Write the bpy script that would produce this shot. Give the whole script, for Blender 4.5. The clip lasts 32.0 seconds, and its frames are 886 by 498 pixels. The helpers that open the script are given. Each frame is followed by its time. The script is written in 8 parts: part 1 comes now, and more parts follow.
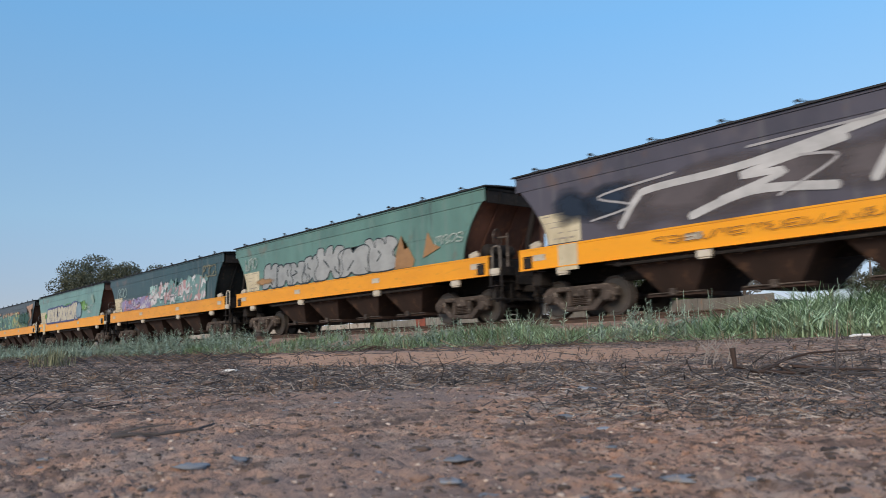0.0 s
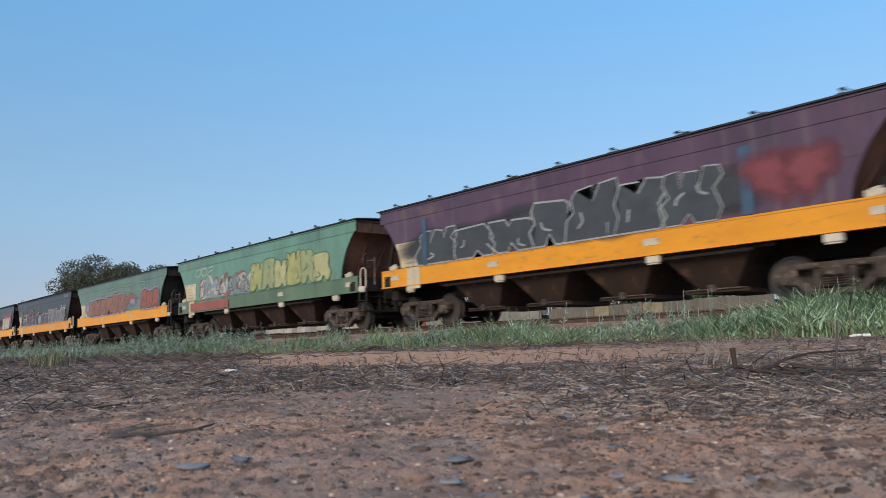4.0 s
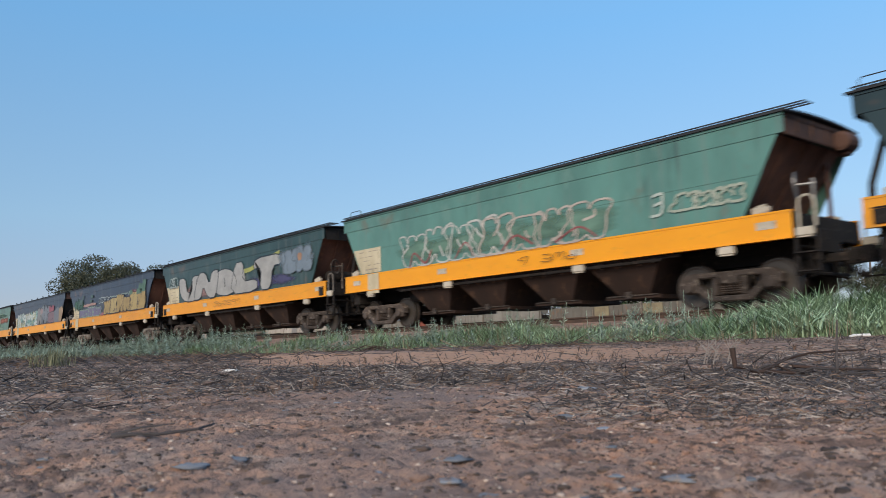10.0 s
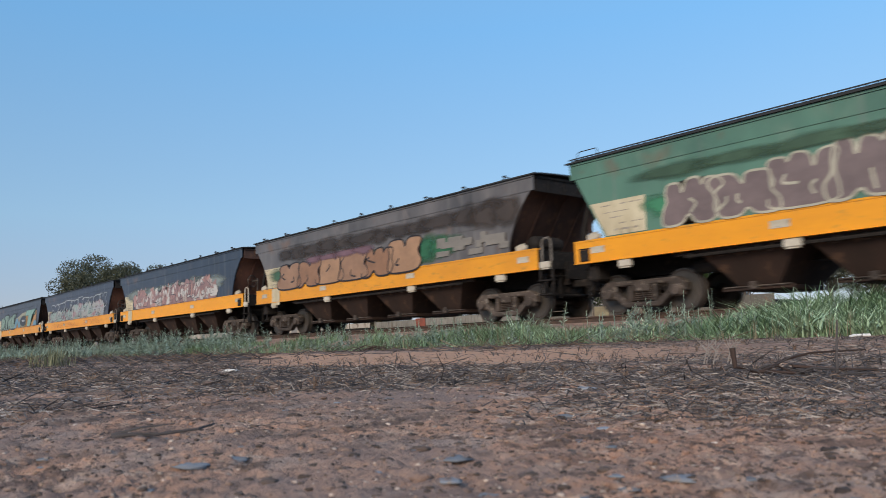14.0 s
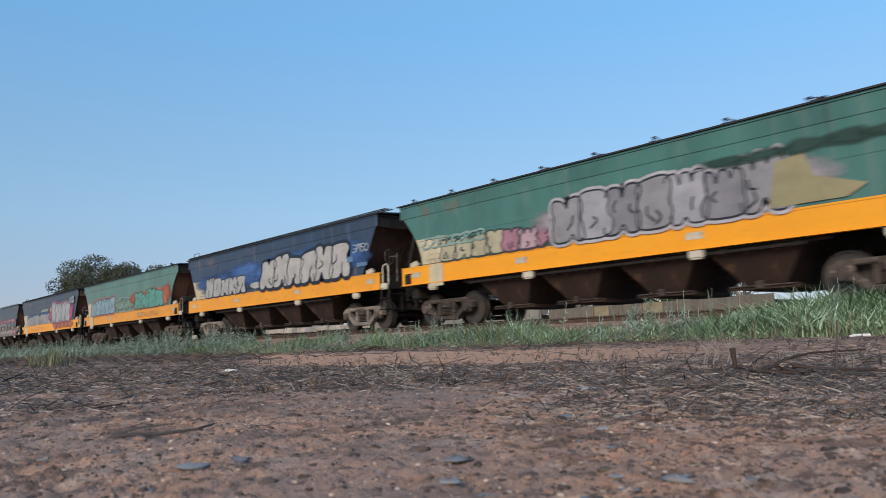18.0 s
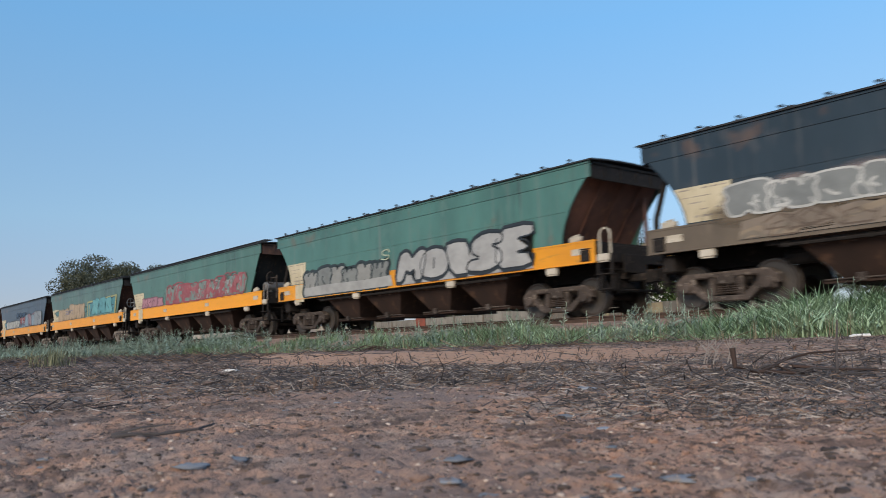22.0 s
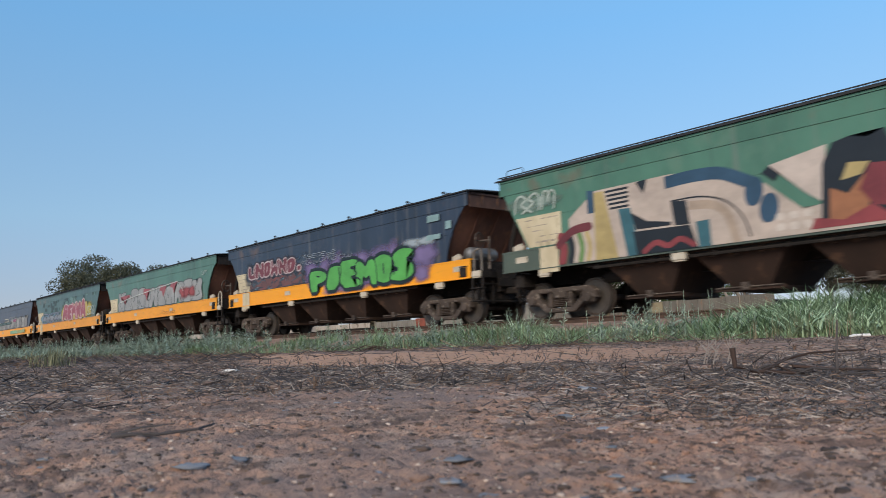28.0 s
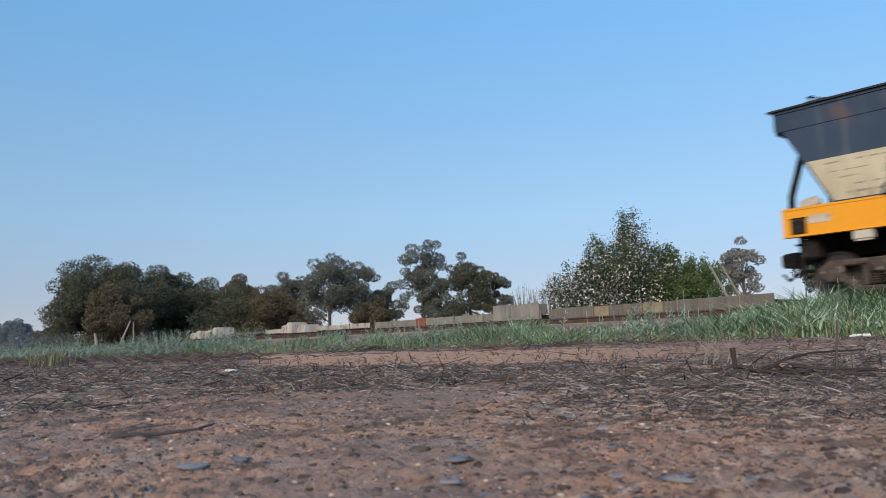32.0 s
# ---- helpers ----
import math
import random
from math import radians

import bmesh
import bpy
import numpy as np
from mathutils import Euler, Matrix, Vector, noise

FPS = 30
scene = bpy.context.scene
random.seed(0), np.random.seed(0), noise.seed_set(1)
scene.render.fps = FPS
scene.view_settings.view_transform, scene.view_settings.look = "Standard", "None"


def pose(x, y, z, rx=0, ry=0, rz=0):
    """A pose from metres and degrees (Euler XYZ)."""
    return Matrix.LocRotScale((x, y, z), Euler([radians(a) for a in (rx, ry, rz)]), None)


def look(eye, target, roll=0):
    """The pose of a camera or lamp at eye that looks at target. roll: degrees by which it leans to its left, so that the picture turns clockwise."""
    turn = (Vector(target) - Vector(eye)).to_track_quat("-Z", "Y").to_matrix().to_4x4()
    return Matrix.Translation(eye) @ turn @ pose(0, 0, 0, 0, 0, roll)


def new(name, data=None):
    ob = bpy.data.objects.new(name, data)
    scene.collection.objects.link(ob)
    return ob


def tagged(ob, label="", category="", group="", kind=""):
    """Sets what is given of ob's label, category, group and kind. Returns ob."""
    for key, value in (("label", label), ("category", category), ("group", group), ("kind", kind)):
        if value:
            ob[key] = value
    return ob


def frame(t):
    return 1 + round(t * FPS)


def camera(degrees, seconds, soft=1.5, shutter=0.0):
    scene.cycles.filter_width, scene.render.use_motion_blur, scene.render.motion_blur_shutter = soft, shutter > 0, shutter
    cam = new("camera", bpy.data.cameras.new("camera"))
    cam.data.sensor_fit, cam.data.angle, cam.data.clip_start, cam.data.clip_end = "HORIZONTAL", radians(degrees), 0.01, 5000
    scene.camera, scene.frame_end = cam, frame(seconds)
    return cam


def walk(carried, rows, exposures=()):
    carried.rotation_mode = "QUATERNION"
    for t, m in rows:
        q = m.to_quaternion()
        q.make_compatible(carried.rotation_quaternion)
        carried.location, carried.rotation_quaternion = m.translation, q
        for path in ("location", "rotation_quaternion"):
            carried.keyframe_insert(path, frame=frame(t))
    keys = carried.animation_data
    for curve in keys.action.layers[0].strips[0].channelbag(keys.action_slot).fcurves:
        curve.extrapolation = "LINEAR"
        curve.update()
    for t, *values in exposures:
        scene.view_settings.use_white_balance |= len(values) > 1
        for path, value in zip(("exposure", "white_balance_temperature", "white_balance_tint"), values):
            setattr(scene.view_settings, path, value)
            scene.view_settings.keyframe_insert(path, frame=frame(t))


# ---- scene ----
FW = Vector((-0.76135913, 0.63704674, 0.12043139))
EYE = Vector((0.0, 0.0, 0.11))
cam = camera(58.66, 32.0, soft=0.75, shutter=0.2)
cam.data.dof.use_dof, cam.data.dof.focus_distance, cam.data.dof.aperture_fstop = True, 12.0, 15.0
STILL = look(EYE, EYE + FW, -1.722)
walk(cam, [(0.0, STILL), (32.0, STILL)], exposures=[(0.0, 0.0), (32.0, 0.0)])

# ---- world and sun ----
SUN_EL, SUN_AZ = 28.0, 155.0            # degrees; azimuth clockwise from +y
world = bpy.data.worlds.new("sky")
scene.world = world
world.use_nodes = True
wn = world.node_tree
bg = wn.nodes["Background"]
sky = wn.nodes.new("ShaderNodeTexSky")
sky.sky_type = "NISHITA"
sky.sun_disc = False
sky.sun_elevation = radians(SUN_EL)
sky.sun_rotation = radians(SUN_AZ)
sky.altitude = 100.0
sky.air_density, sky.dust_density, sky.ozone_density = 1.0, 0.3, 4.0
wn.links.new(sky.outputs[0], bg.inputs[0])
bg.inputs[1].default_value = 0.045
# thin even haze over the blue: paler towards the horizon, lilac at its foot
tcw = wn.nodes.new("ShaderNodeTexCoord")
sep = wn.nodes.new("ShaderNodeSeparateXYZ")
haze = wn.nodes.new("ShaderNodeValToRGB")
wn.links.new(tcw.outputs["Generated"], sep.inputs[0])
wn.links.new(sep.outputs["Z"], haze.inputs[0])
stops = ((0.0, (0.28, 0.255, 0.36)), (0.06, (0.235, 0.258, 0.360)), (0.16, (0.222, 0.358, 0.490)), (0.38, (0.14, 0.352, 0.615)), (1.0, (0.19, 0.30, 0.48)))
while len(haze.color_ramp.elements) < len(stops):
    haze.color_ramp.elements.new(0.5)
for e, (p, c) in zip(haze.color_ramp.elements, stops):
    e.position, e.color = p, (*c, 1)
veil = wn.nodes.new("ShaderNodeBackground")
wn.links.new(haze.outputs[0], veil.inputs[0])
# veil made a little brighter towards the right of the view
side = wn.nodes.new("ShaderNodeVectorMath")
side.operation = "DOT_PRODUCT"
side.inputs[1].default_value = (0.64, 0.77, 0.0)
wn.links.new(tcw.outputs["Generated"], side.inputs[0])
lift = wn.nodes.new("ShaderNodeMath")
lift.operation = "MULTIPLY_ADD"
lift.inputs[1].default_value, lift.inputs[2].default_value = 0.26, 1.07
wn.links.new(side.outputs["Value"], lift.inputs[0])
wn.links.new(lift.outputs[0], veil.inputs[1])
both = wn.nodes.new("ShaderNodeAddShader")
wn.links.new(bg.outputs[0], both.inputs[0])
wn.links.new(veil.outputs[0], both.inputs[1])
wn.links.new(both.outputs[0], wn.nodes["World Output"].inputs[0])
sun_data = bpy.data.lights.new("sun", "SUN")
sun_data.energy, sun_data.angle, sun_data.color = 3.2, radians(25), (1.0, 0.86, 0.70)
sun = new("sun", sun_data)
az, el = radians(SUN_AZ), radians(SUN_EL)
SUN_DIR = Vector((math.sin(az) * math.cos(el), math.cos(az) * math.cos(el), math.sin(el)))
sun.matrix_world = look(SUN_DIR * 50, (0, 0, 0))


# ---- materials ----
def lin(h):
    """Linear colour from a hex string."""
    v = [int(h[i:i + 2], 16) / 255 for i in (0, 2, 4)]
    return tuple(((c + 0.055) / 1.055) ** 2.4 if c > 0.04045 else c / 12.92 for c in v)


def material(name, base, second=None, rough=0.7, metal=0.0, scale=3.0, stretch=(1, 1, 1), amount=0.5,
             third=None, fine=40.0, bump=0.1, bump_scale=60.0, spec=0.4, island=0.0, objvar=0.0, emit=0.0):
    """A rough surface of two or three colours mixed by noise at two scales, with fine relief."""
    m = bpy.data.materials.new(name)
    m.use_nodes = True
    nt = m.node_tree
    n, l = nt.nodes, nt.links
    b = n["Principled BSDF"]
    tc = n.new("ShaderNodeTexCoord")
    mp = n.new("ShaderNodeMapping")
    mp.inputs["Scale"].default_value = stretch
    l.new(tc.outputs["Object"], mp.inputs["Vector"])
    second = second or tuple(c * 0.6 for c in base)
    big = n.new("ShaderNodeTexNoise")
    big.inputs["Scale"].default_value, big.inputs["Detail"].default_value, big.inputs["Roughness"].default_value = scale, 6, 0.65
    l.new(mp.outputs[0], big.inputs["Vector"])
    ramp = n.new("ShaderNodeValToRGB")
    ramp.color_ramp.elements[0].position = 0.5 - 0.28 * amount
    ramp.color_ramp.elements[1].position = 0.5 + 0.42 * (1.2 - amount)
    l.new(big.outputs[0], ramp.inputs[0])
    mix = n.new("ShaderNodeMix")
    mix.data_type = "RGBA"
    mix.inputs[6].default_value = (*second, 1)
    mix.inputs[7].default_value = (*base, 1)
    l.new(ramp.outputs[0], mix.inputs[0])
    out = mix.outputs[2]
    small = n.new("ShaderNodeTexNoise")
    small.inputs["Scale"].default_value, small.inputs["Detail"].default_value = fine, 4
    l.new(mp.outputs[0], small.inputs["Vector"])
    if third:
        r3 = n.new("ShaderNodeValToRGB")
        r3.color_ramp.elements[0].position, r3.color_ramp.elements[1].position = 0.58, 0.68
        l.new(small.outputs[0], r3.inputs[0])
        m3 = n.new("ShaderNodeMix")
        m3.data_type = "RGBA"
        l.new(r3.outputs[0], m3.inputs[0])
        l.new(out, m3.inputs[6])
        m3.inputs[7].default_value = (*third, 1)
        out = m3.outputs[2]
    if island or objvar:
        hs = n.new("ShaderNodeHueSaturation")
        rnd = n.new("ShaderNodeNewGeometry" if island else "ShaderNodeObjectInfo")
        mr = n.new("ShaderNodeMapRange")
        k = island or objvar
        mr.inputs[3].default_value, mr.inputs[4].default_value = 1 - k, 1 + k
        l.new(rnd.outputs["Random Per Island" if island else "Random"], mr.inputs[0])
        l.new(mr.outputs[0], hs.inputs["Value"])
        l.new(out, hs.inputs["Color"])
        out = hs.outputs[0]
    l.new(out, b.inputs["Base Color"])
    b.inputs["Roughness"].default_value = rough
    b.inputs["Metallic"].default_value = metal
    b.inputs["Specular IOR Level"].default_value = spec
    if bump:
        bp = n.new("ShaderNodeBump")
        bp.inputs["Strength"].default_value = bump
        bp.inputs["Distance"].default_value = 0.01
        bn = n.new("ShaderNodeTexNoise")
        bn.inputs["Scale"].default_value, bn.inputs["Detail"].default_value = bump_scale, 4
        l.new(mp.outputs[0], bn.inputs["Vector"])
        l.new(bn.outputs[0], bp.inputs["Height"])
        l.new(bp.outputs[0], b.inputs["Normal"])
    return m


_paints = {}


def paint(h, wear=0.25, rough=0.55):
    """Old wagon paint: faded upright streaks, dust and small rust spots."""
    key = (h, wear)
    if key not in _paints:
        c = lin(h)
        g = sum(c) / 3
        c = tuple(v * 0.76 + g * 0.24 for v in c)
        dark = tuple(v * (1 - wear) * 0.9 for v in c)
        _paints[key] = material("paint_" + h, c, dark, 0.30, 0, 1.1, (0.7, 1, 0.35), 0.5,
                                tuple(v * (0.9 - wear * 0.5) + d * (0.08 + wear * 0.3) for v, d in zip(c, (0.15, 0.11, 0.085))), 3.2, 0.03, 30, 0.6)
    return _paints[key]


def weathered(h, wear=0.25):
    """Wagon body paint with upright dirt streaks, dusty bloom and rust blotches."""
    key = (h, wear, "body")
    if key in _paints:
        return _paints[key]
    r, g, b = (int(h[k:k + 2], 16) for k in (0, 2, 4))
    m = paint("%02x%02x%02x" % (min(255, int(r * 1.06)), min(255, int(g * 1.13)), min(255, int(b * 1.24))), wear).copy()
    m.name = "body_" + h
    n, l = m.node_tree.nodes, m.node_tree.links
    b = n["Principled BSDF"]
    col = b.inputs["Base Color"].links[0].from_socket
    tc = n.new("ShaderNodeTexCoord")
    for scale, stretch, lo, hi, tint, most in ((1.0, (5.0, 1, 0.22), 0.56, 0.74, (0.21, 0.20, 0.18), 0.34 + 0.4 * wear),
                                               (1.0, (2.6, 1, 0.35), 0.60, 0.72, (0.035, 0.033, 0.030), 0.45 + 0.4 * wear),
                                               (0.9, (1.2, 1, 1.4), 0.62, 0.70, (0.16, 0.085, 0.045), 0.12 + 0.9 * wear)):
        mp = n.new("ShaderNodeMapping")
        mp.inputs["Scale"].default_value = stretch
        mp.inputs["Location"].default_value = (scale * 7.3 + stretch[0], 0, stretch[2])
        l.new(tc.outputs["Object"], mp.inputs["Vector"])
        tx = n.new("ShaderNodeTexNoise")
        tx.inputs["Scale"].default_value, tx.inputs["Detail"].default_value = scale, 7
        l.new(mp.outputs[0], tx.inputs["Vector"])
        mr = n.new("ShaderNodeMapRange")
        mr.inputs[1].default_value, mr.inputs[2].default_value, mr.inputs[4].default_value = lo, hi, most
        l.new(tx.outputs[0], mr.inputs[0])
        mx = n.new("ShaderNodeMix")
        mx.data_type = "RGBA"
        l.new(mr.outputs[0], mx.inputs[0])
        l.new(col, mx.inputs[6])
        mx.inputs[7].default_value = (*tint, 1)
        col = mx.outputs[2]
    l.new(col, b.inputs["Base Color"])
    _paints[key] = m
    return m


def spray(h):
    """Spray paint, slightly uneven."""
    key = (h, "spray")
    if key not in _paints:
        c = lin(h)
        g = sum(c) / 3
        c = tuple(v * 0.80 + g * 0.20 for v in c)
        _paints[key] = material("spray_" + h, c, tuple(v * 0.62 for v in c), 0.34, 0, 1.3, (1, 1, 1.4), 0.5, tuple(v * 0.78 for v in c), 4, 0.02, 30, 0.55)
    return _paints[key]


def mist(h):
    """Sprayed haze of paint that thins out to its edge."""
    key = (h, "mist")
    if key not in _paints:
        m = material("mist_" + h, tuple(v * 0.8 + sum(lin(h)) / 3 * 0.2 for v in lin(h)), None, 0.5, 0, 1.6, (1, 1, 1), 0.4, None, 8, 0.0, 30, 0.4)
        n, l = m.node_tree.nodes, m.node_tree.links
        at_ = n.new("ShaderNodeAttribute")
        at_.attribute_name = "cover"
        tx = n.new("ShaderNodeTexNoise")
        tx.inputs["Scale"].default_value, tx.inputs["Detail"].default_value = 5.0, 6
        add = n.new("ShaderNodeMath")
        add.operation = "MULTIPLY_ADD"
        l.new(tx.outputs[0], add.inputs[0])
        add.inputs[1].default_value = 0.9
        l.new(at_.outputs["Fac"], add.inputs[2])
        mr = n.new("ShaderNodeMapRange")
        mr.inputs[1].default_value, mr.inputs[2].default_value = 0.50, 1.30
        l.new(add.outputs[0], mr.inputs[0])
        l.new(mr.outputs[0], n["Principled BSDF"].inputs["Alpha"])
        _paints[key] = m
    return _paints[key]


RUST = material("rust_brown", (0.270, 0.122, 0.080), (0.125, 0.060, 0.042), 0.8, 0, 1.3, (1, 1, 0.5), 0.6, (0.24, 0.11, 0.06), 7, 0.15, 40)
BROWN_END = material("brown_end", (0.120, 0.062, 0.044), (0.055, 0.030, 0.023), 0.85, 0, 1.3, (1, 1, 0.5), 0.6, (0.14, 0.07, 0.04), 7, 0.15, 40)
DARK_END = material("sooty_end", (0.035, 0.04, 0.04), (0.018, 0.02, 0.02), 0.8, 0, 1.3, (1, 1, 0.5), 0.6, (0.06, 0.045, 0.035), 7, 0.12, 40)
CHASSIS = material("chassis_grime", (0.019, 0.014, 0.011), (0.008, 0.006, 0.005), 0.85, 0, 2.0, (1, 1, 1), 0.6, (0.045, 0.032, 0.024), 9, 0.2, 40)
HOPPER = material("hopper_rust", (0.052, 0.027, 0.018), (0.024, 0.014, 0.010), 0.85, 0, 1.2, (1, 1, 0.6), 0.55, (0.080, 0.042, 0.025), 5, 0.15, 40)
BOGIE = material("bogie_dust", (0.105, 0.080, 0.066), (0.035, 0.027, 0.022), 0.85, 0.1, 3.5, (1, 1, 1), 0.6, (0.2, 0.165, 0.135), 9, 0.2, 50, objvar=0.35)
WHEEL = material("wheel_steel", (0.09, 0.065, 0.05), (0.04, 0.03, 0.025), 0.65, 0.3, 4, (1, 1, 1), 0.5, None, 10, 0.1, 50)
TREAD = material("worn_tread", (0.13, 0.11, 0.095), (0.08, 0.07, 0.06), 0.5, 0.5, 5, (1, 1, 1), 0.5, None, 10, 0.03, 50)
ROOF = material("roof_soot", (0.04, 0.042, 0.045), (0.02, 0.02, 0.022), 0.75, 0, 1.5, (1, 1, 1), 0.5, None, 6, 0.1, 40)
CREAM = material("cream_paint", lin("d8d0c0"), lin("a89c88"), 0.6, 0, 2.5, (1, 1, 1), 0.5, lin("8d7f6c"), 9, 0.05, 40, objvar=0.08)
PANEL = material("data_panel_paint", lin("ddd2b4"), lin("b8aa8c"), 0.6, 0, 1.6, (1, 1, 0.5), 0.45, lin("a4977c"), 6, 0.03, 40)
INK = material("panel_ink", (0.20, 0.17, 0.135), (0.36, 0.31, 0.25), 0.7)
PALE_BOGIE = material("pale_dust", (0.27, 0.24, 0.21), (0.12, 0.10, 0.082), 0.85, 0.0, 3.5, (1, 1, 1), 0.5, (0.10, 0.08, 0.065), 5, 0.2, 50, objvar=0.3)
GREYMETAL = material("galvanised", (0.30, 0.30, 0.30), (0.18, 0.17, 0.16), 0.5, 0.6, 3, (1, 1, 1), 0.5, None, 9, 0.05, 40)
YELLOW = [material("sill_yellow_" + str(i), lin(a), lin(b), 0.36, 0, 0.9, (0.6, 1, 1.6), 0.5, lin(c), 4.5, 0.03, 30, 0.55)
          for i, (a, b, c) in enumerate((("f5a516", "ea9a14", "e39a20"), ("f2a218", "e0931a", "d2902a"), ("eea01c", "d48c20", "bf8630")))]


# ---- mesh helpers ----
def box(bm, x0, x1, y0, y1, z0, z1, bevel=0.0):
    vs = [bm.verts.new((x, y, z)) for x in (x0, x1) for y in (y0, y1) for z in (z0, z1)]
    fs = [bm.faces.new([vs[i] for i in q]) for q in ((0, 1, 3, 2), (4, 6, 7, 5), (0, 4, 5, 1), (2, 3, 7, 6), (0, 2, 6, 4), (1, 5, 7, 3))]
    if bevel:
        es = list({e for f in fs for e in f.edges})
        bmesh.ops.bevel(bm, geom=es, offset=bevel, segments=1, affect="EDGES")


def prism(bm, pts, y0, y1):
    """An outline in x and z (clockwise seen from -y), drawn out from y0 to y1."""
    a = [bm.verts.new((x, y0, z)) for x, z in pts]
    b = [bm.verts.new((x, y1, z)) for x, z in pts]
    bm.faces.new(a)
    bm.faces.new(b[::-1])
    for i in range(len(pts)):
        j = (i + 1) % len(pts)
        bm.faces.new((a[j], a[i], b[i], b[j]))


def tube(bm, pts, r, sides=6, r_end=None):
    """A round bar along a line of points."""
    pts = [Vector(p) for p in pts]
    rings = []
    for i, p in enumerate(pts):
        d = (pts[min(i + 1, len(pts) - 1)] - pts[max(i - 1, 0)]).normalized()
        u = d.orthogonal().normalized()
        w = d.cross(u)
        k = r if r_end is None else r + (r_end - r) * i / max(1, len(pts) - 1)
        rings.append([bm.verts.new(p + (u * math.cos(6.28319 * s / sides) + w * math.sin(6.28319 * s / sides)) * k) for s in range(sides)])
    for a, b in zip(rings, rings[1:]):
        for s in range(sides):
            t = (s + 1) % sides
            bm.faces.new((a[s], a[t], b[t], b[s]))
    bm.faces.new(rings[0][::-1])
    bm.faces.new(rings[-1])


def lathe_y(bm, prof, segs=20, cx=0.0, cz=0.0):
    """A turned shape about the y axis from (radius, y) pairs."""
    rings = [[bm.verts.new((cx + r * math.cos(6.28319 * s / segs), y, cz + r * math.sin(6.28319 * s / segs))) for s in range(segs)] for r, y in prof]
    for a, b in zip(rings, rings[1:]):
        for s in range(segs):
            t = (s + 1) % segs
            bm.faces.new((a[s], a[t], b[t], b[s]))
    bm.faces.new(rings[0][::-1])
    bm.faces.new(rings[-1])


def mesh_of(name, bm):
    bmesh.ops.recalc_face_normals(bm, faces=bm.faces)
    me = bpy.data.meshes.new(name)
    bm.to_mesh(me)
    bm.free()
    me.materials.append(None)
    return me


def place(name, me, mat, parent, m=None, label=""):
    """One object on a (shared) mesh, under a thing or part, with its own material."""
    ob = new(name, me)
    ob.material_slots[0].link = "OBJECT"
    ob.material_slots[0].material = mat
    if parent:
        ob.parent = parent
    if m is not None:
        ob.matrix_basis = m
    if label:
        ob["label"] = label
    return ob


def part(name, bm, mat, parent, label="", m=None):
    return place(name, mesh_of(name, bm), mat, parent, m, label)


def raw_mesh(name, verts, faces, mat):
    me = bpy.data.meshes.new(name)
    me.from_pydata(verts, [], faces)
    me.materials.append(mat)
    return me


# ---- the train's way ----
RAIL_Z, TRACK_Y = 0.675, 15.658
REAR = (0.08, -16.2, -32.48, -48.83, -65.21, -81.65, -98.15, -114.75, -131.37, -147.84, -164.26, -180.71, -197.09, -213.47,
        -229.82, -246.15, -262.46, -278.78, -295.11, -311.45, -327.8, -344.13, -360.44, -376.83, -393.26, -409.79, -426.35,
        -442.84, -459.26, -475.65, -492.06, -508.48, -524.9, -541.3, -557.66, -574.0, -590.37)


def run(t):
    """Metres that the train has rolled at t seconds."""
    return 18.945 * t - 0.00106513 * t * t - 0.000238597 * t ** 3


def rear_x(i, t):
    return -14.05 + REAR[i] + run(t)


# ---- the grain hopper wagon: shared meshes ----
LEN, HALF = 15.12, 1.45
Z_SB, Z_ST, Z_MID, Z_FB, Z_FT = 1.22, 1.727, 2.52, 3.22, 3.583


def slant(z):
    return 0.95 - 0.83 * (z - 1.70) / 1.52


def swept(z):
    """End line of the wagons whose side sheets sweep outwards towards the roof."""
    return 0.98 - 0.86 * max(0.0, (z - 1.70) / 1.52) ** 1.8


def end_line(f, z0, z1, n=7):
    """Outline of a side sheet between two heights with both ends cut to the line f."""
    zs = [z0 + (z1 - z0) * k / n for k in range(n + 1)]
    return [(f(z), z) for z in zs] + [(LEN - f(z), z) for z in reversed(zs)]


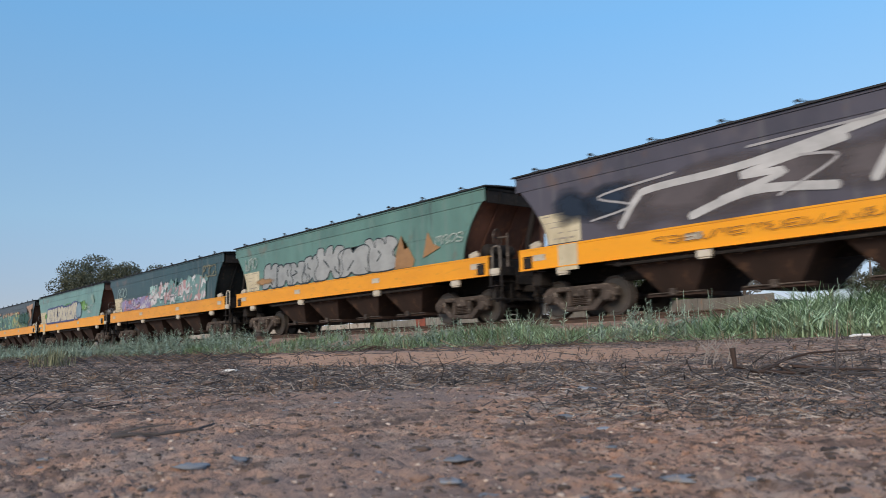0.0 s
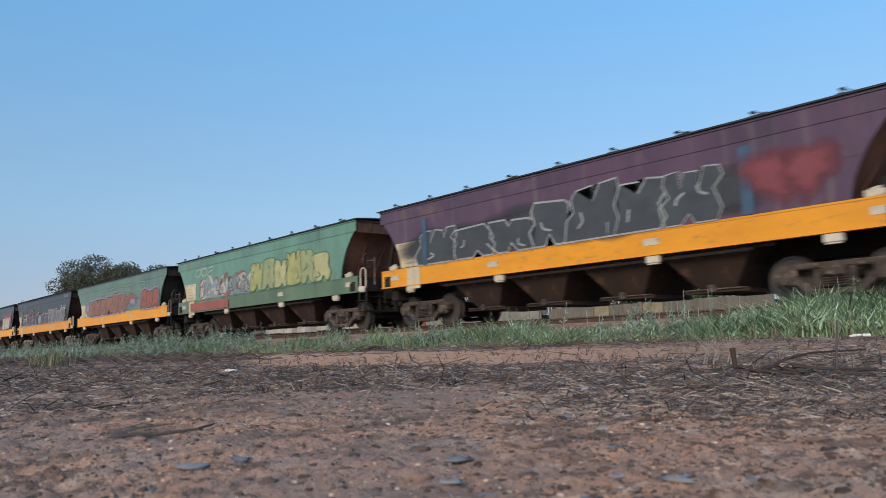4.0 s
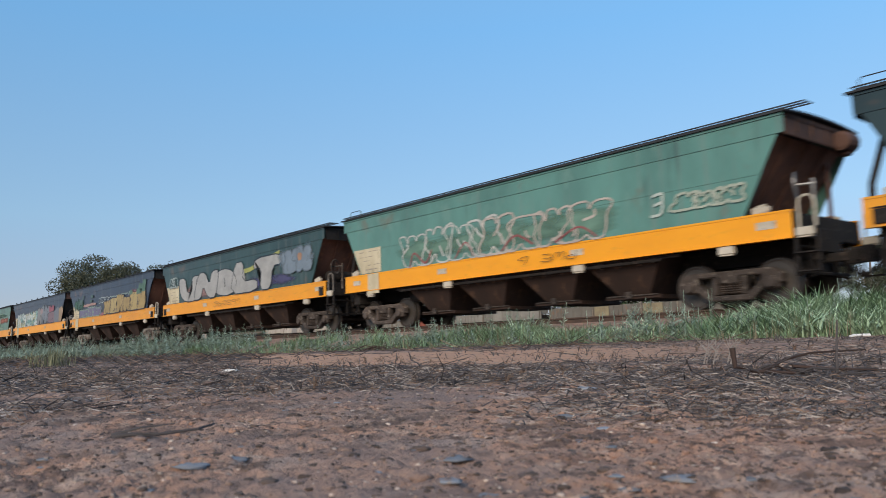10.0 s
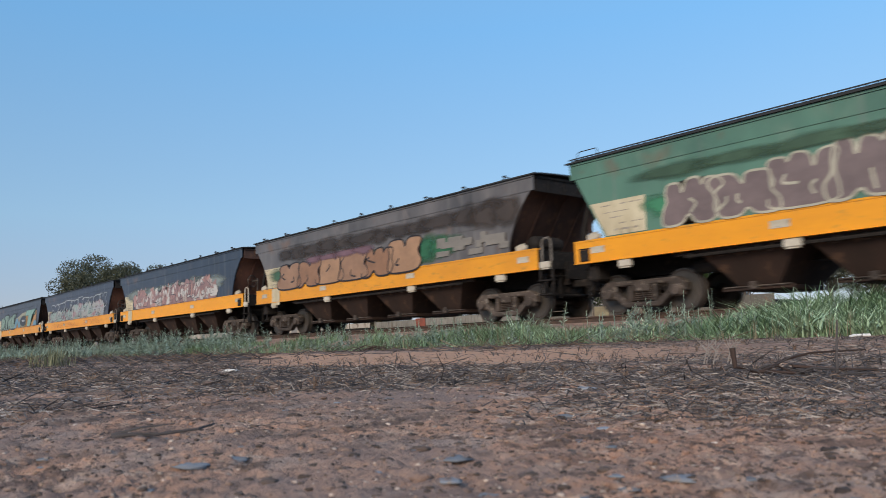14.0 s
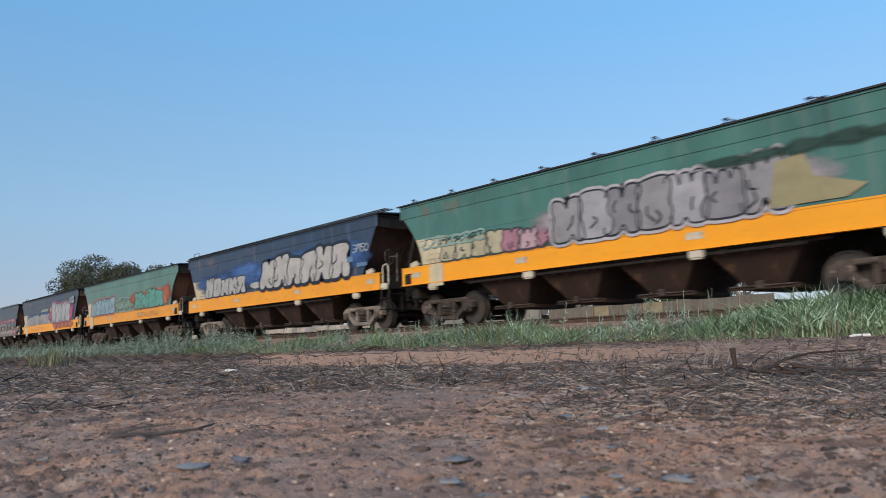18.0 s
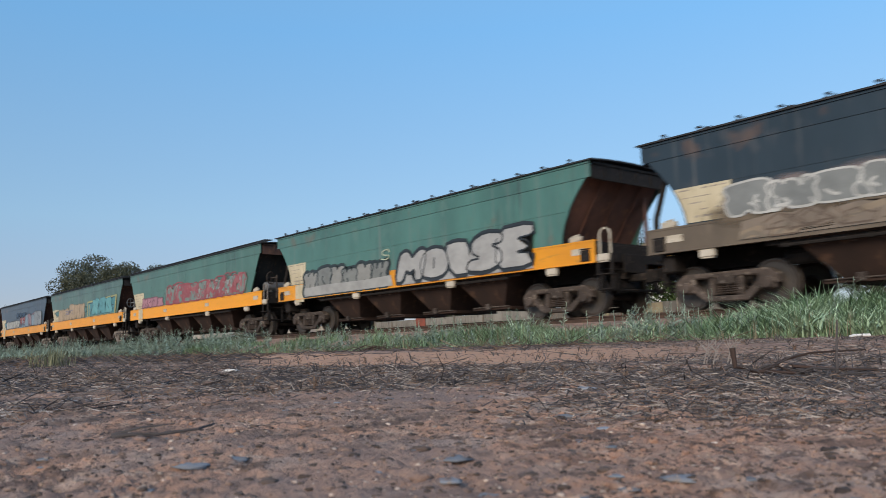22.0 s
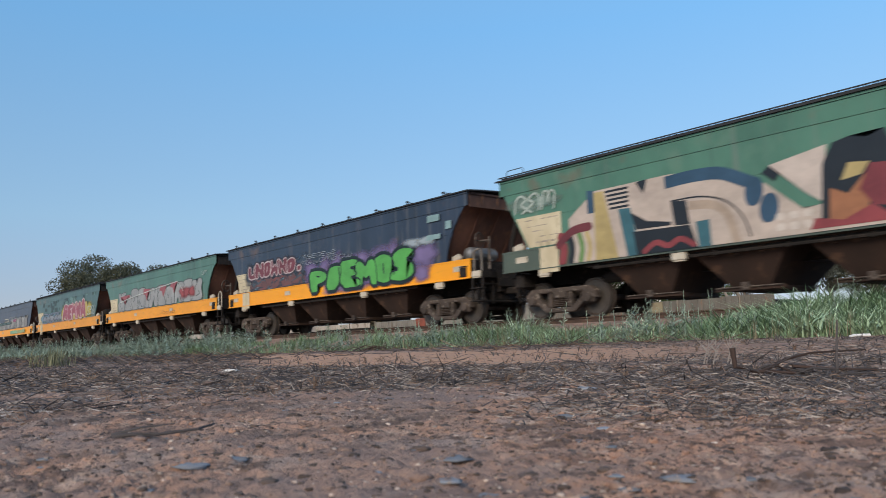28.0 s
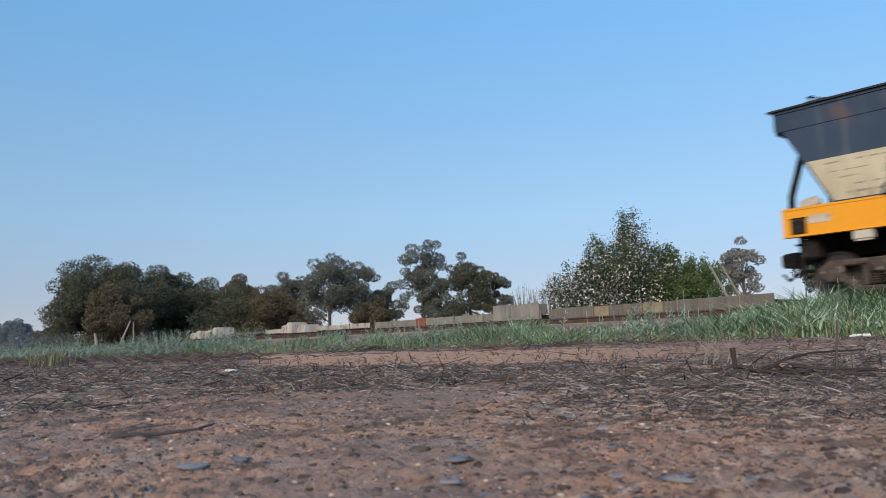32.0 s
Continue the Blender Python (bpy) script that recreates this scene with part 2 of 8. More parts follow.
def build_wagon_meshes():
    M = {}

    def keep(name, fn):
        bm = bmesh.new()
        fn(bm)
        M[name] = mesh_of(name, bm)

    def side_lower(bm):
        a, b = slant(1.70), slant(Z_MID)
        prism(bm, [(a, 1.70), (b, Z_MID), (LEN - b, Z_MID), (LEN - a, 1.70)], -0.038, 0.0)
        for k in range(1, 6):
            x = a + (LEN - 2 * a) * k / 6
            box(bm, x - 0.012, x + 0.012, -0.041, -0.0385, 1.72, Z_MID - 0.01)

    def side_upper(bm):
        a, b = slant(Z_MID - 0.03), slant(Z_FB)
        prism(bm, [(a, Z_MID - 0.03), (b, Z_FB), (LEN - b, Z_FB), (LEN - a, Z_MID - 0.03)], -0.046, -0.0385)
        for k in range(1, 6):
            x = 0.95 + (LEN - 1.9) * k / 6
            box(bm, x - 0.012, x + 0.012, -0.0485, -0.0465, Z_MID, Z_FB - 0.03)

    def swept_lower(bm):
        prism(bm, end_line(swept, 1.70, Z_MID), -0.038, 0.0)
        for k in range(1, 6):
            x = 0.98 + (LEN - 1.96) * k / 6
            box(bm, x - 0.012, x + 0.012, -0.041, -0.0385, 1.72, Z_MID - 0.01)

    def swept_upper(bm):
        prism(bm, end_line(swept, Z_MID - 0.03, Z_FB), -0.046, -0.0385)

    def swept_panel(bm):
        prism(bm, [(swept(z) + 0.04, z) for z in (1.76, 2.0, 2.25, 2.5)] + [(2.05, 2.5), (2.05, 1.76)], -0.002, 0.002)

    def fascia(bm):
        prism(bm, [(0.02, Z_FB - 0.02), (0.0, Z_FB), (0.0, Z_FT), (LEN, Z_FT), (LEN, Z_FB), (LEN - 0.02, Z_FB - 0.02)], -0.062, -0.0465)
        box(bm, 0.0, LEN, -0.085, -0.0625, Z_FT - 0.05, Z_FT)

    def roof(bm):
        n = 8
        pts = [(-1.56 + 3.12 * i / n, 3.585 + 0.07 * (1 - ((i - n / 2) / (n / 2)) ** 2)) for i in range(n + 1)]
        for x0, x1 in ((-0.10, LEN + 0.10),):
            top = [[bm.verts.new((x, y, z + dz)) for y, z in pts] for x in (x0, x1) for dz in (0.035, 0.0)]
            a, b, c, d = top
            for i in range(n):
                bm.faces.new((a[i], a[i + 1], c[i + 1], c[i]))
                bm.faces.new((b[i + 1], b[i], d[i], d[i + 1]))
                bm.faces.new((a[i + 1], a[i], b[i], b[i + 1]))
                bm.faces.new((c[i], c[i + 1], d[i + 1], d[i]))
            bm.faces.new((a[0], c[0], d[0], b[0]))
            bm.faces.new((c[n], a[n], b[n], d[n]))

    def hatch(bm):
        box(bm, -0.9, 0.9, -0.35, 0.35, 3.66, 3.75, 0.03)
        for x in (-0.6, 0, 0.6):
            box(bm, x - 0.03, x + 0.03, -0.38, 0.38, 3.75, 3.775)

    def bracket(bm):
        tube(bm, [(0.22, 0, 0.02), (0.02, 0, 0.09), (-0.10, 0, 0.10)], 0.016, 5)
        tube(bm, [(-0.06, 0, 0.0), (-0.06, 0, 0.13)], 0.022, 5)
        box(bm, -0.13, 0.0, -0.03, 0.03, 0.10, 0.145, 0.01)
        box(bm, -0.16, 0.30, -0.04, 0.04, 0.0, 0.03)

    def walkway(bm):
        for y in (-0.16, 0.0, 0.16):
            box(bm, 0, LEN + 0.45, y - 0.010, y + 0.010, 0.045, 0.068)
        k = 0.02
        while k < LEN + 0.43:
            box(bm, k, k + 0.02, -0.15, 0.15, 0.045, 0.065)
            k += 0.16
        for x in (0.2, 3.8, 7.5, 11.2, 14.8):
            box(bm, x - 0.03, x + 0.03, -0.16, 0.16, -0.06, 0.029)

    def end_hoop(bm):
        tube(bm, [(0, -0.25, 0), (0, -0.25, 0.17), (0.05, -0.25, 0.21), (0.55, -0.25, 0.21), (0.60, -0.25, 0.17), (0.60, -0.25, 0)], 0.012, 5)

    def end_sheet(bm):
        pts = [(slant(1.70) + 0.62, 1.45), (slant(1.70) + 0.28, 1.74), (slant(3.2) + 0.10, 3.24)]
        for y0, y1 in ((-1.405, 1.405),):
            a = [bm.verts.new((x, y0, z)) for x, z in pts]
            b = [bm.verts.new((x, y1, z)) for x, z in pts]
            c = [bm.verts.new((x + 0.03, y0, z)) for x, z in pts]
            d = [bm.verts.new((x + 0.03, y1, z)) for x, z in pts]
            for i in range(2):
                bm.faces.new((a[i], a[i + 1], b[i + 1], b[i]))
                bm.faces.new((c[i + 1], c[i], d[i], d[i + 1]))
                bm.faces.new((a[i + 1], a[i], c[i], c[i + 1]))
                bm.faces.new((b[i], b[i + 1], d[i + 1], d[i]))
            bm.faces.new((a[2], c[2], d[2], b[2]))
            bm.faces.new((c[0], a[0], b[0], d[0]))

    def stiffener(bm):
        pts = [(slant(1.70) + 0.28, 1.74), (slant(3.2) + 0.10, 3.24)]
        for y in (0.0,):
            p = [Vector((x - 0.02, y, z)) for x, z in pts]
            prism(bm, [(p[0].x - 0.012, p[0].z), (p[1].x - 0.012, p[1].z - 0.03), (p[1].x + 0.01, p[1].z - 0.03), (p[0].x + 0.01, p[0].z)], y - 0.03, y + 0.03)

    def end_fascia(bm):
        box(bm, 0.012, 0.05, -1.40, 1.40, Z_FB - 0.03, Z_FT - 0.003)
        box(bm, -0.02, 0.012, -1.40, 1.40, Z_FB - 0.05, Z_FB + 0.02)
        box(bm, -0.02, 0.012, -1.40, 1.40, Z_FT - 0.06, Z_FT - 0.004)
        for y in (-0.9, -0.3, 0.3, 0.9):
            box(bm, -0.01, 0.012, y - 0.03, y + 0.03, Z_FB + 0.02, Z_FT - 0.06)

    def post(bm):
        box(bm, -0.035, 0.035, -0.035, 0.035, 0.0, 1.47, 0.008)
        box(bm, -0.09, 0.09, -0.08, 0.08, 0.0, 0.02)
        box(bm, -0.036, -0.02, 0.036, 0.12, 0.0, 1.47)

    def strut(bm):
        tube(bm, [(0.07, 0, 0.0), (0.09, 0, 0.30), (0.33, 0, 1.00), (0.40, 0, 1.22)], 0.065, 6)
        box(bm, 0.0, 0.22, -0.09, 0.09, 0.0, 0.025)

    def deck(bm):
        box(bm, 0.02, 1.75, -1.40, 1.40, 1.66, 1.70)

    def joist(bm):
        box(bm, -0.02, 0.02, -1.38, 1.38, 1.58, 1.658)

    def end_beam(bm):
        box(bm, 0.0, 0.09, -1.41, 1.41, 1.24, 1.655, 0.01)
        box(bm, -0.04, 0.0, -0.45, 0.45, 1.0, 1.45, 0.01)
        for y in (-1.1, -0.75, 0.75, 1.1):
            box(bm, 0.09, 0.35, y - 0.03, y + 0.03, 1.26, 1.64)

    def sill(bm):
        # one rolled channel with a lip above and a flange below
        sec = [(-0.04, Z_SB - 0.022), (-0.04, Z_SB), (-0.012, Z_SB + 0.004), (-0.012, Z_ST - 0.03), (-0.022, Z_ST - 0.03), (-0.022, Z_ST + 0.01),
               (0.10, Z_ST + 0.01), (0.10, Z_ST - 0.025), (0.012, Z_ST - 0.025), (0.012, Z_SB), (0.10, Z_SB), (0.10, Z_SB - 0.022)]
        a = [bm.verts.new((0.0, y, z)) for y, z in sec]
        b = [bm.verts.new((LEN, y, z)) for y, z in sec]
        bm.faces.new(a)
        bm.faces.new(b[::-1])
        for i in range(len(sec)):
            j = (i + 1) % len(sec)
            bm.faces.new((a[j], a[i], b[i], b[j]))

    def ledge(bm):
        tube(bm, [(2.9, 0, 1.09), (12.2, 0, 1.09)], 0.035, 6)
        box(bm, 2.6, 12.6, 0.05, 0.17, 1.12, 1.185)
        for k in range(7):
            box(bm, 3.0 + k * 1.5, 3.05 + k * 1.5, -0.03, 0.1, 1.05, 1.15)

    def centre_sill(bm):
        box(bm, 0.05, LEN - 0.05, -0.30, 0.30, 0.86, 1.30, 0.01)

    def bearer(bm):
        box(bm, -0.04, 0.04, -1.38, 1.38, 1.301, 1.60)

    def hopper(bm):
        # an upturned pyramid with an outlet below
        top, bot = [], []
        for x, y in ((-1.06, -1.36), (1.06, -1.36), (1.06, 1.36), (-1.06, 1.36)):
            top.append(bm.verts.new((x, y, 1.20)))
            bot.append(bm.verts.new((x * 0.40, y * 0.66, 0.42)))
        for i in range(4):
            j = (i + 1) % 4
            bm.faces.new((top[i], top[j], bot[j], bot[i]))
        bm.faces.new(bot)
        bm.faces.new(top[::-1])
        box(bm, -0.46, 0.46, -0.93, 0.93, 0.32, 0.417, 0.01)
        box(bm, -0.74, 0.74, -0.98, -0.93, 0.33, 0.40)
        for x in (-0.52, 0.0, 0.52):
            box(bm, x - 0.015, x + 0.015, -1.37, -1.335, 1.02, 1.19)

    def gate_gear(bm):
        tube(bm, [(0, -1.12, 0.40), (0, -0.90, 0.40)], 0.04, 8)
        box(bm, -0.08, 0.08, -1.14, -1.12, 0.33, 0.49, 0.01)
        tube(bm, [(-0.7, -1.0, 0.40), (0.7, -1.0, 0.40)], 0.018, 5)

    def plate(bm):
        box(bm, -0.20, 0.20, -0.006, 0.0, -0.075, 0.075)

    def pad(bm):
        box(bm, -0.17, 0.17, -0.05, 0.05, -0.16, 0.0, 0.012)
        box(bm, -0.13, 0.13, -0.03, 0.06, -0.19, -0.16)

    def lug(bm):
        box(bm, -0.18, 0.18, -0.06, 0.06, 0.0, 0.14, 0.02)
        tube(bm, [(-0.1, 0, 0.14), (0.1, 0, 0.17)], 0.03, 6)

    def handrail(bm):
        tube(bm, [(0.08, 0, 0), (0.08, 0, 0.46), (0.11, 0, 0.54), (0.18, 0, 0.58), (0.28, 0, 0.58), (0.35, 0, 0.54), (0.38, 0, 0.46), (0.38, 0, 0)], 0.026, 6)

    def step(bm):
        for x in (0.0, 0.40):
            box(bm, x - 0.025, x + 0.025, -0.02, 0.02, -0.75, 0.02)
        for z in (-0.40, -0.74):
            box(bm, -0.02, 0.42, -0.10, 0.10, z, z + 0.025)

    def coupler(bm):
        box(bm, -0.55, 0.35, -0.08, 0.08, 0.80, 0.98, 0.02)
        prism(bm, [(-0.70, 0.76), (-0.66, 1.04), (-0.42, 1.06), (-0.40, 0.74)], -0.16, 0.14)
        box(bm, -0.72, -0.60, -0.20, -0.08, 0.78, 1.02, 0.02)
        tube(bm, [(-0.05, -0.40, 1.0), (-0.25, -0.42, 0.62), (-0.50, -0.34, 0.48), (-0.68, -0.22, 0.62)], 0.028, 6)

    def brake_gear(bm):
        # rods, levers and hangers about the coupling
        for y in (-1.05, -0.55, 0.5, 1.05):
            box(bm, 0.10, 0.18, y - 0.04, y + 0.04, 0.52, 1.24, 0.01)
        tube(bm, [(0.14, -1.15, 0.60), (0.14, 1.15, 0.60)], 0.035, 6)
        tube(bm, [(0.10, -1.20, 1.08), (0.10, 1.20, 1.08)], 0.025, 6)
        prism(bm, [(0.22, 0.55), (0.20, 1.22), (0.62, 1.22), (0.50, 0.62)], -0.62, -0.56)
        box(bm, 0.18, 0.70, -0.50, 0.45, 0.62, 0.86, 0.03)
        box(bm, 0.22, 0.52, -1.28, -0.80, 0.80, 1.16, 0.03)
        tube(bm, [(0.3, -0.9, 0.80), (0.9, -0.8, 0.42), (2.0, -0.75, 0.40)], 0.03, 5)
        tube(bm, [(-0.04, -0.62, 1.10), (-0.12, -0.62, 0.70), (-0.05, -0.55, 0.50), (0.14, -0.5, 0.58)], 0.03, 5)

    def reservoir(bm):
        lathe_y(bm, [(0.05, -0.55), (0.17, -0.50), (0.20, -0.42), (0.20, 0.42), (0.17, 0.50), (0.05, 0.55)], 16, 0, 0.22)
        box(bm, -0.16, 0.16, -0.32, -0.26, 0.0, 0.08)
        box(bm, -0.16, 0.16, 0.26, 0.32, 0.0, 0.08)

    def hand_wheel(bm):
        for k in range(16):
            a, b = 6.28319 * k / 16, 6.28319 * (k + 1) / 16
            tube(bm, [(0.24 * math.cos(a), 0, 0.24 * math.sin(a)), (0.24 * math.cos(b), 0, 0.24 * math.sin(b))], 0.02, 5)
        for k in range(4):
            a = 6.28319 * k / 4
            tube(bm, [(0, 0, 0), (0.24 * math.cos(a), 0, 0.24 * math.sin(a))], 0.014, 5)
        tube(bm, [(0, 0, 0), (0, 0.35, 0)], 0.03, 6)
        tube(bm, [(0, 0.3, -0.8), (0, 0.3, 0.1)], 0.035, 6)

    def bolster(bm):
        box(bm, -0.22, 0.22, -1.10, 1.10, 0.48, 0.72, 0.02)
        box(bm, -0.30, 0.30, -0.35, 0.35, 0.72, 0.84, 0.02)
        for x in (-0.45, 0.45):
            tube(bm, [(x, -0.85, 0.36), (x, 0.85, 0.36)], 0.05, 6)

    def sideframe(bm):
        # cast frame: top chord, sloping arms, spring seat and journal boxes
        box(bm, -0.72, 0.72, -0.10, 0.09, 0.62, 0.74, 0.025)
        box(bm, -0.42, 0.42, -0.11, 0.10, 0.13, 0.25, 0.025)
        for s in (-1, 1):
            prism(bm, [(s * 0.36, 0.14), (s * 0.36, 0.25), (s * 0.78, 0.56), (s * 0.98, 0.58), (s * 0.98, 0.48), (s * 0.82, 0.44), (s * 0.46, 0.14)][::s], -0.09, 0.08)
            prism(bm, [(s * 0.70, 0.50), (s * 0.70, 0.74), (s * 0.92, 0.74), (s * 1.12, 0.60), (s * 1.12, 0.44), (s * 1.05, 0.44), (s * 1.0, 0.5)][::s], -0.09, 0.09)
            box(bm, min(s * 0.27, s * 0.37), max(s * 0.27, s * 0.37), -0.10, 0.07, 0.25, 0.62, 0.02)

    def journal(bm):
        box(bm, -0.15, 0.15, -0.10, 0.06, -0.14, 0.14, 0.03)
        lathe_y(bm, [(0.11, -0.16), (0.12, -0.12), (0.12, -0.09)], 12)

    def springs(bm):
        for x in (-0.17, 0.0, 0.17):
            prof = []
            for k in range(7):
                prof += [(0.062, 0.275 + k * 0.044), (0.080, 0.275 + k * 0.044 + 0.022)]
            rings = [[bm.verts.new((x + r * math.cos(6.28319 * s / 8), r * math.sin(6.28319 * s / 8), z)) for s in range(8)] for r, z in prof]
            for a, b in zip(rings, rings[1:]):
                for s in range(8):
                    bm.faces.new((a[s], a[(s + 1) % 8], b[(s + 1) % 8], b[s]))

    def wheel(bm):
        s = 1
        lathe_y(bm, [(0.10, -0.12), (0.12, -0.05), (0.36, -0.03), (0.40, -0.075), (0.458, -0.07), (0.462, 0.05), (0.49, 0.06), (0.49, 0.085), (0.40, 0.085), (0.36, 0.03), (0.12, 0.06), (0.10, 0.10)], 28)
        for k in range(5):
            a = 6.28319 * k / 5
            box(bm, 0.25 * math.cos(a) - 0.03, 0.25 * math.cos(a) + 0.03, -0.055, -0.035, 0.25 * math.sin(a) - 0.03, 0.25 * math.sin(a) + 0.03)

    def tread(bm):
        lathe_y(bm, [(0.44, -0.072), (0.4605, -0.0715), (0.4645, 0.05), (0.44, 0.052)], 28)

    def axle(bm):
        lathe_y(bm, [(0.075, -1.02), (0.075, -0.85), (0.085, -0.84), (0.075, 0.0), (0.085, 0.84), (0.075, 0.85), (0.075, 1.02)], 12)

    def cyl(bm):
        tube(bm, [(-0.35, 0, 0), (0.35, 0, 0)], 0.16, 12)
        tube(bm, [(0.35, 0, 0), (0.75, 0, 0)], 0.03, 6)
        box(bm, -0.2, 0.2, -0.05, 0.4, 0.1, 0.22)

    def panel(bm):
        prism(bm, [(slant(1.76) + 0.05, 1.76), (slant(2.54) + 0.05, 2.54), (2.05, 2.54), (2.05, 1.76)], -0.002, 0.002)

    def sill_panel(bm):
        prism(bm, [(1.32, 1.10), (1.32, 1.72), (1.92, 1.72), (1.92, 1.10)], -0.002, 0.004)

    def bars(bm):
        r = random.Random(3)
        for k in range(5):
            z = 2.45 - k * 0.14 - r.uniform(0, 0.03)
            x = slant(z) + r.uniform(0.18, 0.45)
            t = r.choice((0.010, 0.014, 0.022))
            while x < (1.85 if k != 2 else 1.4):
                w = r.uniform(0.03, 0.26)
                if r.random() < 0.7:
                    box(bm, x, min(x + w, 1.95), -0.001, 0.001, z - t, z + t)
                x += w + r.uniform(0.02, 0.09)

    def end_box(bm):
        box(bm, -0.14, 0.14, -0.03, 0.0, -0.13, 0.13, 0.012)
        box(bm, -0.16, 0.16, -0.012, 0.0, 0.14, 0.17)

    def ladder(bm):
        for y in (-0.2, 0.2):
            tube(bm, [(0.0, y, 0.0), (-0.12, y, 1.85)], 0.02, 5)
        for k in range(6):
            tube(bm, [(-0.02 * k, -0.2, 0.25 + 0.28 * k), (-0.02 * k, 0.2, 0.25 + 0.28 * k)], 0.014, 5)

    def motor(bm):
        lathe_y(bm, [(0.10, -0.22), (0.15, -0.2), (0.16, 0.12), (0.08, 0.2)], 12, 0.0, 0.0)
        box(bm, -0.12, 0.05, -0.1, 0.1, -0.20, -0.02, 0.02)

    for name, fn in (
            ("swept_lower", swept_lower), ("swept_upper", swept_upper), ("swept_panel", swept_panel), ("side_lower", side_lower), ("side_upper", side_upper), ("fascia", fascia), ("roof", roof), ("hatch", hatch),
            ("bracket", bracket), ("walkway", walkway), ("end_hoop", end_hoop), ("end_sheet", end_sheet), ("end_fascia", end_fascia), ("stiffener", stiffener),
            ("post", post), ("strut", strut), ("deck", deck), ("joist", joist), ("end_beam", end_beam), ("sill", sill),
            ("ledge", ledge), ("centre_sill", centre_sill), ("bearer", bearer), ("hopper", hopper), ("gate_gear", gate_gear), ("plate", plate),
            ("pad", pad), ("lug", lug), ("handrail", handrail), ("step", step), ("coupler", coupler),
            ("reservoir", reservoir), ("brake_gear", brake_gear), ("hand_wheel", hand_wheel), ("bolster", bolster), ("sideframe", sideframe), ("journal", journal),
            ("springs", springs), ("wheel", wheel), ("tread", tread), ("axle", axle), ("cyl", cyl),
            ("panel", panel), ("sill_panel", sill_panel), ("bars", bars), ("end_box", end_box), ("ladder", ladder), ("motor", motor)):
        keep(name, fn)
    return M


WM = build_wagon_meshes()


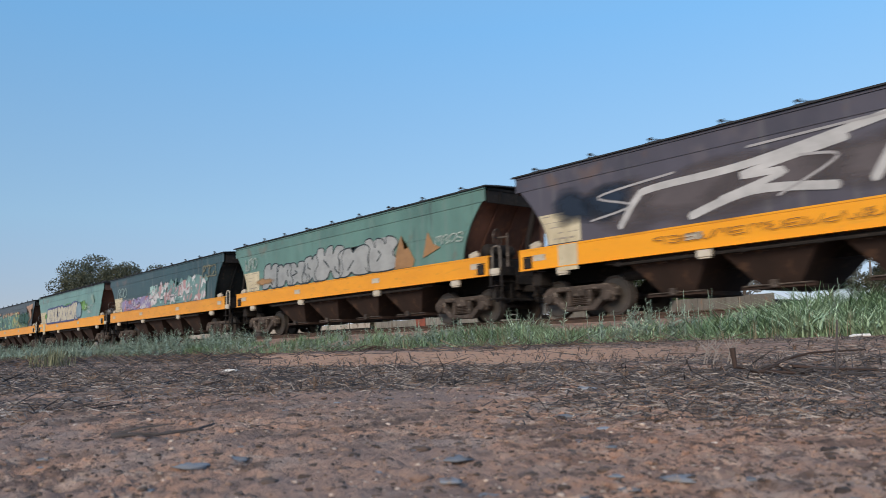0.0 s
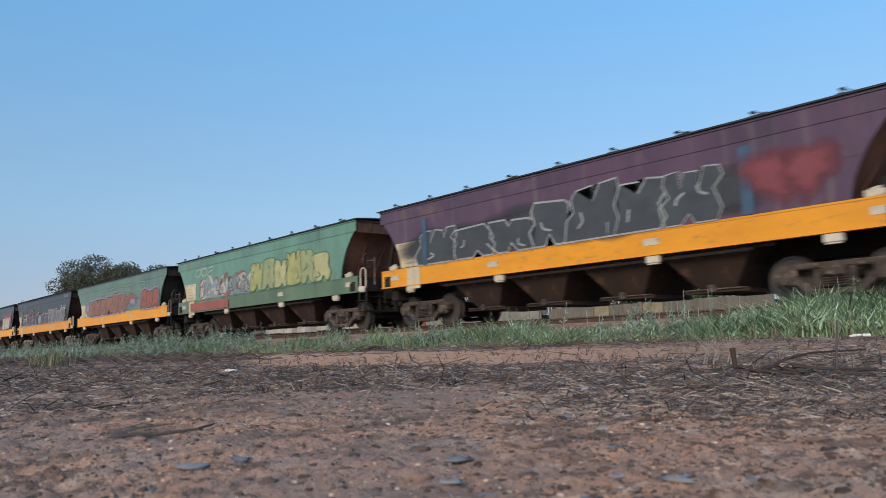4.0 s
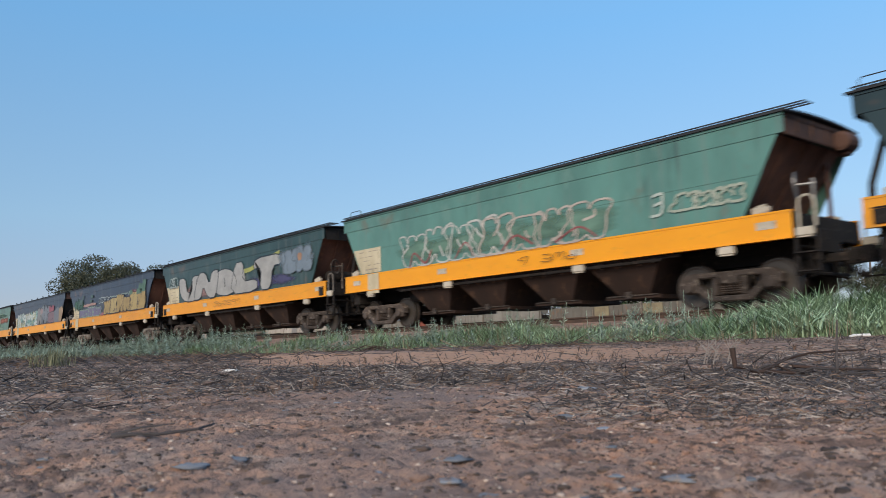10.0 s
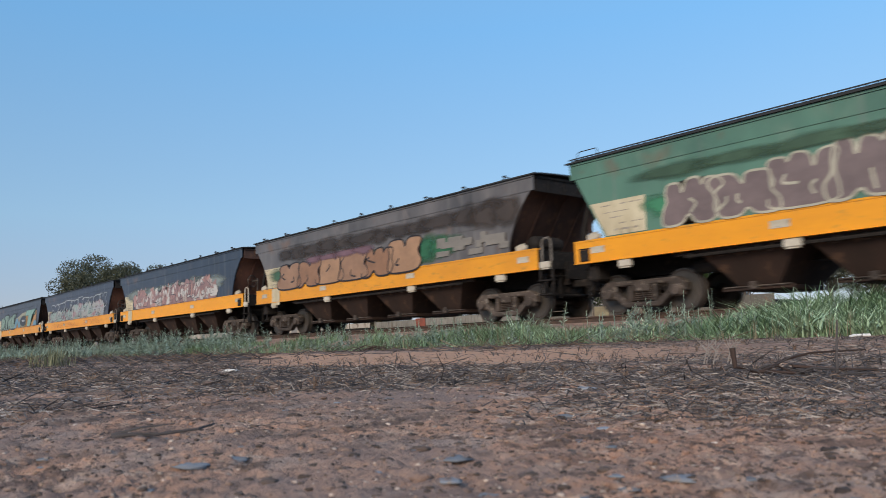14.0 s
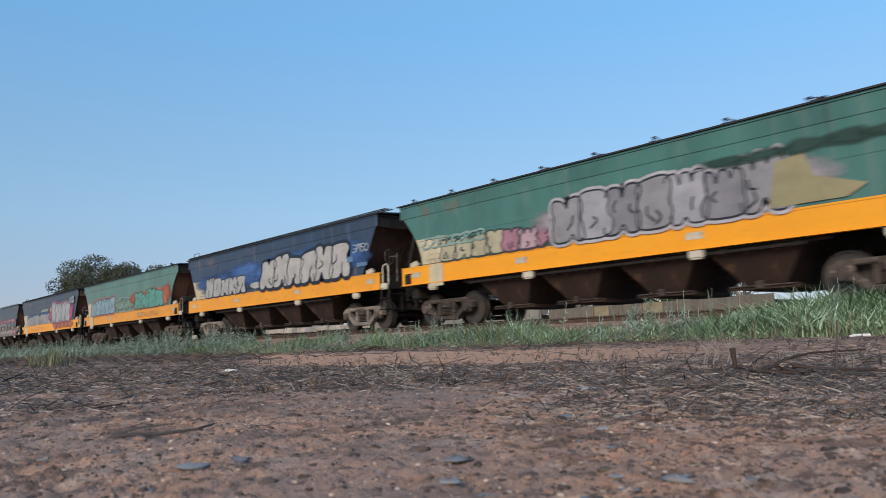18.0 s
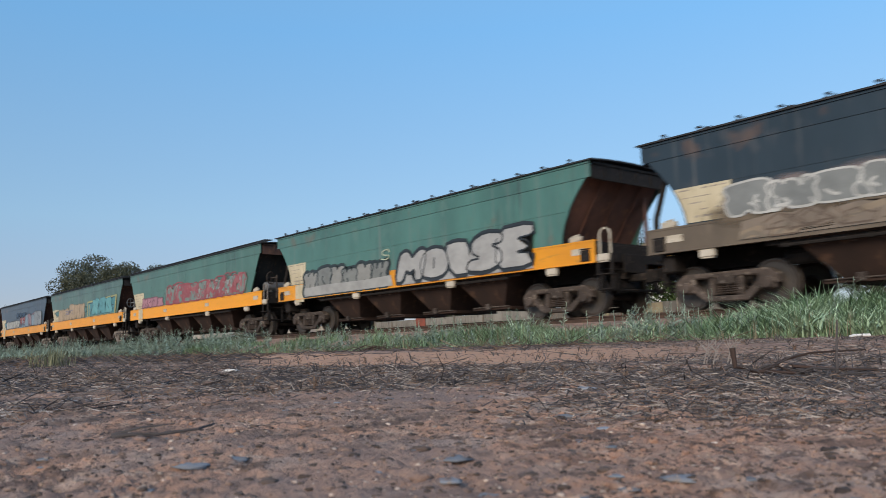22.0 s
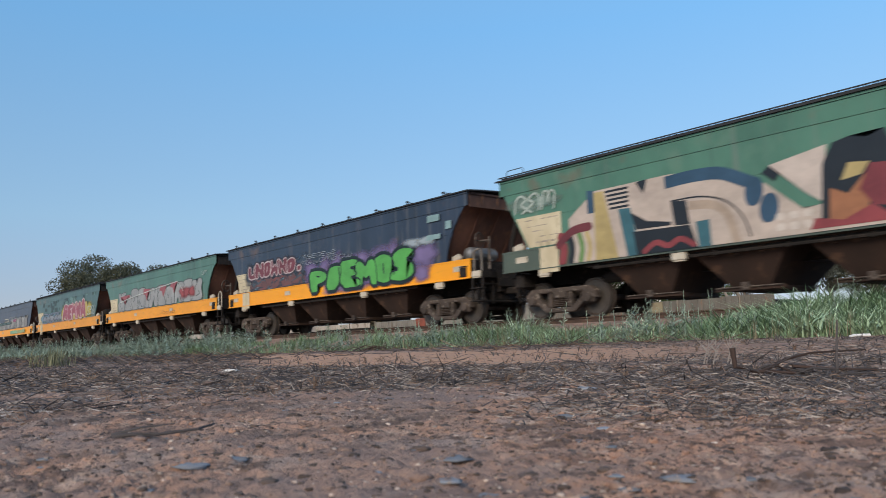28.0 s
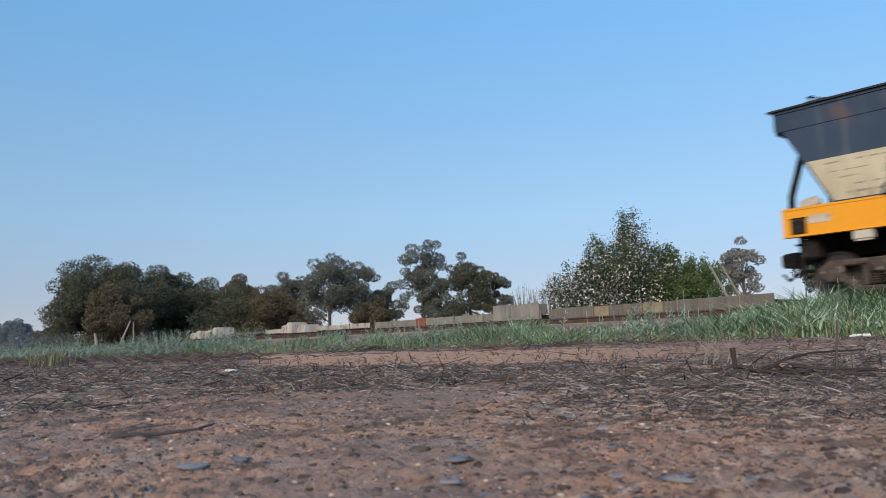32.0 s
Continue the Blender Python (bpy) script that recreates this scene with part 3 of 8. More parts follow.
def make_wagon(i, spec):
    """One hopper wagon with its parts; the origin lies on the rails at the rear sill end."""
    rnd = random.Random(100 + i)
    w = new("grain_hopper_wagon")
    tagged(w, spec["label"], "freight wagon", "grain hopper wagons of the train")
    body = weathered(spec["body"], spec.get("wear", 0.25))
    top = weathered(spec.get("top", spec["body"]), spec.get("wear", 0.25) + 0.1)
    sill_m = paint(spec["sill"], 0.4) if "sill" in spec else YELLOW[i % 3]
    end_m = DARK_END if spec.get("end") == "dark" else BROWN_END if i in (4, 8, 17, 20, 22, 28, 29, 32) else RUST
    T = Matrix.Translation
    flip = T((LEN, 0, 0)) @ Matrix.Diagonal((-1, 1, 1, 1))
    turn = T((LEN, 0, 0)) @ Matrix.Rotation(math.pi, 4, "Z")
    far = T((LEN, 0, 0)) @ Matrix.Rotation(math.pi, 4, "Z")
    bowed = "" if spec.get("roof") == "walk" or i == 36 else "swept"
    for m0 in (Matrix(), far):
        place("side_panel", WM["swept_lower" if bowed else "side_lower"], body, w, m0 @ T((0, -HALF + 0.02, 0)), "painted lower side sheet")
        place("side_panel", WM["swept_upper" if bowed else "side_upper"], body, w, m0 @ T((0, -HALF + 0.02, 0)), "painted upper side sheet")
        place("top_band", WM["fascia"], top, w, m0 @ T((0, -HALF + 0.02, 0)))
        place("side_sill", WM["sill"], sill_m, w, m0 @ T((0, -HALF, 0)), "long yellow side sill" if "sill" not in spec else "")
        place("pipe_ledge", WM["ledge"], CHASSIS, w, m0 @ T((0, -HALF + 0.06, 0)))
        for x in spec.get("plates", (0.68, 5.0, 9.95, 14.62)):
            place("reflector", WM["plate"], CREAM, w, m0 @ T((x, -HALF - 0.0135, 1.49)), "white rectangular reflector")
        for x in (1.40, 5.2, 9.95, 13.75):
            place("jacking_pad", WM["pad"], CREAM, w, m0 @ T((x, -HALF + 0.03, Z_SB - 0.025)), "white painted jacking pad")
        place("lifting_lug", WM["lug"], CREAM, w, m0 @ T((14.5, -HALF + 0.08, Z_ST)), "white painted lug")
        place("lifting_lug", WM["lug"], CREAM, w, m0 @ T((0.52, -HALF + 0.08, Z_ST)), "white painted lug")
    place("roof", WM["roof"], ROOF, w)
    for k in range(6):
        place("roof_hatch", WM["hatch"], ROOF, w, T((2.0 + k * 2.22, 0, 0)))
    kind = spec.get("roof", "brackets")
    if kind == "brackets":
        for k in range(9):
            place("hatch_lever", WM["bracket"], ROOF, w, T((0.75 + k * 1.68 + rnd.uniform(-0.08, 0.08), -1.46, 3.625)) @ Matrix.Rotation(rnd.uniform(-0.15, 0.15), 4, "Y") @ Matrix.Scale(0.85, 4))
    elif kind == "many":
        for k in range(17):
            place("hatch_lever", WM["bracket"], ROOF, w, T((0.6 + k * 0.87, -1.46, 3.625)) @ Matrix.Rotation(rnd.uniform(-0.2, 0.2), 4, "Y") @ Matrix.Scale(0.75, 4))
    else:
        place("roof_walkway", WM["walkway"], ROOF, w, T((0, -1.36, 3.63)), "narrow grating walkway")
        place("roof_handrail", WM["end_hoop"], ROOF, w, T((0.05, -1.0, 3.70)))
    for m0 in (Matrix(), turn):
        place("end_sheet", WM["end_sheet"], end_m, w, m0, "sloping rusty end sheet" if end_m is not DARK_END else "sloping sooty end sheet")
        place("end_fascia", WM["end_fascia"], CHASSIS if i % 3 else BROWN_END, w, m0)
        for y in (-0.75, 0.0, 0.75):
            place("end_stiffener", WM["stiffener"], end_m, w, m0 @ T((0, y, 0)))
        place("end_platform", WM["deck"], CHASSIS, w, m0)
        for k in range(5):
            place("joist", WM["joist"], CHASSIS, w, m0 @ T((0.10 + 0.3 * k, 0, 0)))
        place("end_beam", WM["end_beam"], CHASSIS, w, m0)
        place("coupler", WM["coupler"], CHASSIS, w, m0)
        place("brake_gear", WM["brake_gear"], CHASSIS, w, m0)
        for y in (-1.15,) if m0 == turn else ():
            place("end_post", WM["post"], end_m, w, m0 @ T((0.42, y, 1.74)) @ Matrix.Diagonal((1, -1 if y > 0 else 1, 1, 1)))
    for y in (-1.2, 1.2):
        place("end_strut", WM["strut"], CHASSIS, w, T((0.0, y, 1.70)))
    if i % 5 != 2:
        place("end_cock", WM["end_box"], CHASSIS, w, T((LEN - 0.28, -HALF - 0.014, 1.38)), "dark square valve box")
        place("end_cock", WM["end_box"], CHASSIS, w, T((0.30, -HALF - 0.014, 1.38)), "dark square valve box")
    place("ladder", WM["ladder"], CHASSIS, w, T((0.12, 0.55, 1.72)))
    # the near corner fittings
    for y in (-HALF + 0.03, HALF - 0.03):
        place("handrail", WM["handrail"], PALE_BOGIE if i % 2 else CREAM, w, T((LEN + 0.04, y, 1.38)), "grimy cream tubular handrail")
        place("step", WM["step"], CHASSIS, w, T((LEN + 0.04, y, 1.30)))
        place("step_end", WM["pad"], CREAM, w, T((LEN + 0.22, y, 1.38)), "white painted step bracket")
    if spec.get("tank", i % 2):
        place("air_reservoir", WM["reservoir"], CHASSIS if i % 3 else GREYMETAL, w, T((LEN - 0.55, -0.55, 1.72)))
    if spec.get("wheel", i % 3 != 2):
        place("brake_wheel", WM["hand_wheel"], GREYMETAL if i % 4 == 0 else BOGIE, w, T((LEN - 0.10, -1.0, 2.25)) @ Matrix.Rotation(radians(-70), 4, "Z"))
    if kind == "walk":
        place("hatch_motor", WM["motor"], BROWN_END, w, T((LEN + 0.10, 0.95, 3.32)) @ Matrix.Scale(1.35, 4), "rusty round roof gear box")
    place("centre_sill", WM["centre_sill"], CHASSIS, w)
    for k in range(9):
        place("cross_bearer", WM["bearer"], CHASSIS, w, T((0.64 + 1.7 * k, 0, 0)))
    for x in (4.20, 6.45, 8.85, 11.1):
        h = place("discharge_hopper", WM["hopper"], HOPPER, w, T((x, 0, 0)))
        place("gate_gear", WM["gate_gear"], BOGIE, h)
    place("brake_cylinder", WM["cyl"], CHASSIS, w, T((3.1, -0.75, 0.92)))
    # bogies
    wheels = []
    for x in (1.55, 13.55):
        b = place("bogie", WM["bolster"], BOGIE, w, T((x, 0, 0)), "dusty brown three-piece bogie")
        for y in (-1.0, 1.0):
            place("side_frame", WM["sideframe"], PALE_BOGIE if i in (8, 9, 11, 14, 15, 22, 28, 29) else BOGIE, b, T((0, y, 0)))
            place("spring_nest", WM["springs"], WHEEL, b, T((0, y, 0)))
            for dx in (-0.9, 0.9):
                place("journal_box", WM["journal"], BOGIE, b, T((dx, y, 0.462)) @ Matrix.Rotation(0 if y < 0 else math.pi, 4, "Z"))
        for dx in (-0.9, 0.9):
            wheels.append((place("wheelset", WM["wheelset"], WHEEL, b, T((dx, 0, 0.462))), x + dx))
    # data panel with unreadable lines
    if spec.get("panel", True):
        place("data_panel", WM["swept_panel" if bowed else "panel"], PANEL, w, T((0, -1.4795, 0)), "cream data panel")
        tagged(place("data_writing", WM["bars"], INK, w, T((0, -1.4815, 0))), kind="stuff")
        if spec.get("low_panel", i % 3 != 1):
            place("data_panel", WM["sill_panel"], PANEL, w, T((0, -1.4795, 0)), "cream panel over the sill")
    for piece in spec["art"]:
        graffiti(w, rnd, *piece)
    return w, wheels


def wheelset_mesh():
    """Axle and both wheels with bright treads."""
    bm = bmesh.new()
    me = bpy.data.meshes.new("wheelset")
    for src, y, r, slot in ((WM["axle"], 0, 0, 0), (WM["wheel"], -0.755, 0, 0), (WM["wheel"], 0.755, math.pi, 0), (WM["tread"], -0.755, 0, 1), (WM["tread"], 0.755, math.pi, 1)):
        n0, f0 = len(bm.verts), len(bm.faces)
        bm.from_mesh(src)
        bm.verts.ensure_lookup_table()
        bm.faces.ensure_lookup_table()
        bmesh.ops.transform(bm, matrix=Matrix.Translation((0, y, 0)) @ Matrix.Rotation(r, 4, "Z"), verts=bm.verts[n0:])
        for f in bm.faces[f0:]:
            f.material_index = slot
    bm.to_mesh(me)
    bm.free()
    me.materials.append(None)
    me.materials.append(TREAD)
    return me


WM["wheelset"] = wheelset_mesh()


# ---- graffiti: thin painted layers on the wagon side ----
def ring(cx, cz, rx, rz, rnd, power=2.6, wob=0.06, n=26, lean=0.0, bite=0):
    pts = []
    ph = [rnd.uniform(0, 6.28) for _ in range(3)]
    cut = [rnd.uniform(0, 6.28) for _ in range(bite)]
    for k in range(n):
        a = 6.28319 * k / n
        c, s = math.cos(a), math.sin(a)
        r = (abs(c) ** power + abs(s) ** power) ** (-1 / power)
        r *= 1 + wob * (math.sin(2 * a + ph[0]) + math.sin(3 * a + ph[1]) + 0.6 * math.sin(5 * a + ph[2]))
        for q in cut:
            d = (a - q + 3.14159) % 6.28319 - 3.14159
            r *= 1 - 0.42 * math.exp(-(d / 0.22) ** 2)
        pts.append((cx + rx * r * c + lean * rz * r * s, cz + rz * r * s))
    return pts


def grow(pts, d):
    """The outline widened by d all round."""
    n = len(pts)
    area = sum(pts[i][0] * pts[(i + 1) % n][1] - pts[(i + 1) % n][0] * pts[i][1] for i in range(n))
    sg = 1 if area > 0 else -1
    out = []
    for i in range(n):
        (ax, az), (bx, bz), (cx, cz) = pts[i - 1], pts[i], pts[(i + 1) % n]
        tx, tz = cx - ax, cz - az
        k = math.hypot(tx, tz) or 1
        out.append((bx + sg * d * tz / k, bz - sg * d * tx / k))
    return out


def coat(w, name, polys, colour, y):
    bm = bmesh.new()
    for k, pts in enumerate(polys):
        bm.faces.new([bm.verts.new((px, y - 0.00012 * (k % 6), pz)) for px, pz in pts])
    bmesh.ops.triangulate(bm, faces=bm.faces)
    for f in bm.faces:
        if f.normal.y > 0:
            f.normal_flip()
    me = bpy.data.meshes.new(name)
    bm.to_mesh(me)
    bm.free()
    me.materials.append(None)
    return place(name, me, spray(colour), w)


def haze_coat(w, name, polys, colour, y):
    """Soft sprayed clouds: full cover inside, thinning to nothing at the rim."""
    V, Fc, cover = [], [], []
    for k, pts in enumerate(polys):
        cx, cz = sum(p[0] for p in pts) / len(pts), sum(p[1] for p in pts) / len(pts)
        base, yy = len(V), y - 0.00012 * (k % 6)
        for q, c in ((0.30, 1.0), (0.75, 0.55), (1.22, 0.0)):
            V += [(cx + (px - cx) * q, yy, cz + (pz - cz) * q) for px, pz in pts]
            cover += [c] * len(pts)
        V.append((cx, yy, cz))
        cover.append(1.0)
        n = len(pts)
        for i in range(n):
            j = (i + 1) % n
            Fc.append((base + 3 * n, base + i, base + j))
            for r in (0, 1):
                Fc.append((base + r * n + i, base + r * n + n + i, base + r * n + n + j, base + r * n + j))
    me = bpy.data.meshes.new(name)
    me.from_pydata(V, [], Fc)
    at_ = me.attributes.new("cover", "FLOAT", "POINT")
    at_.data.foreach_set("value", cover)
    me.materials.append(None)
    ob = place(name, me, mist(colour), w)
    if len(polys) > 1:
        ob["kind"] = "stuff"
    return ob


def layer(w, name, polys, colour, depth):
    """One coat of paint a few millimetres proud of the sheet; filled shapes are pieces of their own, thin lines are joined."""
    y = -1.4835 - depth
    if name in ("graffiti_aura", "graffiti_background"):
        haze_coat(w, name, polys, colour, y)
    elif name == "graffiti_fill":
        for k, pts in enumerate(polys):
            coat(w, "painted_letter", [pts], colour, y - 0.00012 * (k % 6))
    else:
        ob = coat(w, name, polys, colour, y)
        if len(polys) > 1:
            ob["kind"] = "stuff"


# loops, hooks and bars of paint that spell nothing
SOFT = (
    [[(0.1, 0.05), (0.15, 0.7), (0.5, 1), (0.9, 0.75), (0.55, 0.5), (0.9, 0.2), (0.6, 0)]],
    [[(0.9, 0.7), (0.6, 1), (0.15, 0.85), (0.3, 0.5), (0.85, 0.35), (0.7, 0), (0.1, 0.1)]],
    [[(0.5, 0.95), (0.1, 0.6), (0.2, 0.1), (0.75, 0.05), (0.95, 0.5), (0.6, 0.85)]],
    [[(0.1, 1), (0.2, 0.1), (0.5, 0.05), (0.6, 0.55), (0.75, 0.05), (0.95, 0.1), (0.9, 0.95)]],
    [[(0.1, 0.05), (0.2, 0.95), (0.5, 0.9), (0.5, 0.4), (0.65, 0.95), (0.95, 0.8), (0.9, 0)]],
    [[(0.9, 0.95), (0.2, 0.9), (0.1, 0.45), (0.7, 0.5)], [(0.1, 0.45), (0.2, 0.05), (0.9, 0.1)]],
    [[(0.2, 1), (0.15, 0.1), (0.6, 0.0), (0.9, 0.3), (0.3, 0.5)]],
)

def loose(rnd, shapes):
    """One of the shapes, often turned about, so that a row of them spells nothing."""
    g = shapes[rnd.randrange(len(shapes))]
    fu, fv = rnd.random() < 0.6, rnd.random() < 0.4
    return [[(1 - u if fu else u, 1 - v if fv else v) for u, v in s] for s in g]


def glide(pts, per=6):
    """A smooth line through the points; two points stay a straight line."""
    if len(pts) == 2:
        (a, b), (c, d) = pts
        return [(a + (c - a) * k / 4, b + (d - b) * k / 4) for k in range(5)]
    out = []
    n = len(pts)
    for i in range(n - 1):
        p0, p1, p2, p3 = pts[max(i - 1, 0)], pts[i], pts[i + 1], pts[min(i + 2, n - 1)]
        for k in range(per):
            t = k / per
            out.append(tuple(0.5 * (2 * p1[q] + (p2[q] - p0[q]) * t + (2 * p0[q] - 5 * p1[q] + 4 * p2[q] - p3[q]) * t * t + (3 * p1[q] - p0[q] - 3 * p2[q] + p3[q]) * t ** 3) for q in (0, 1)))
    out.append(pts[-1])
    return out


def ribbon(V, Fc, line, width, y, square=False, lo=-9.0, hi=9.0):
    """A painted band along a line, with round or cut ends, kept between two heights; each step lies a hair above the last."""
    n = len(line)
    pts, ws = [], []
    for i, (x, z) in enumerate(line):
        x0, z0 = line[max(i - 1, 0)]
        x1, z1 = line[min(i + 1, n - 1)]
        k = math.hypot(x1 - x0, z1 - z0) or 1
        tx, tz = (x1 - x0) / k, (z1 - z0) / k
        if i == 0 and not square:
            for f, q in ((-0.5, 0.15), (-0.42, 0.55), (-0.25, 0.87)):
                pts.append((x + tx * width * f, z + tz * width * f, tx, tz))
                ws.append(q)
        if square and i in (0, n - 1):
            f = -0.4 if i == 0 else 0.4
            x, z = x + tx * width * f, z + tz * width * f
        pts.append((x, z, tx, tz))
        ws.append(1.0)
        if i == n - 1 and not square:
            for f, q in ((0.25, 0.87), (0.42, 0.55), (0.5, 0.15)):
                pts.append((x + tx * width * f, z + tz * width * f, tx, tz))
                ws.append(q)
    base = len(V)
    for i, ((x, z, tx, tz), q) in enumerate(zip(pts, ws)):
        h = width * q / 2
        yy = y - 0.000015 * i
        V.append((x - tz * h, yy, min(hi, max(lo, z + tx * h))))
        V.append((x + tz * h, yy, min(hi, max(lo, z - tx * h))))
    for i in range(len(pts) - 1):
        a = base + 2 * i
        Fc.append((a, a + 1, a + 3, a + 2))
    return 0.000015 * len(pts)


def painted(w, name, V, Fc, colour, joined=False):
    if not Fc:
        return
    me = bpy.data.meshes.new(name)
    me.from_pydata(V, [], Fc)
    me.materials.append(None)
    ob = place(name, me, spray(colour), w)
    if joined:
        ob["kind"] = "stuff"


def mural(w):
    """Block mural of cream, blue and dark shapes over the whole lower side."""
    cream, cream2, blue, teal, dark, red, yel = "cdb8a6", "bfa68c", "2f5470", "35707c", "25282c", "a0383a", "c8ae62"

    def flat(pts, colour, d):
        coat(w, "painted_shape", [pts], colour, -1.4835 - d)

    def band(pts, width, colour, d, square=True):
        V, Fc = [], []
        ribbon(V, Fc, glide(pts), width, -1.4835 - d, square, 1.245)
        painted(w, "painted_shape", V, Fc, colour)

    flat([(2.3, 1.245), (2.3, 2.3), (3.1, 2.84), (5.1, 2.86), (6.3, 2.74), (7.2, 2.3), (7.9, 1.7), (9.5, 1.9), (9.5, 1.245)], cream, 0.001)
    flat([(9.6, 1.245), (9.6, 2.88), (12.35, 2.88), (12.75, 2.28), (12.75, 1.245)], cream, 0.001)
    flat([(2.88, 2.34), (2.88, 2.88), (3.08, 2.86), (3.08, 2.34)], blue, 0.002)
    flat([(3.06, 1.245), (3.08, 2.80), (3.36, 2.80), (3.70, 1.245)], yel, 0.002)
    for k in range(5):
        x = 3.40 + 0.03 * k
        flat([(x, 2.74 - 0.1 * k), (x, 2.79 - 0.1 * k), (4.05, 2.79 - 0.1 * k), (4.05, 2.74 - 0.1 * k)], dark, 0.002)
    flat([(4.25, 2.84), (4.45, 2.55), (4.55, 2.86)], dark, 0.002)
    band([(5.1, 2.70), (5.7, 2.72), (6.3, 2.66), (6.85, 2.40)], 0.26, blue, 0.0025)
    band([(5.12, 2.28), (5.8, 2.27), (6.35, 2.10), (6.7, 1.75), (6.85, 1.33)], 0.035, dark, 0.003)
    band([(5.6, 2.12), (6.1, 2.05), (6.4, 1.8), (6.55, 1.30)], 0.18, cream2, 0.003)
    flat([(3.75, 2.32), (4.08, 2.30), (4.30, 1.245), (3.95, 1.245)], teal, 0.003)
    flat([(4.12, 1.76), (5.54, 1.73), (5.70, 1.245), (4.20, 1.245)], dark, 0.0035)
    flat([(5.12, 2.27), (5.48, 2.25), (5.54, 1.74), (5.18, 1.76)], dark, 0.0035)
    flat([(4.08, 2.2), (4.5, 1.95), (5.1, 1.85), (5.1, 1.78), (4.2, 1.80)], dark, 0.0037)
    flat([(5.68, 1.77), (5.99, 1.78), (6.0, 1.245), (5.72, 1.245)], teal, 0.0035)
    band([(4.4, 1.30), (4.7, 1.46), (5.0, 1.36), (5.3, 1.47), (5.6, 1.32)], 0.12, red, 0.005, False)
    rnd = random.Random(5)
    for cx, cz in ((6.97, 2.18), (7.25, 1.82)):
        flat(ring(cx, cz, 0.19, 0.28, rnd, 2.2, 0.0, 24, 0.12), blue, 0.004)
    for k in range(6):
        flat(ring(7.45 + 0.26 * (k % 3), 1.42 + 0.2 * (k // 3), 0.09, 0.07, rnd), "dccdbd", 0.004)
    flat([(7.3, 2.62), (8.4, 2.80), (8.25, 1.78), (7.95, 2.0), (7.5, 2.44)], "d8c4b4", 0.006)
    flat([(7.15, 2.5), (7.3, 2.62), (7.5, 2.44), (7.4, 2.3)], dark, 0.006)
    flat([(8.2, 1.30), (8.3, 2.45), (8.5, 2.80), (8.8, 2.86), (9.1, 2.78), (9.4, 2.88), (9.55, 2.3), (9.45, 1.30)], dark, 0.0065)
    flat([(8.35, 1.40), (8.4, 2.0), (8.7, 1.85), (9.0, 2.15), (9.2, 2.0), (8.95, 1.40)], "b5703a", 0.0075)
    flat([(8.6, 2.1), (8.75, 2.4), (9.1, 2.35), (8.95, 2.15)], yel, 0.0075)
    flat([(8.9, 1.9), (9.1, 2.32), (9.5, 2.28), (9.58, 1.50), (9.1, 1.6)], "8c3034", 0.0085)
    flat([(8.0, 1.30), (8.1, 1.5), (8.6, 1.40), (9.1, 1.62), (9.5, 1.30)], red, 0.0095)
    band([(10.5, 1.33), (10.4, 1.9), (10.45, 2.3), (10.9, 2.76), (12.33, 2.74)], 0.28, blue, 0.003)
    flat([(10.62, 2.32), (11.42, 2.30), (11.56, 1.76), (10.62, 1.74)], dark, 0.005)
    flat([(10.66, 2.02), (11.25, 1.98), (11.3, 1.80), (10.66, 1.78)], red, 0.006)
    flat([(11.45, 2.28), (12.7, 2.26), (12.72, 1.245), (11.9, 1.245), (11.65, 1.74)], yel, 0.004)
    for k in range(5):
        flat(ring(12.2, 1.42 + 0.19 * k, 0.07, 0.06, rnd), dark, 0.006)
    for k in range(4):
        band([(9.75 + 0.15 * k, 1.28), (9.78 + 0.15 * k, 1.55 + 0.1 * (k % 2)), (9.74 + 0.15 * k, 1.85)], 0.09, ("7f9460", "c8ae62", "3c4a3c", "8fa070")[k], 0.004, False)
    for x, c, t in ((2.05, red, 0.22), (2.32, dark, 0.16), (2.62, "6f9a4c", 0.14), (2.85, yel, 0.12)):
        band([(x, 1.30), (x + 0.06, 1.6), (x - 0.02, 1.9)], t, c, 0.004, False)
    band([(1.95, 1.72), (2.4, 2.0), (2.9, 2.05)], 0.2, "7c2c30", 0.006, False)


def rounded(pts):
    """Corners cut once, for a softer outline."""
    out = []
    for i, (x, z) in enumerate(pts):
        u, v = pts[(i + 1) % len(pts)]
        out += [(x * 0.78 + u * 0.22, z * 0.78 + v * 0.22), (x * 0.22 + u * 0.78, z * 0.22 + v * 0.78)]
    return out


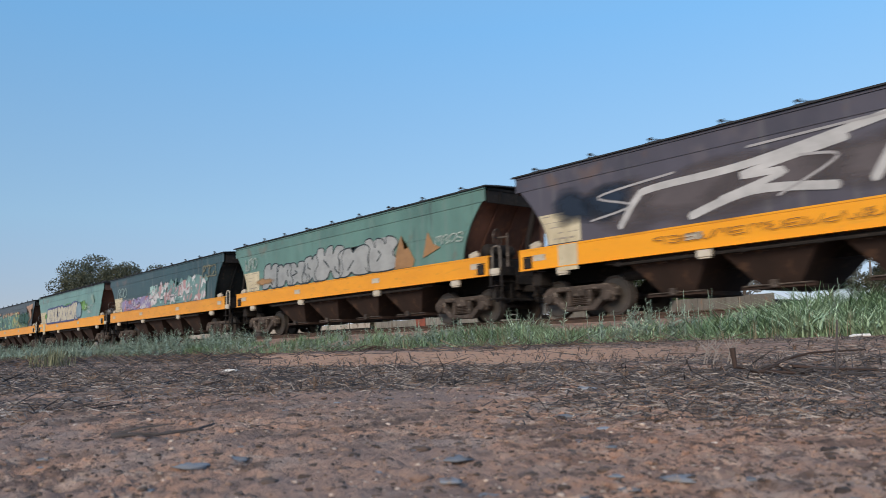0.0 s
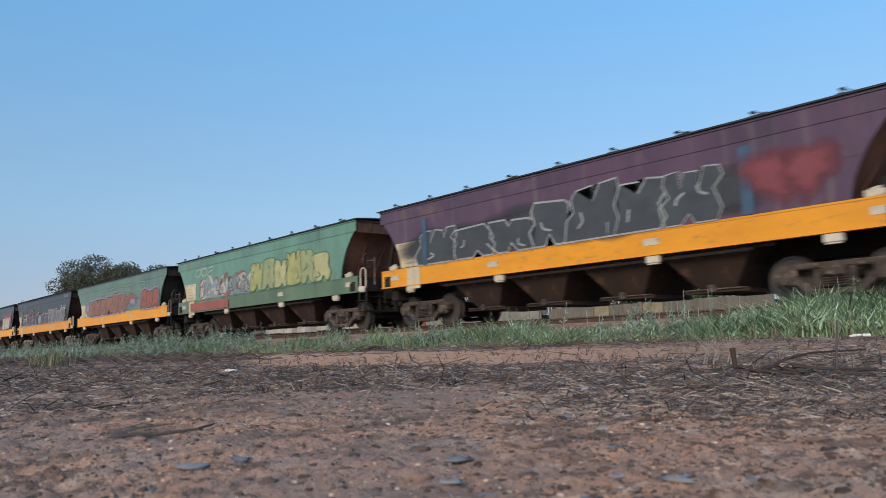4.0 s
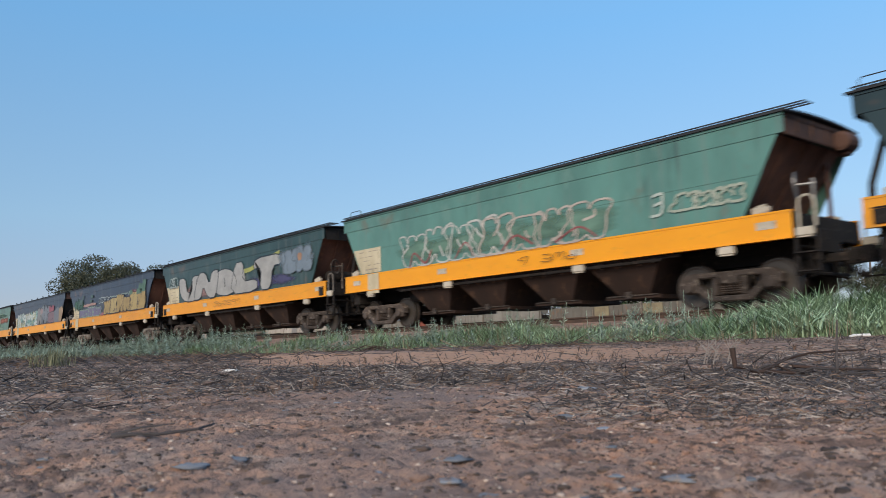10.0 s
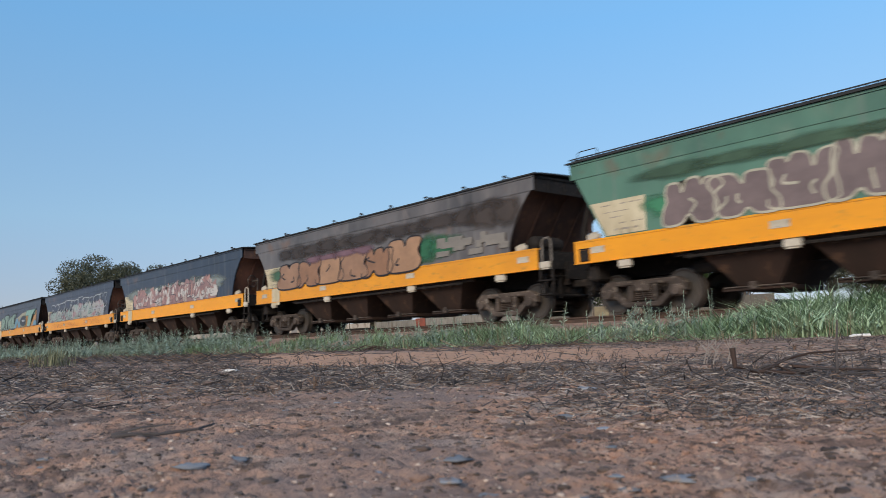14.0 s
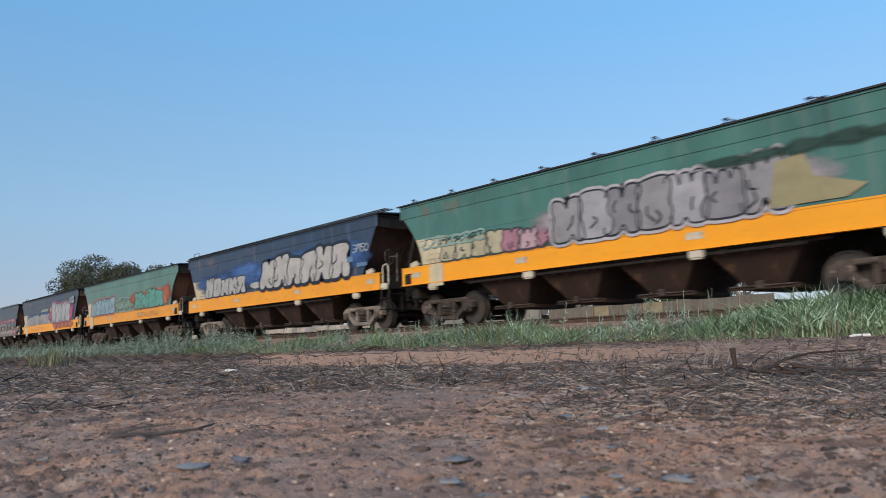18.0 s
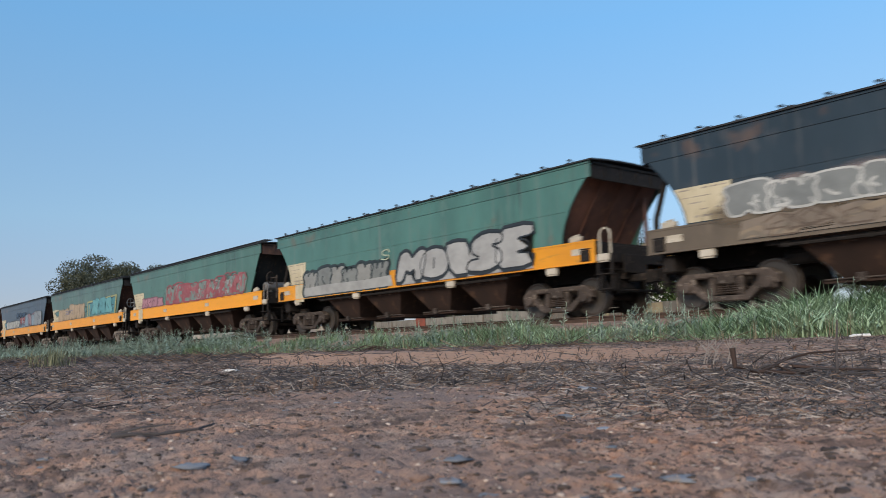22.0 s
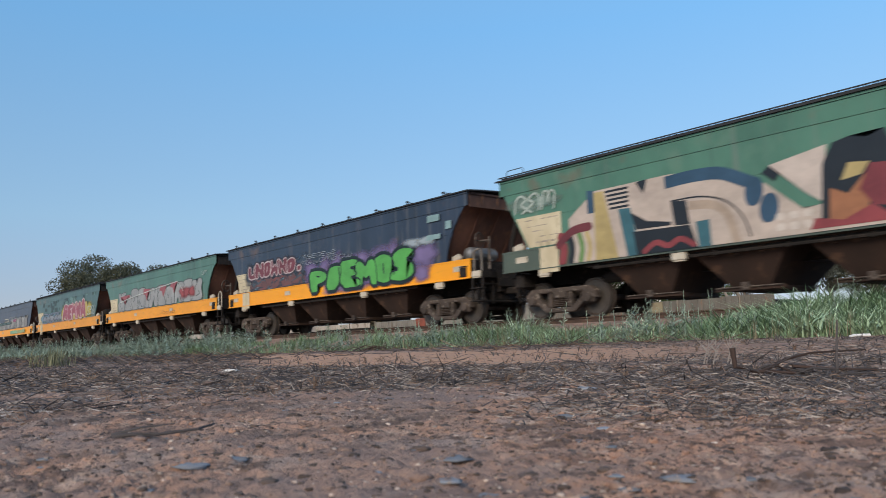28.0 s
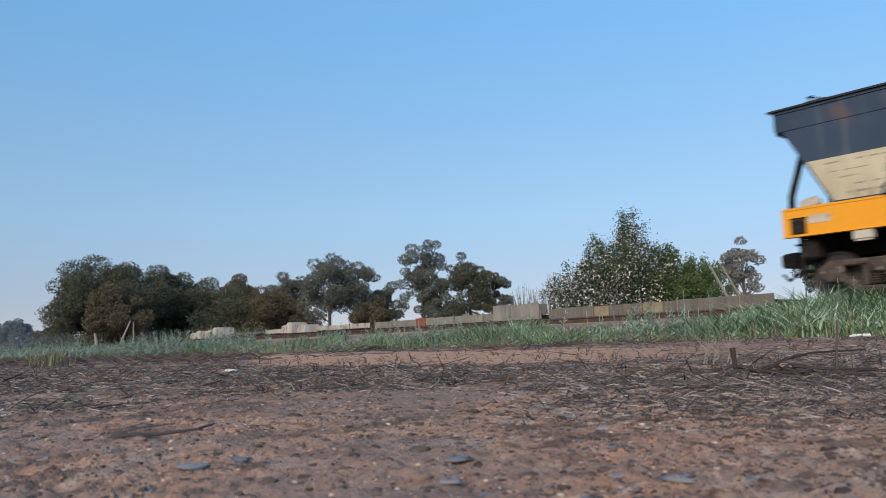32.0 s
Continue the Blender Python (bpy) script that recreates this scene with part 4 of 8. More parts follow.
# fat letter bodies in a unit box, and the slits that are lined inside them
FAT = {
    "A": ([(0, 0), (0.26, 0.96), (0.5, 1.04), (0.74, 0.96), (1, 0), (0.7, 0), (0.6, 0.2), (0.4, 0.2), (0.3, 0)], [[(0.5, 0.66), (0.5, 0.42)]]),
    "C": ([(0.1, 0.1), (0, 0.55), (0.15, 0.92), (0.55, 1.03), (1, 0.92), (0.96, 0.62), (0.6, 0.68), (0.45, 0.5), (0.6, 0.32), (0.98, 0.4), (1, 0.08), (0.55, -0.02)], []),
    "D": ([(0, 0), (0, 1), (0.55, 1.02), (0.95, 0.8), (1, 0.4), (0.8, 0.08), (0.5, 0)], [[(0.42, 0.66), (0.42, 0.34)]]),
    "E": ([(0, 0), (0, 0.98), (0.95, 1.02), (1, 0.74), (0.5, 0.7), (0.86, 0.62), (0.86, 0.42), (0.5, 0.36), (1, 0.3), (0.98, 0)], []),
    "F": ([(0, 0), (0, 0.98), (1, 1.02), (1, 0.74), (0.45, 0.7), (0.85, 0.62), (0.82, 0.4), (0.42, 0.36), (0.38, 0)], []),
    "G": ([(0.1, 0.1), (0, 0.55), (0.15, 0.92), (0.55, 1.03), (1, 0.92), (0.95, 0.68), (0.55, 0.7), (0.45, 0.45), (0.6, 0.5), (1, 0.5), (1, 0.06), (0.55, -0.02)], [[(0.5, 0.3), (0.7, 0.34)]]),
    "H": ([(0, 0), (0, 1), (0.34, 1), (0.36, 0.66), (0.64, 0.66), (0.66, 1), (1, 1), (1, 0), (0.66, 0), (0.64, 0.34), (0.36, 0.34), (0.34, 0)], []),
    "I": ([(0.18, 0), (0.14, 0.95), (0.5, 1.03), (0.86, 0.95), (0.82, 0)], []),
    "K": ([(0, 0), (0, 1), (0.36, 1), (0.38, 0.68), (0.68, 1.02), (1, 0.94), (0.68, 0.52), (1, 0.05), (0.66, 0), (0.38, 0.34), (0.36, 0)], []),
    "L": ([(0, 0), (0.02, 1), (0.4, 1), (0.42, 0.36), (0.98, 0.38), (1, 0)], []),
    "M": ([(0, 0), (0.02, 0.9), (0.2, 1.02), (0.36, 0.95), (0.5, 0.74), (0.64, 0.95), (0.8, 1.02), (0.98, 0.9), (1, 0), (0.72, 0), (0.66, 0.4), (0.5, 0.26), (0.34, 0.4), (0.28, 0)], []),
    "N": ([(0, 0), (0, 1), (0.34, 1), (0.64, 0.5), (0.66, 1), (1, 1), (1, 0), (0.68, 0), (0.36, 0.5), (0.34, 0)], []),
    "O": ([(0.5, 1.02), (0.14, 0.9), (0, 0.5), (0.12, 0.1), (0.5, -0.02), (0.88, 0.1), (1, 0.5), (0.86, 0.9)], [[(0.5, 0.66), (0.5, 0.34)]]),
    "P": ([(0, 0), (0, 1), (0.6, 1.02), (0.97, 0.85), (0.95, 0.52), (0.6, 0.36), (0.4, 0.36), (0.38, 0)], [[(0.42, 0.72), (0.58, 0.7)]]),
    "R": ([(0, 0), (0, 1), (0.6, 1.02), (0.97, 0.85), (0.93, 0.58), (0.74, 0.46), (1, 0.04), (0.66, 0), (0.42, 0.34), (0.36, 0)], [[(0.42, 0.74), (0.58, 0.72)]]),
    "S": ([(0, 0.06), (0.04, 0.34), (0.4, 0.36), (0.06, 0.54), (0.04, 0.86), (0.4, 1.03), (0.95, 0.95), (0.95, 0.68), (0.6, 0.68), (0.97, 0.5), (1, 0.15), (0.6, -0.02)], []),
    "T": ([(0, 0.68), (0, 1.02), (1, 1.02), (1, 0.68), (0.7, 0.68), (0.68, 0), (0.32, 0), (0.3, 0.68)], []),
    "U": ([(0, 1), (0.02, 0.25), (0.25, -0.02), (0.75, -0.02), (0.98, 0.25), (1, 1), (0.66, 1), (0.64, 0.42), (0.5, 0.34), (0.36, 0.42), (0.34, 1)], []),
    "W": ([(0, 1), (0.12, 0.04), (0.3, -0.02), (0.5, 0.3), (0.7, -0.02), (0.88, 0.04), (1, 1), (0.74, 1), (0.66, 0.5), (0.5, 0.78), (0.34, 0.5), (0.26, 1)], []),
    "Y": ([(0, 1), (0.3, 0.4), (0.32, 0), (0.68, 0), (0.7, 0.4), (1, 1), (0.68, 1), (0.5, 0.66), (0.32, 1)], []),
    ":": ([(0.3, 0.1), (0.3, 0.35), (0.55, 0.42), (0.7, 0.3), (0.66, 0.08), (0.45, 0.02)], []),
}


def lump(rnd):
    """A swollen column of paint with lobes above, a waist and sometimes feet: no letter of any alphabet."""
    j = lambda a, b: rnd.uniform(a, b)
    pts = [(j(-0.04, 0.1), 0), (j(-0.1, 0.02), j(0.25, 0.4)), (j(0.02, 0.16), j(0.48, 0.6)), (j(-0.08, 0.06), j(0.76, 0.88))]
    lobes = rnd.choice((1, 2, 2, 3))
    for k in range(lobes):
        c, q = (k + 0.5) / lobes, 0.36 / lobes
        pts += [(c - q, j(0.94, 1.02)), (c + q, j(0.92, 1.04))]
        if k < lobes - 1:
            pts.append(((k + 1) / lobes + j(-0.05, 0.05), j(0.62, 0.86)))
    pts += [(j(0.96, 1.1), j(0.74, 0.86)), (j(0.84, 0.98), j(0.46, 0.6)), (j(0.98, 1.1), j(0.2, 0.36)), (j(0.92, 1.04), 0)]
    if rnd.random() < 0.6:
        c = j(0.35, 0.65)
        pts += [(c + 0.12, 0), (c, j(0.14, 0.34)), (c - 0.12, 0)]
    slits = []
    for _ in range(rnd.choice((1, 1, 2))):
        a, b = j(0.2, 0.8), j(0.3, 0.75)
        slits.append([(a, b), (a + j(-0.12, 0.12), b - j(0.08, 0.16)), (a + j(-0.22, 0.22), b - j(0.16, 0.3))])
    return pts, slits


def fat_row(w, rnd, x0, x1, z0, z1, cols, d, n, text="", rise=0.0, soft=2, tilt=0.08, edge_w=0.045, lap=0.14):
    """A row of solid fat letters lined in one colour, with an optional halo. cols: fill or fills (None: bare), line, halo."""
    fills = cols[0] if isinstance(cols[0], tuple) else (cols[0],)
    halo = cols[2] if len(cols) > 2 else None
    m = len(text) or n
    cw, h = (x1 - x0) / m, z1 - z0
    y0 = -1.4835 - d
    around, LV, LF = [], [], []
    for k in range(m):
        pts, slits = FAT[text[k]] if text else lump(rnd)
        lean, top = rnd.uniform(-tilt, tilt * 1.6), 1 + rise * k / m + rnd.uniform(-0.16, 0.06)
        a, b = x0 + cw * (k - lap / 2), cw * (1 + lap)
        pinch = rnd.uniform(-0.14, 0.14)

        def put(u, v):
            return a + b * (0.5 + (u - 0.5) * (1 + pinch * (v - 0.5)) + lean * (v - 0.5) * 1.6), z0 + h * v * top

        for _ in range(soft):
            pts = rounded(pts)
        shape = [put(u, v) for u, v in pts]
        y = y0 - 0.0007 - 0.0006 * (k % 2)
        if halo:
            around.append(grow(shape, 0.09))
        if fills[0]:
            coat(w, "painted_letter", [shape], fills[k % len(fills)], y)
        if cols[1]:
            line = shape + shape[:2]
            ribbon(LV, LF, line, edge_w * rnd.uniform(0.8, 1.25), y - 0.0004, False, z0 - 0.03)
            for s in slits:
                ribbon(LV, LF, [put(u, v) for u, v in glide(s)], edge_w * 1.2, y - 0.0004)
    if halo:
        ob = coat(w, "graffiti_halo", around, halo, y0)
        ob["kind"] = "stuff"
    if LV:
        painted(w, "graffiti_outline", LV, LF, cols[1], True)


def shards(w, rnd, x0, x1, z0, z1, cols, d, n):
    """Wildstyle: a tangle of slanting bars, hooks and darts in several colours, thinly lined. cols: line, then fills."""
    h, step = z1 - z0, (x1 - x0) / (n * 6)
    fills = [c for c in cols[1:] if c]
    heaps = {c: [] for c in fills}
    LV, LF = [], []
    y0 = -1.4835 - d
    mass = [(x0, z0)]
    for k in range(n * 3 + 1):
        mass.append((x0 + (x1 - x0) * (k + rnd.uniform(-0.3, 0.3)) / (n * 3), z0 + h * rnd.uniform(0.52, 0.98)))
    coat(w, "graffiti_fill", [mass + [(x1, z0)]], fills[-1], y0 + 0.0004)
    for q, c in enumerate(fills):
        V, Fc = [], []
        for _ in range(n * 2):
            a, b, r = rnd.uniform(x0, x1 - 0.4), z0 + h * rnd.uniform(0.05, 0.7), rnd.uniform(0.35, 1.0)
            bend = [(a, b), (a + 0.25 * r, b + h * rnd.uniform(-0.1, 0.35)), (a + 0.6 * r, b + h * rnd.uniform(-0.2, 0.3)), (a + 0.95 * r, b + h * rnd.uniform(0.0, 0.4))]
            ribbon(V, Fc, [(min(u, x1), v) for u, v in glide(bend)], rnd.uniform(0.07, 0.2), y0 - 0.0012 - 0.0005 * q, rnd.random() < 0.5, z0, z1)
        painted(w, "wildstyle_paint", V, Fc, c, True)
    for k in range(n * 6):
        cx, tall = x0 + step * (k + rnd.uniform(0.1, 0.9)), rnd.uniform(0.45, 1.05) * (0.86 + 0.14 * math.sin(k * 0.7))
        lo = rnd.uniform(0.0, max(0.0, 1 - tall) * 0.8)
        a, b = z0 + h * lo, z0 + h * min(1.08, lo + tall)
        t, s = rnd.uniform(0.07, 0.17) + step * 0.3, rnd.uniform(-0.28, 0.38) * (b - a)
        kind = rnd.random()
        if kind < 0.45:
            pts = [(cx - t, a), (cx - t + s, b - rnd.uniform(0, 0.12)), (cx + t + s, b), (cx + t, a + rnd.uniform(0, 0.1))]
        elif kind < 0.75:
            pts = [(cx - t, a), (cx - t + s, b - 0.1), (cx + s + 0.1, b + 0.05), (cx + 2.6 * t + s, b - 0.22), (cx + 1.4 * t + s, b - 0.30), (cx + t + s * 0.7, b - 0.24), (cx + t, a)]
        else:
            pts = [(cx - 1.8 * t, a), (cx - 1.4 * t, a + 0.22), (cx - 0.3 * t, a + 0.26), (cx + s, b), (cx + s + t, b - 0.05), (cx + 1.6 * t, a + 0.2), (cx + t, a)]
        c = fills[rnd.randrange(len(fills))]
        heaps[c].append(pts)
        if rnd.random() < 0.45:
            ribbon(LV, LF, pts + pts[:1], 0.034, y0 - 0.0028, True, z0 - 0.03)
    for q, (c, polys) in enumerate(heaps.items()):
        if polys:
            coat(w, "wildstyle_paint", polys[::2], c, y0 - 0.0006 * q)["kind"] = "stuff"
    painted(w, "graffiti_outline", LV, LF, cols[0], True)


def graffiti(w, rnd, kind, x0, x1, z0, z1, cols, n=5, text="", rise=0.0):
    """Paints one piece on the near side. cols: fill, outline, then extras."""
    d = 0.0040 * w.get("coats", 0)
    w["coats"] = w.get("coats", 0) + 1
    if kind in ("word", "bubble", "throw", "block", "lined", "wild") and 1.6 < z0 < 2.0:
        z1 = min(z0 + (z1 - z0) * (1.25 if kind in ("lined", "wild") else 1.40), 3.12)
    h, cw = z1 - z0, (x1 - x0) / n
    if kind == "word":
        fat_row(w, rnd, x0, x1, z0, z1, cols, d, n, text, rise, 1, 0.10, 0.045, 0.24)
    elif kind in ("bubble", "throw"):
        fat_row(w, rnd, x0, x1, z0, z1, cols, d, n, "", rise, 2)
    elif kind == "block":
        fat_row(w, rnd, x0, x1, z0, z1, cols, d, n, text, rise, 0, 0.10, 0.04, 0.08)
    elif kind == "lined":
        fat_row(w, rnd, x0, x1, z0, z1, (None,) + tuple(cols), d, n, text, rise, 1, 0.16, 0.05, 0.22)
    elif kind == "wild":
        shards(w, rnd, x0, x1, z0, z1, cols, d, n)
    elif kind == "sweep":
        V, Fc = [], []
        for k, line in enumerate(text):
            ribbon(V, Fc, [(x0 + (x1 - x0) * u, z0 + h * v) for u, v in glide(list(line))], cols[1] * rnd.uniform(0.75, 1.2), -1.4835 - d - 0.0003 * k)
        painted(w, "painted_sweep", V, Fc, cols[0], True)
    elif kind == "cloud":
        blobs = []
        for k in range(n):
            cx = x0 + cw * (k + 0.5)
            blobs.append(ring(cx, (z0 + z1) / 2, cw * rnd.uniform(0.6, 0.95), h * rnd.uniform(0.38, 0.5), rnd, 2.0, 0.10, 30))
        layer(w, "graffiti_background", blobs, cols[0], d)
    elif kind == "mural":
        mural(w)
    elif kind == "patch":
        blobs = []
        for k in range(n):
            cx, a, b = rnd.uniform(x0, x1), rnd.uniform(0.1, 0.4), rnd.uniform(0.06, 0.16)
            cz = rnd.uniform(z0, z1)
            blobs.append([(cx - a, cz - b), (cx - a * 0.9, cz + b), (cx + a, cz + b * 0.9), (cx + a * 0.95, cz - b)])
        layer(w, "paint_patch", blobs, cols[0], d)
    elif kind == "bar":
        layer(w, "paint_band", [[(x0, z0), (x0, z1), (x1, z1), (x1, z0)]], cols[0], d)
    elif kind == "poly":
        layer(w, "graffiti_fill", [[(x0 + (x1 - x0) * u, z0 + h * v) for u, v in text]], cols[0], d)
    elif kind == "blob":
        p = ring((x0 + x1) / 2, (z0 + z1) / 2, (x1 - x0) / 2, h / 2, rnd, 2.2, 0.05, 30)
        if len(cols) > 1:
            layer(w, "graffiti_outline", [grow(p, 0.05)], cols[1], d)
        layer(w, "graffiti_fill", [p], cols[0], d + 0.0008)
    elif kind == "tag":
        V, Fc = [], []
        for k in range(n):
            x, y = x0 + cw * k, -1.4835 - d - 0.0004 * (k % 2)
            for s in loose(rnd, SOFT) if z1 > 1.7 or rnd.random() < 0.8 else ():
                lean = rnd.uniform(-0.1, 0.35)
                ribbon(V, Fc, [(x + cw * (1.05 * u + lean * (v - 0.5)), z0 + h * v) for u, v in glide(s)], 0.016 if z1 < 1.7 else min(0.06, 0.12 * h), y)
        painted(w, "tag_scrawl", V, Fc, cols[0], True)


# ---- the wagons of the train, first to last ----
def spec_list():
    S = []

    def add(label, body, *art, **kw):
        S.append(dict(label=label, body=body, art=art, **kw))

    B, LOW = Z_ST + 0.02, 1.27     # foot of the side sheet, foot of the sill
    add("weathered dark brown hopper wagon with white wildstyle graffiti", "574a4b",
        ("cloud", 2.4, 13.5, 1.8, 3.0, ("6b5f60",), 6), ("cloud", 1.4, 3.4, 2.1, 3.0, ("243246",), 2),
        ("sweep", 3.0, 14.2, 1.80, 3.15, ("cfcac6", 0.15), 1, (((0.02, 0.1), (0.06, 0.5), (0.1, 0.62), (0.3, 0.7), (0.55, 1.0)), ((0.24, 0.25), (0.36, 0.5), (0.28, 0.55), (0.46, 0.78)), ((0.18, 0.08), (0.3, 0.3), (0.44, 0.18)),
                                                                ((0.50, 0.2), (0.56, 0.8), (0.62, 0.35), (0.68, 0.95), (0.7, 0.2)), ((0.72, 0.1), (0.75, 0.7), (0.8, 0.75), (0.82, 0.15)), ((0.86, 0.2), (0.9, 0.8), (0.96, 0.3), (1.0, 0.9)))),
        ("sweep", 2.4, 13.6, 1.9, 3.2, ("b7b0ae", 0.05), 1, (((0.0, 0.2), (0.1, 0.35), (0.02, 0.6), (0.2, 0.75)), ((0.35, 0.9), (0.6, 0.95), (0.9, 1.05)), ((0.4, 0.1), (0.5, 0.5), (0.44, 0.62)), ((0.6, 0.1), (0.7, 0.3), (0.78, 0.05)))),
        ("tag", 4.0, 12.0, 1.40, 1.56, ("8a5c1c",), 22))
    add("green hopper wagon with silver bubble graffiti edged in orange", "5c8269",
        ("throw", 2.5, 6.6, B, 2.45, ("a6a7a2", "2c3331"), 4), ("throw", 6.5, 11.0, B, 2.55, ("b0b0ab", "2c3331"), 3), ("poly", 11.0, 12.0, B, 2.75, ("b9823c",), 1, ((0, 0), (0.1, 0.5), (0.35, 1), (0.5, 0.55), (0.7, 0.6), (1, 0.2), (0.9, 0))), ("poly", 12.4, 13.2, 1.95, 2.7, ("b9823c",), 1, ((0, 0), (0.3, 1), (0.6, 0.5), (1, 0.3))), ("cloud", 2.0, 3.0, 1.9, 2.2, ("c08a44",), 1), ("tag", 13.0, 14.2, 2.25, 2.5, ("c4d0c2",), 4), ("tag", 0.9, 1.9, 2.6, 3.05, ("a8b9aa",), 3))
    add("dark teal hopper wagon with pink and mint wildstyle graffiti", "23453f",
        ("cloud", 2.0, 6.6, 1.8, 2.4, ("b9b3b9",), 5), ("wild", 2.2, 6.6, B, 2.25, ("4c3c58", "b97a9b", "c8726e", "c9c0c4", "9a86b8"), 5), ("cloud", 6.6, 12.8, 2.0, 2.7, ("a9c4bc",), 6), ("wild", 6.5, 13.2, B, 2.7, ("2c5c56", "a6cfc4", "d6c2c4", "c9908c", "e0d8d4", "6f9c94"), 6), ("tag", 1.3, 2.8, 2.5, 3.0, ("9fb3a8",), 3), ("bubble", 13.0, 14.3, 2.7, 3.2, (None, "8c7f50"), 2), end="dark", low_panel=False)
    add("faded green hopper wagon with cream zigzag letters edged in blue", "638f78",
        ("cloud", 2.0, 3.4, 1.9, 2.5, ("72ac44",), 2), ("cloud", 4.6, 11.6, 2.1, 2.85, ("78b04a",), 7), ("block", 2.4, 5.4, B, 2.4, ("d6c7a2", "2a3c84", "2a3c84"), 3, "", 0.1), ("block", 5.2, 9.8, B, 2.45, ("d6c7a2", "2a3c84", "2a3c84"), 4, "", 0.12), ("blob", 9.6, 10.7, 1.8, 2.7, ("7fa0ac", "2c3f7c")), ("tag", 11.4, 13.2, 2.3, 2.5, ("c9d2c8",), 6), ("tag", 12.0, 13.0, 2.0, 2.2, ("c9d2c8",), 4), ("patch", 12.8, 13.2, 2.2, 3.0, ("8fae98",), 2), roof="walk")
    add("black hopper wagon with orange flames and yellow-green graffiti", "26302c",
        ("patch", 1.2, 6.0, 2.55, 3.0, ("c08a52",), 9), ("cloud", 1.2, 5.0, 2.5, 2.85, ("c08a52",), 5), ("cloud", 5.0, 10.0, 2.75, 3.05, ("c08a52",), 6), ("poly", 13.0, 14.7, 1.95, 3.4, ("c98f58",), 1, ((0.1, 0), (0.0, 0.4), (0.2, 0.6), (-0.3, 0.9), (0.9, 1), (0.85, 0.75), (0.6, 0.7), (0.7, 0.3))),
        ("wild", 1.6, 9.5, B, 2.75, ("1c2a24", "5ea06a", "c9c06a", "8cc4a4", "2f5f58", "3e7f68"), 8), ("wild", 8.0, 13.0, B, 2.6, ("2b4238", "a9b84a", "c9b94a", "7fa85a", "3e7f68"), 5), ("cloud", 10.4, 13.2, 1.8, 2.9, ("2c5a48",), 3), ("patch", 2.0, 8.0, 2.75, 3.1, ("c08a52",), 8), wheel=True)
    add("maroon and grey hopper wagon with chrome outlined letters", "5f3a48",
        ("cloud", 1.6, 12.5, 1.8, 2.8, ("474a4c",), 8), ("block", 2.0, 6.5, B, 2.4, ("4a4d4f", "a8aaa8"), 3), ("block", 6.5, 11.6, B, 2.6, ("4d5052", "b0b2b0"), 4), ("bar", 12.1, 12.35, B, 3.1, ("41607c",), 1), ("cloud", 12.4, 13.8, 1.9, 3.0, ("93404a",), 2), ("bar", 2.1, 2.3, B, 3.1, ("41607c",), 1))
    add("pale green hopper wagon with yellowish spray lettering", "638f6c",
        ("wild", 2.5, 7.6, B, 2.5, ("5d6a5c", "a45a48", "c9c0aa", "8fa0a4"), 6), ("bubble", 7.6, 13.4, B, 2.6, (("b9b860", "a8b070", "c4c078"), "5d7c52"), 6), ("tag", 2.0, 4.0, 2.7, 3.1, ("b9c6b8",), 3), ("bar", 1.5, 5.5, 1.26, 1.62, ("b4553a",), 1), sill="6a8a62")
    add("green hopper wagon with brown and orange graffiti on lilac", "5f7c5e",
        ("cloud", 2.0, 10.6, 1.9, 2.7, ("a698b8",), 9), ("throw", 2.5, 9.0, B, 2.5, ("a5663c", "3a241c", "a698b8"), 6), ("poly", 8.6, 11.4, 1.95, 2.75, ("9a5c38",), 1, ((0, 0), (0, 0.3), (0.45, 0.9), (0.4, 1.1), (0.6, 0.75), (1, 0.45), (0.5, 0.5), (0.45, 0.3))), ("throw", 11.6, 14.0, B, 2.45, ("b0542c", "4b2b22", "a698b8"), 3), ("lined", 5.2, 12, 2.75, 3.15, ("93a68c",), 4), roof="many", end="dark")
    add("black hopper wagon with white throw-up letters and muddy red", "2b2c2c",
        ("cloud", 1.4, 6.8, 1.8, 2.5, ("4c3c3c",), 6), ("bubble", 2.0, 6.8, B, 2.45, ("453238", "cfc9b6"), 5), ("cloud", 6.8, 13.8, 1.8, 2.5, ("5a5054",), 7), ("bubble", 6.9, 9.6, B, 2.3, ("4c3a42", "a9a2a0"), 3), ("bubble", 9.6, 13.6, B, 2.4, ("75686c", "bdb7b0"), 4), ("blob", 6.7, 7.6, 1.8, 2.4, ("8ea0a4", "3a3a3c")), ("cloud", 4, 6.4, 2.5, 2.8, ("96603c",), 3), ("cloud", 4.6, 5.2, 2.7, 2.95, ("4f7f94",), 1), ("tag", 1.2, 2.0, 2.4, 2.9, ("a8882c",), 3), ("tag", 12.8, 14.0, 2.5, 2.8, ("c9c9c4",), 4), ("tag", 9.8, 11.2, 2.4, 2.6, ("b0b4b4",), 4), ("tag", 13.6, 14.6, 3.3, 3.5, ("b9b9a4",), 2), roof="walk")
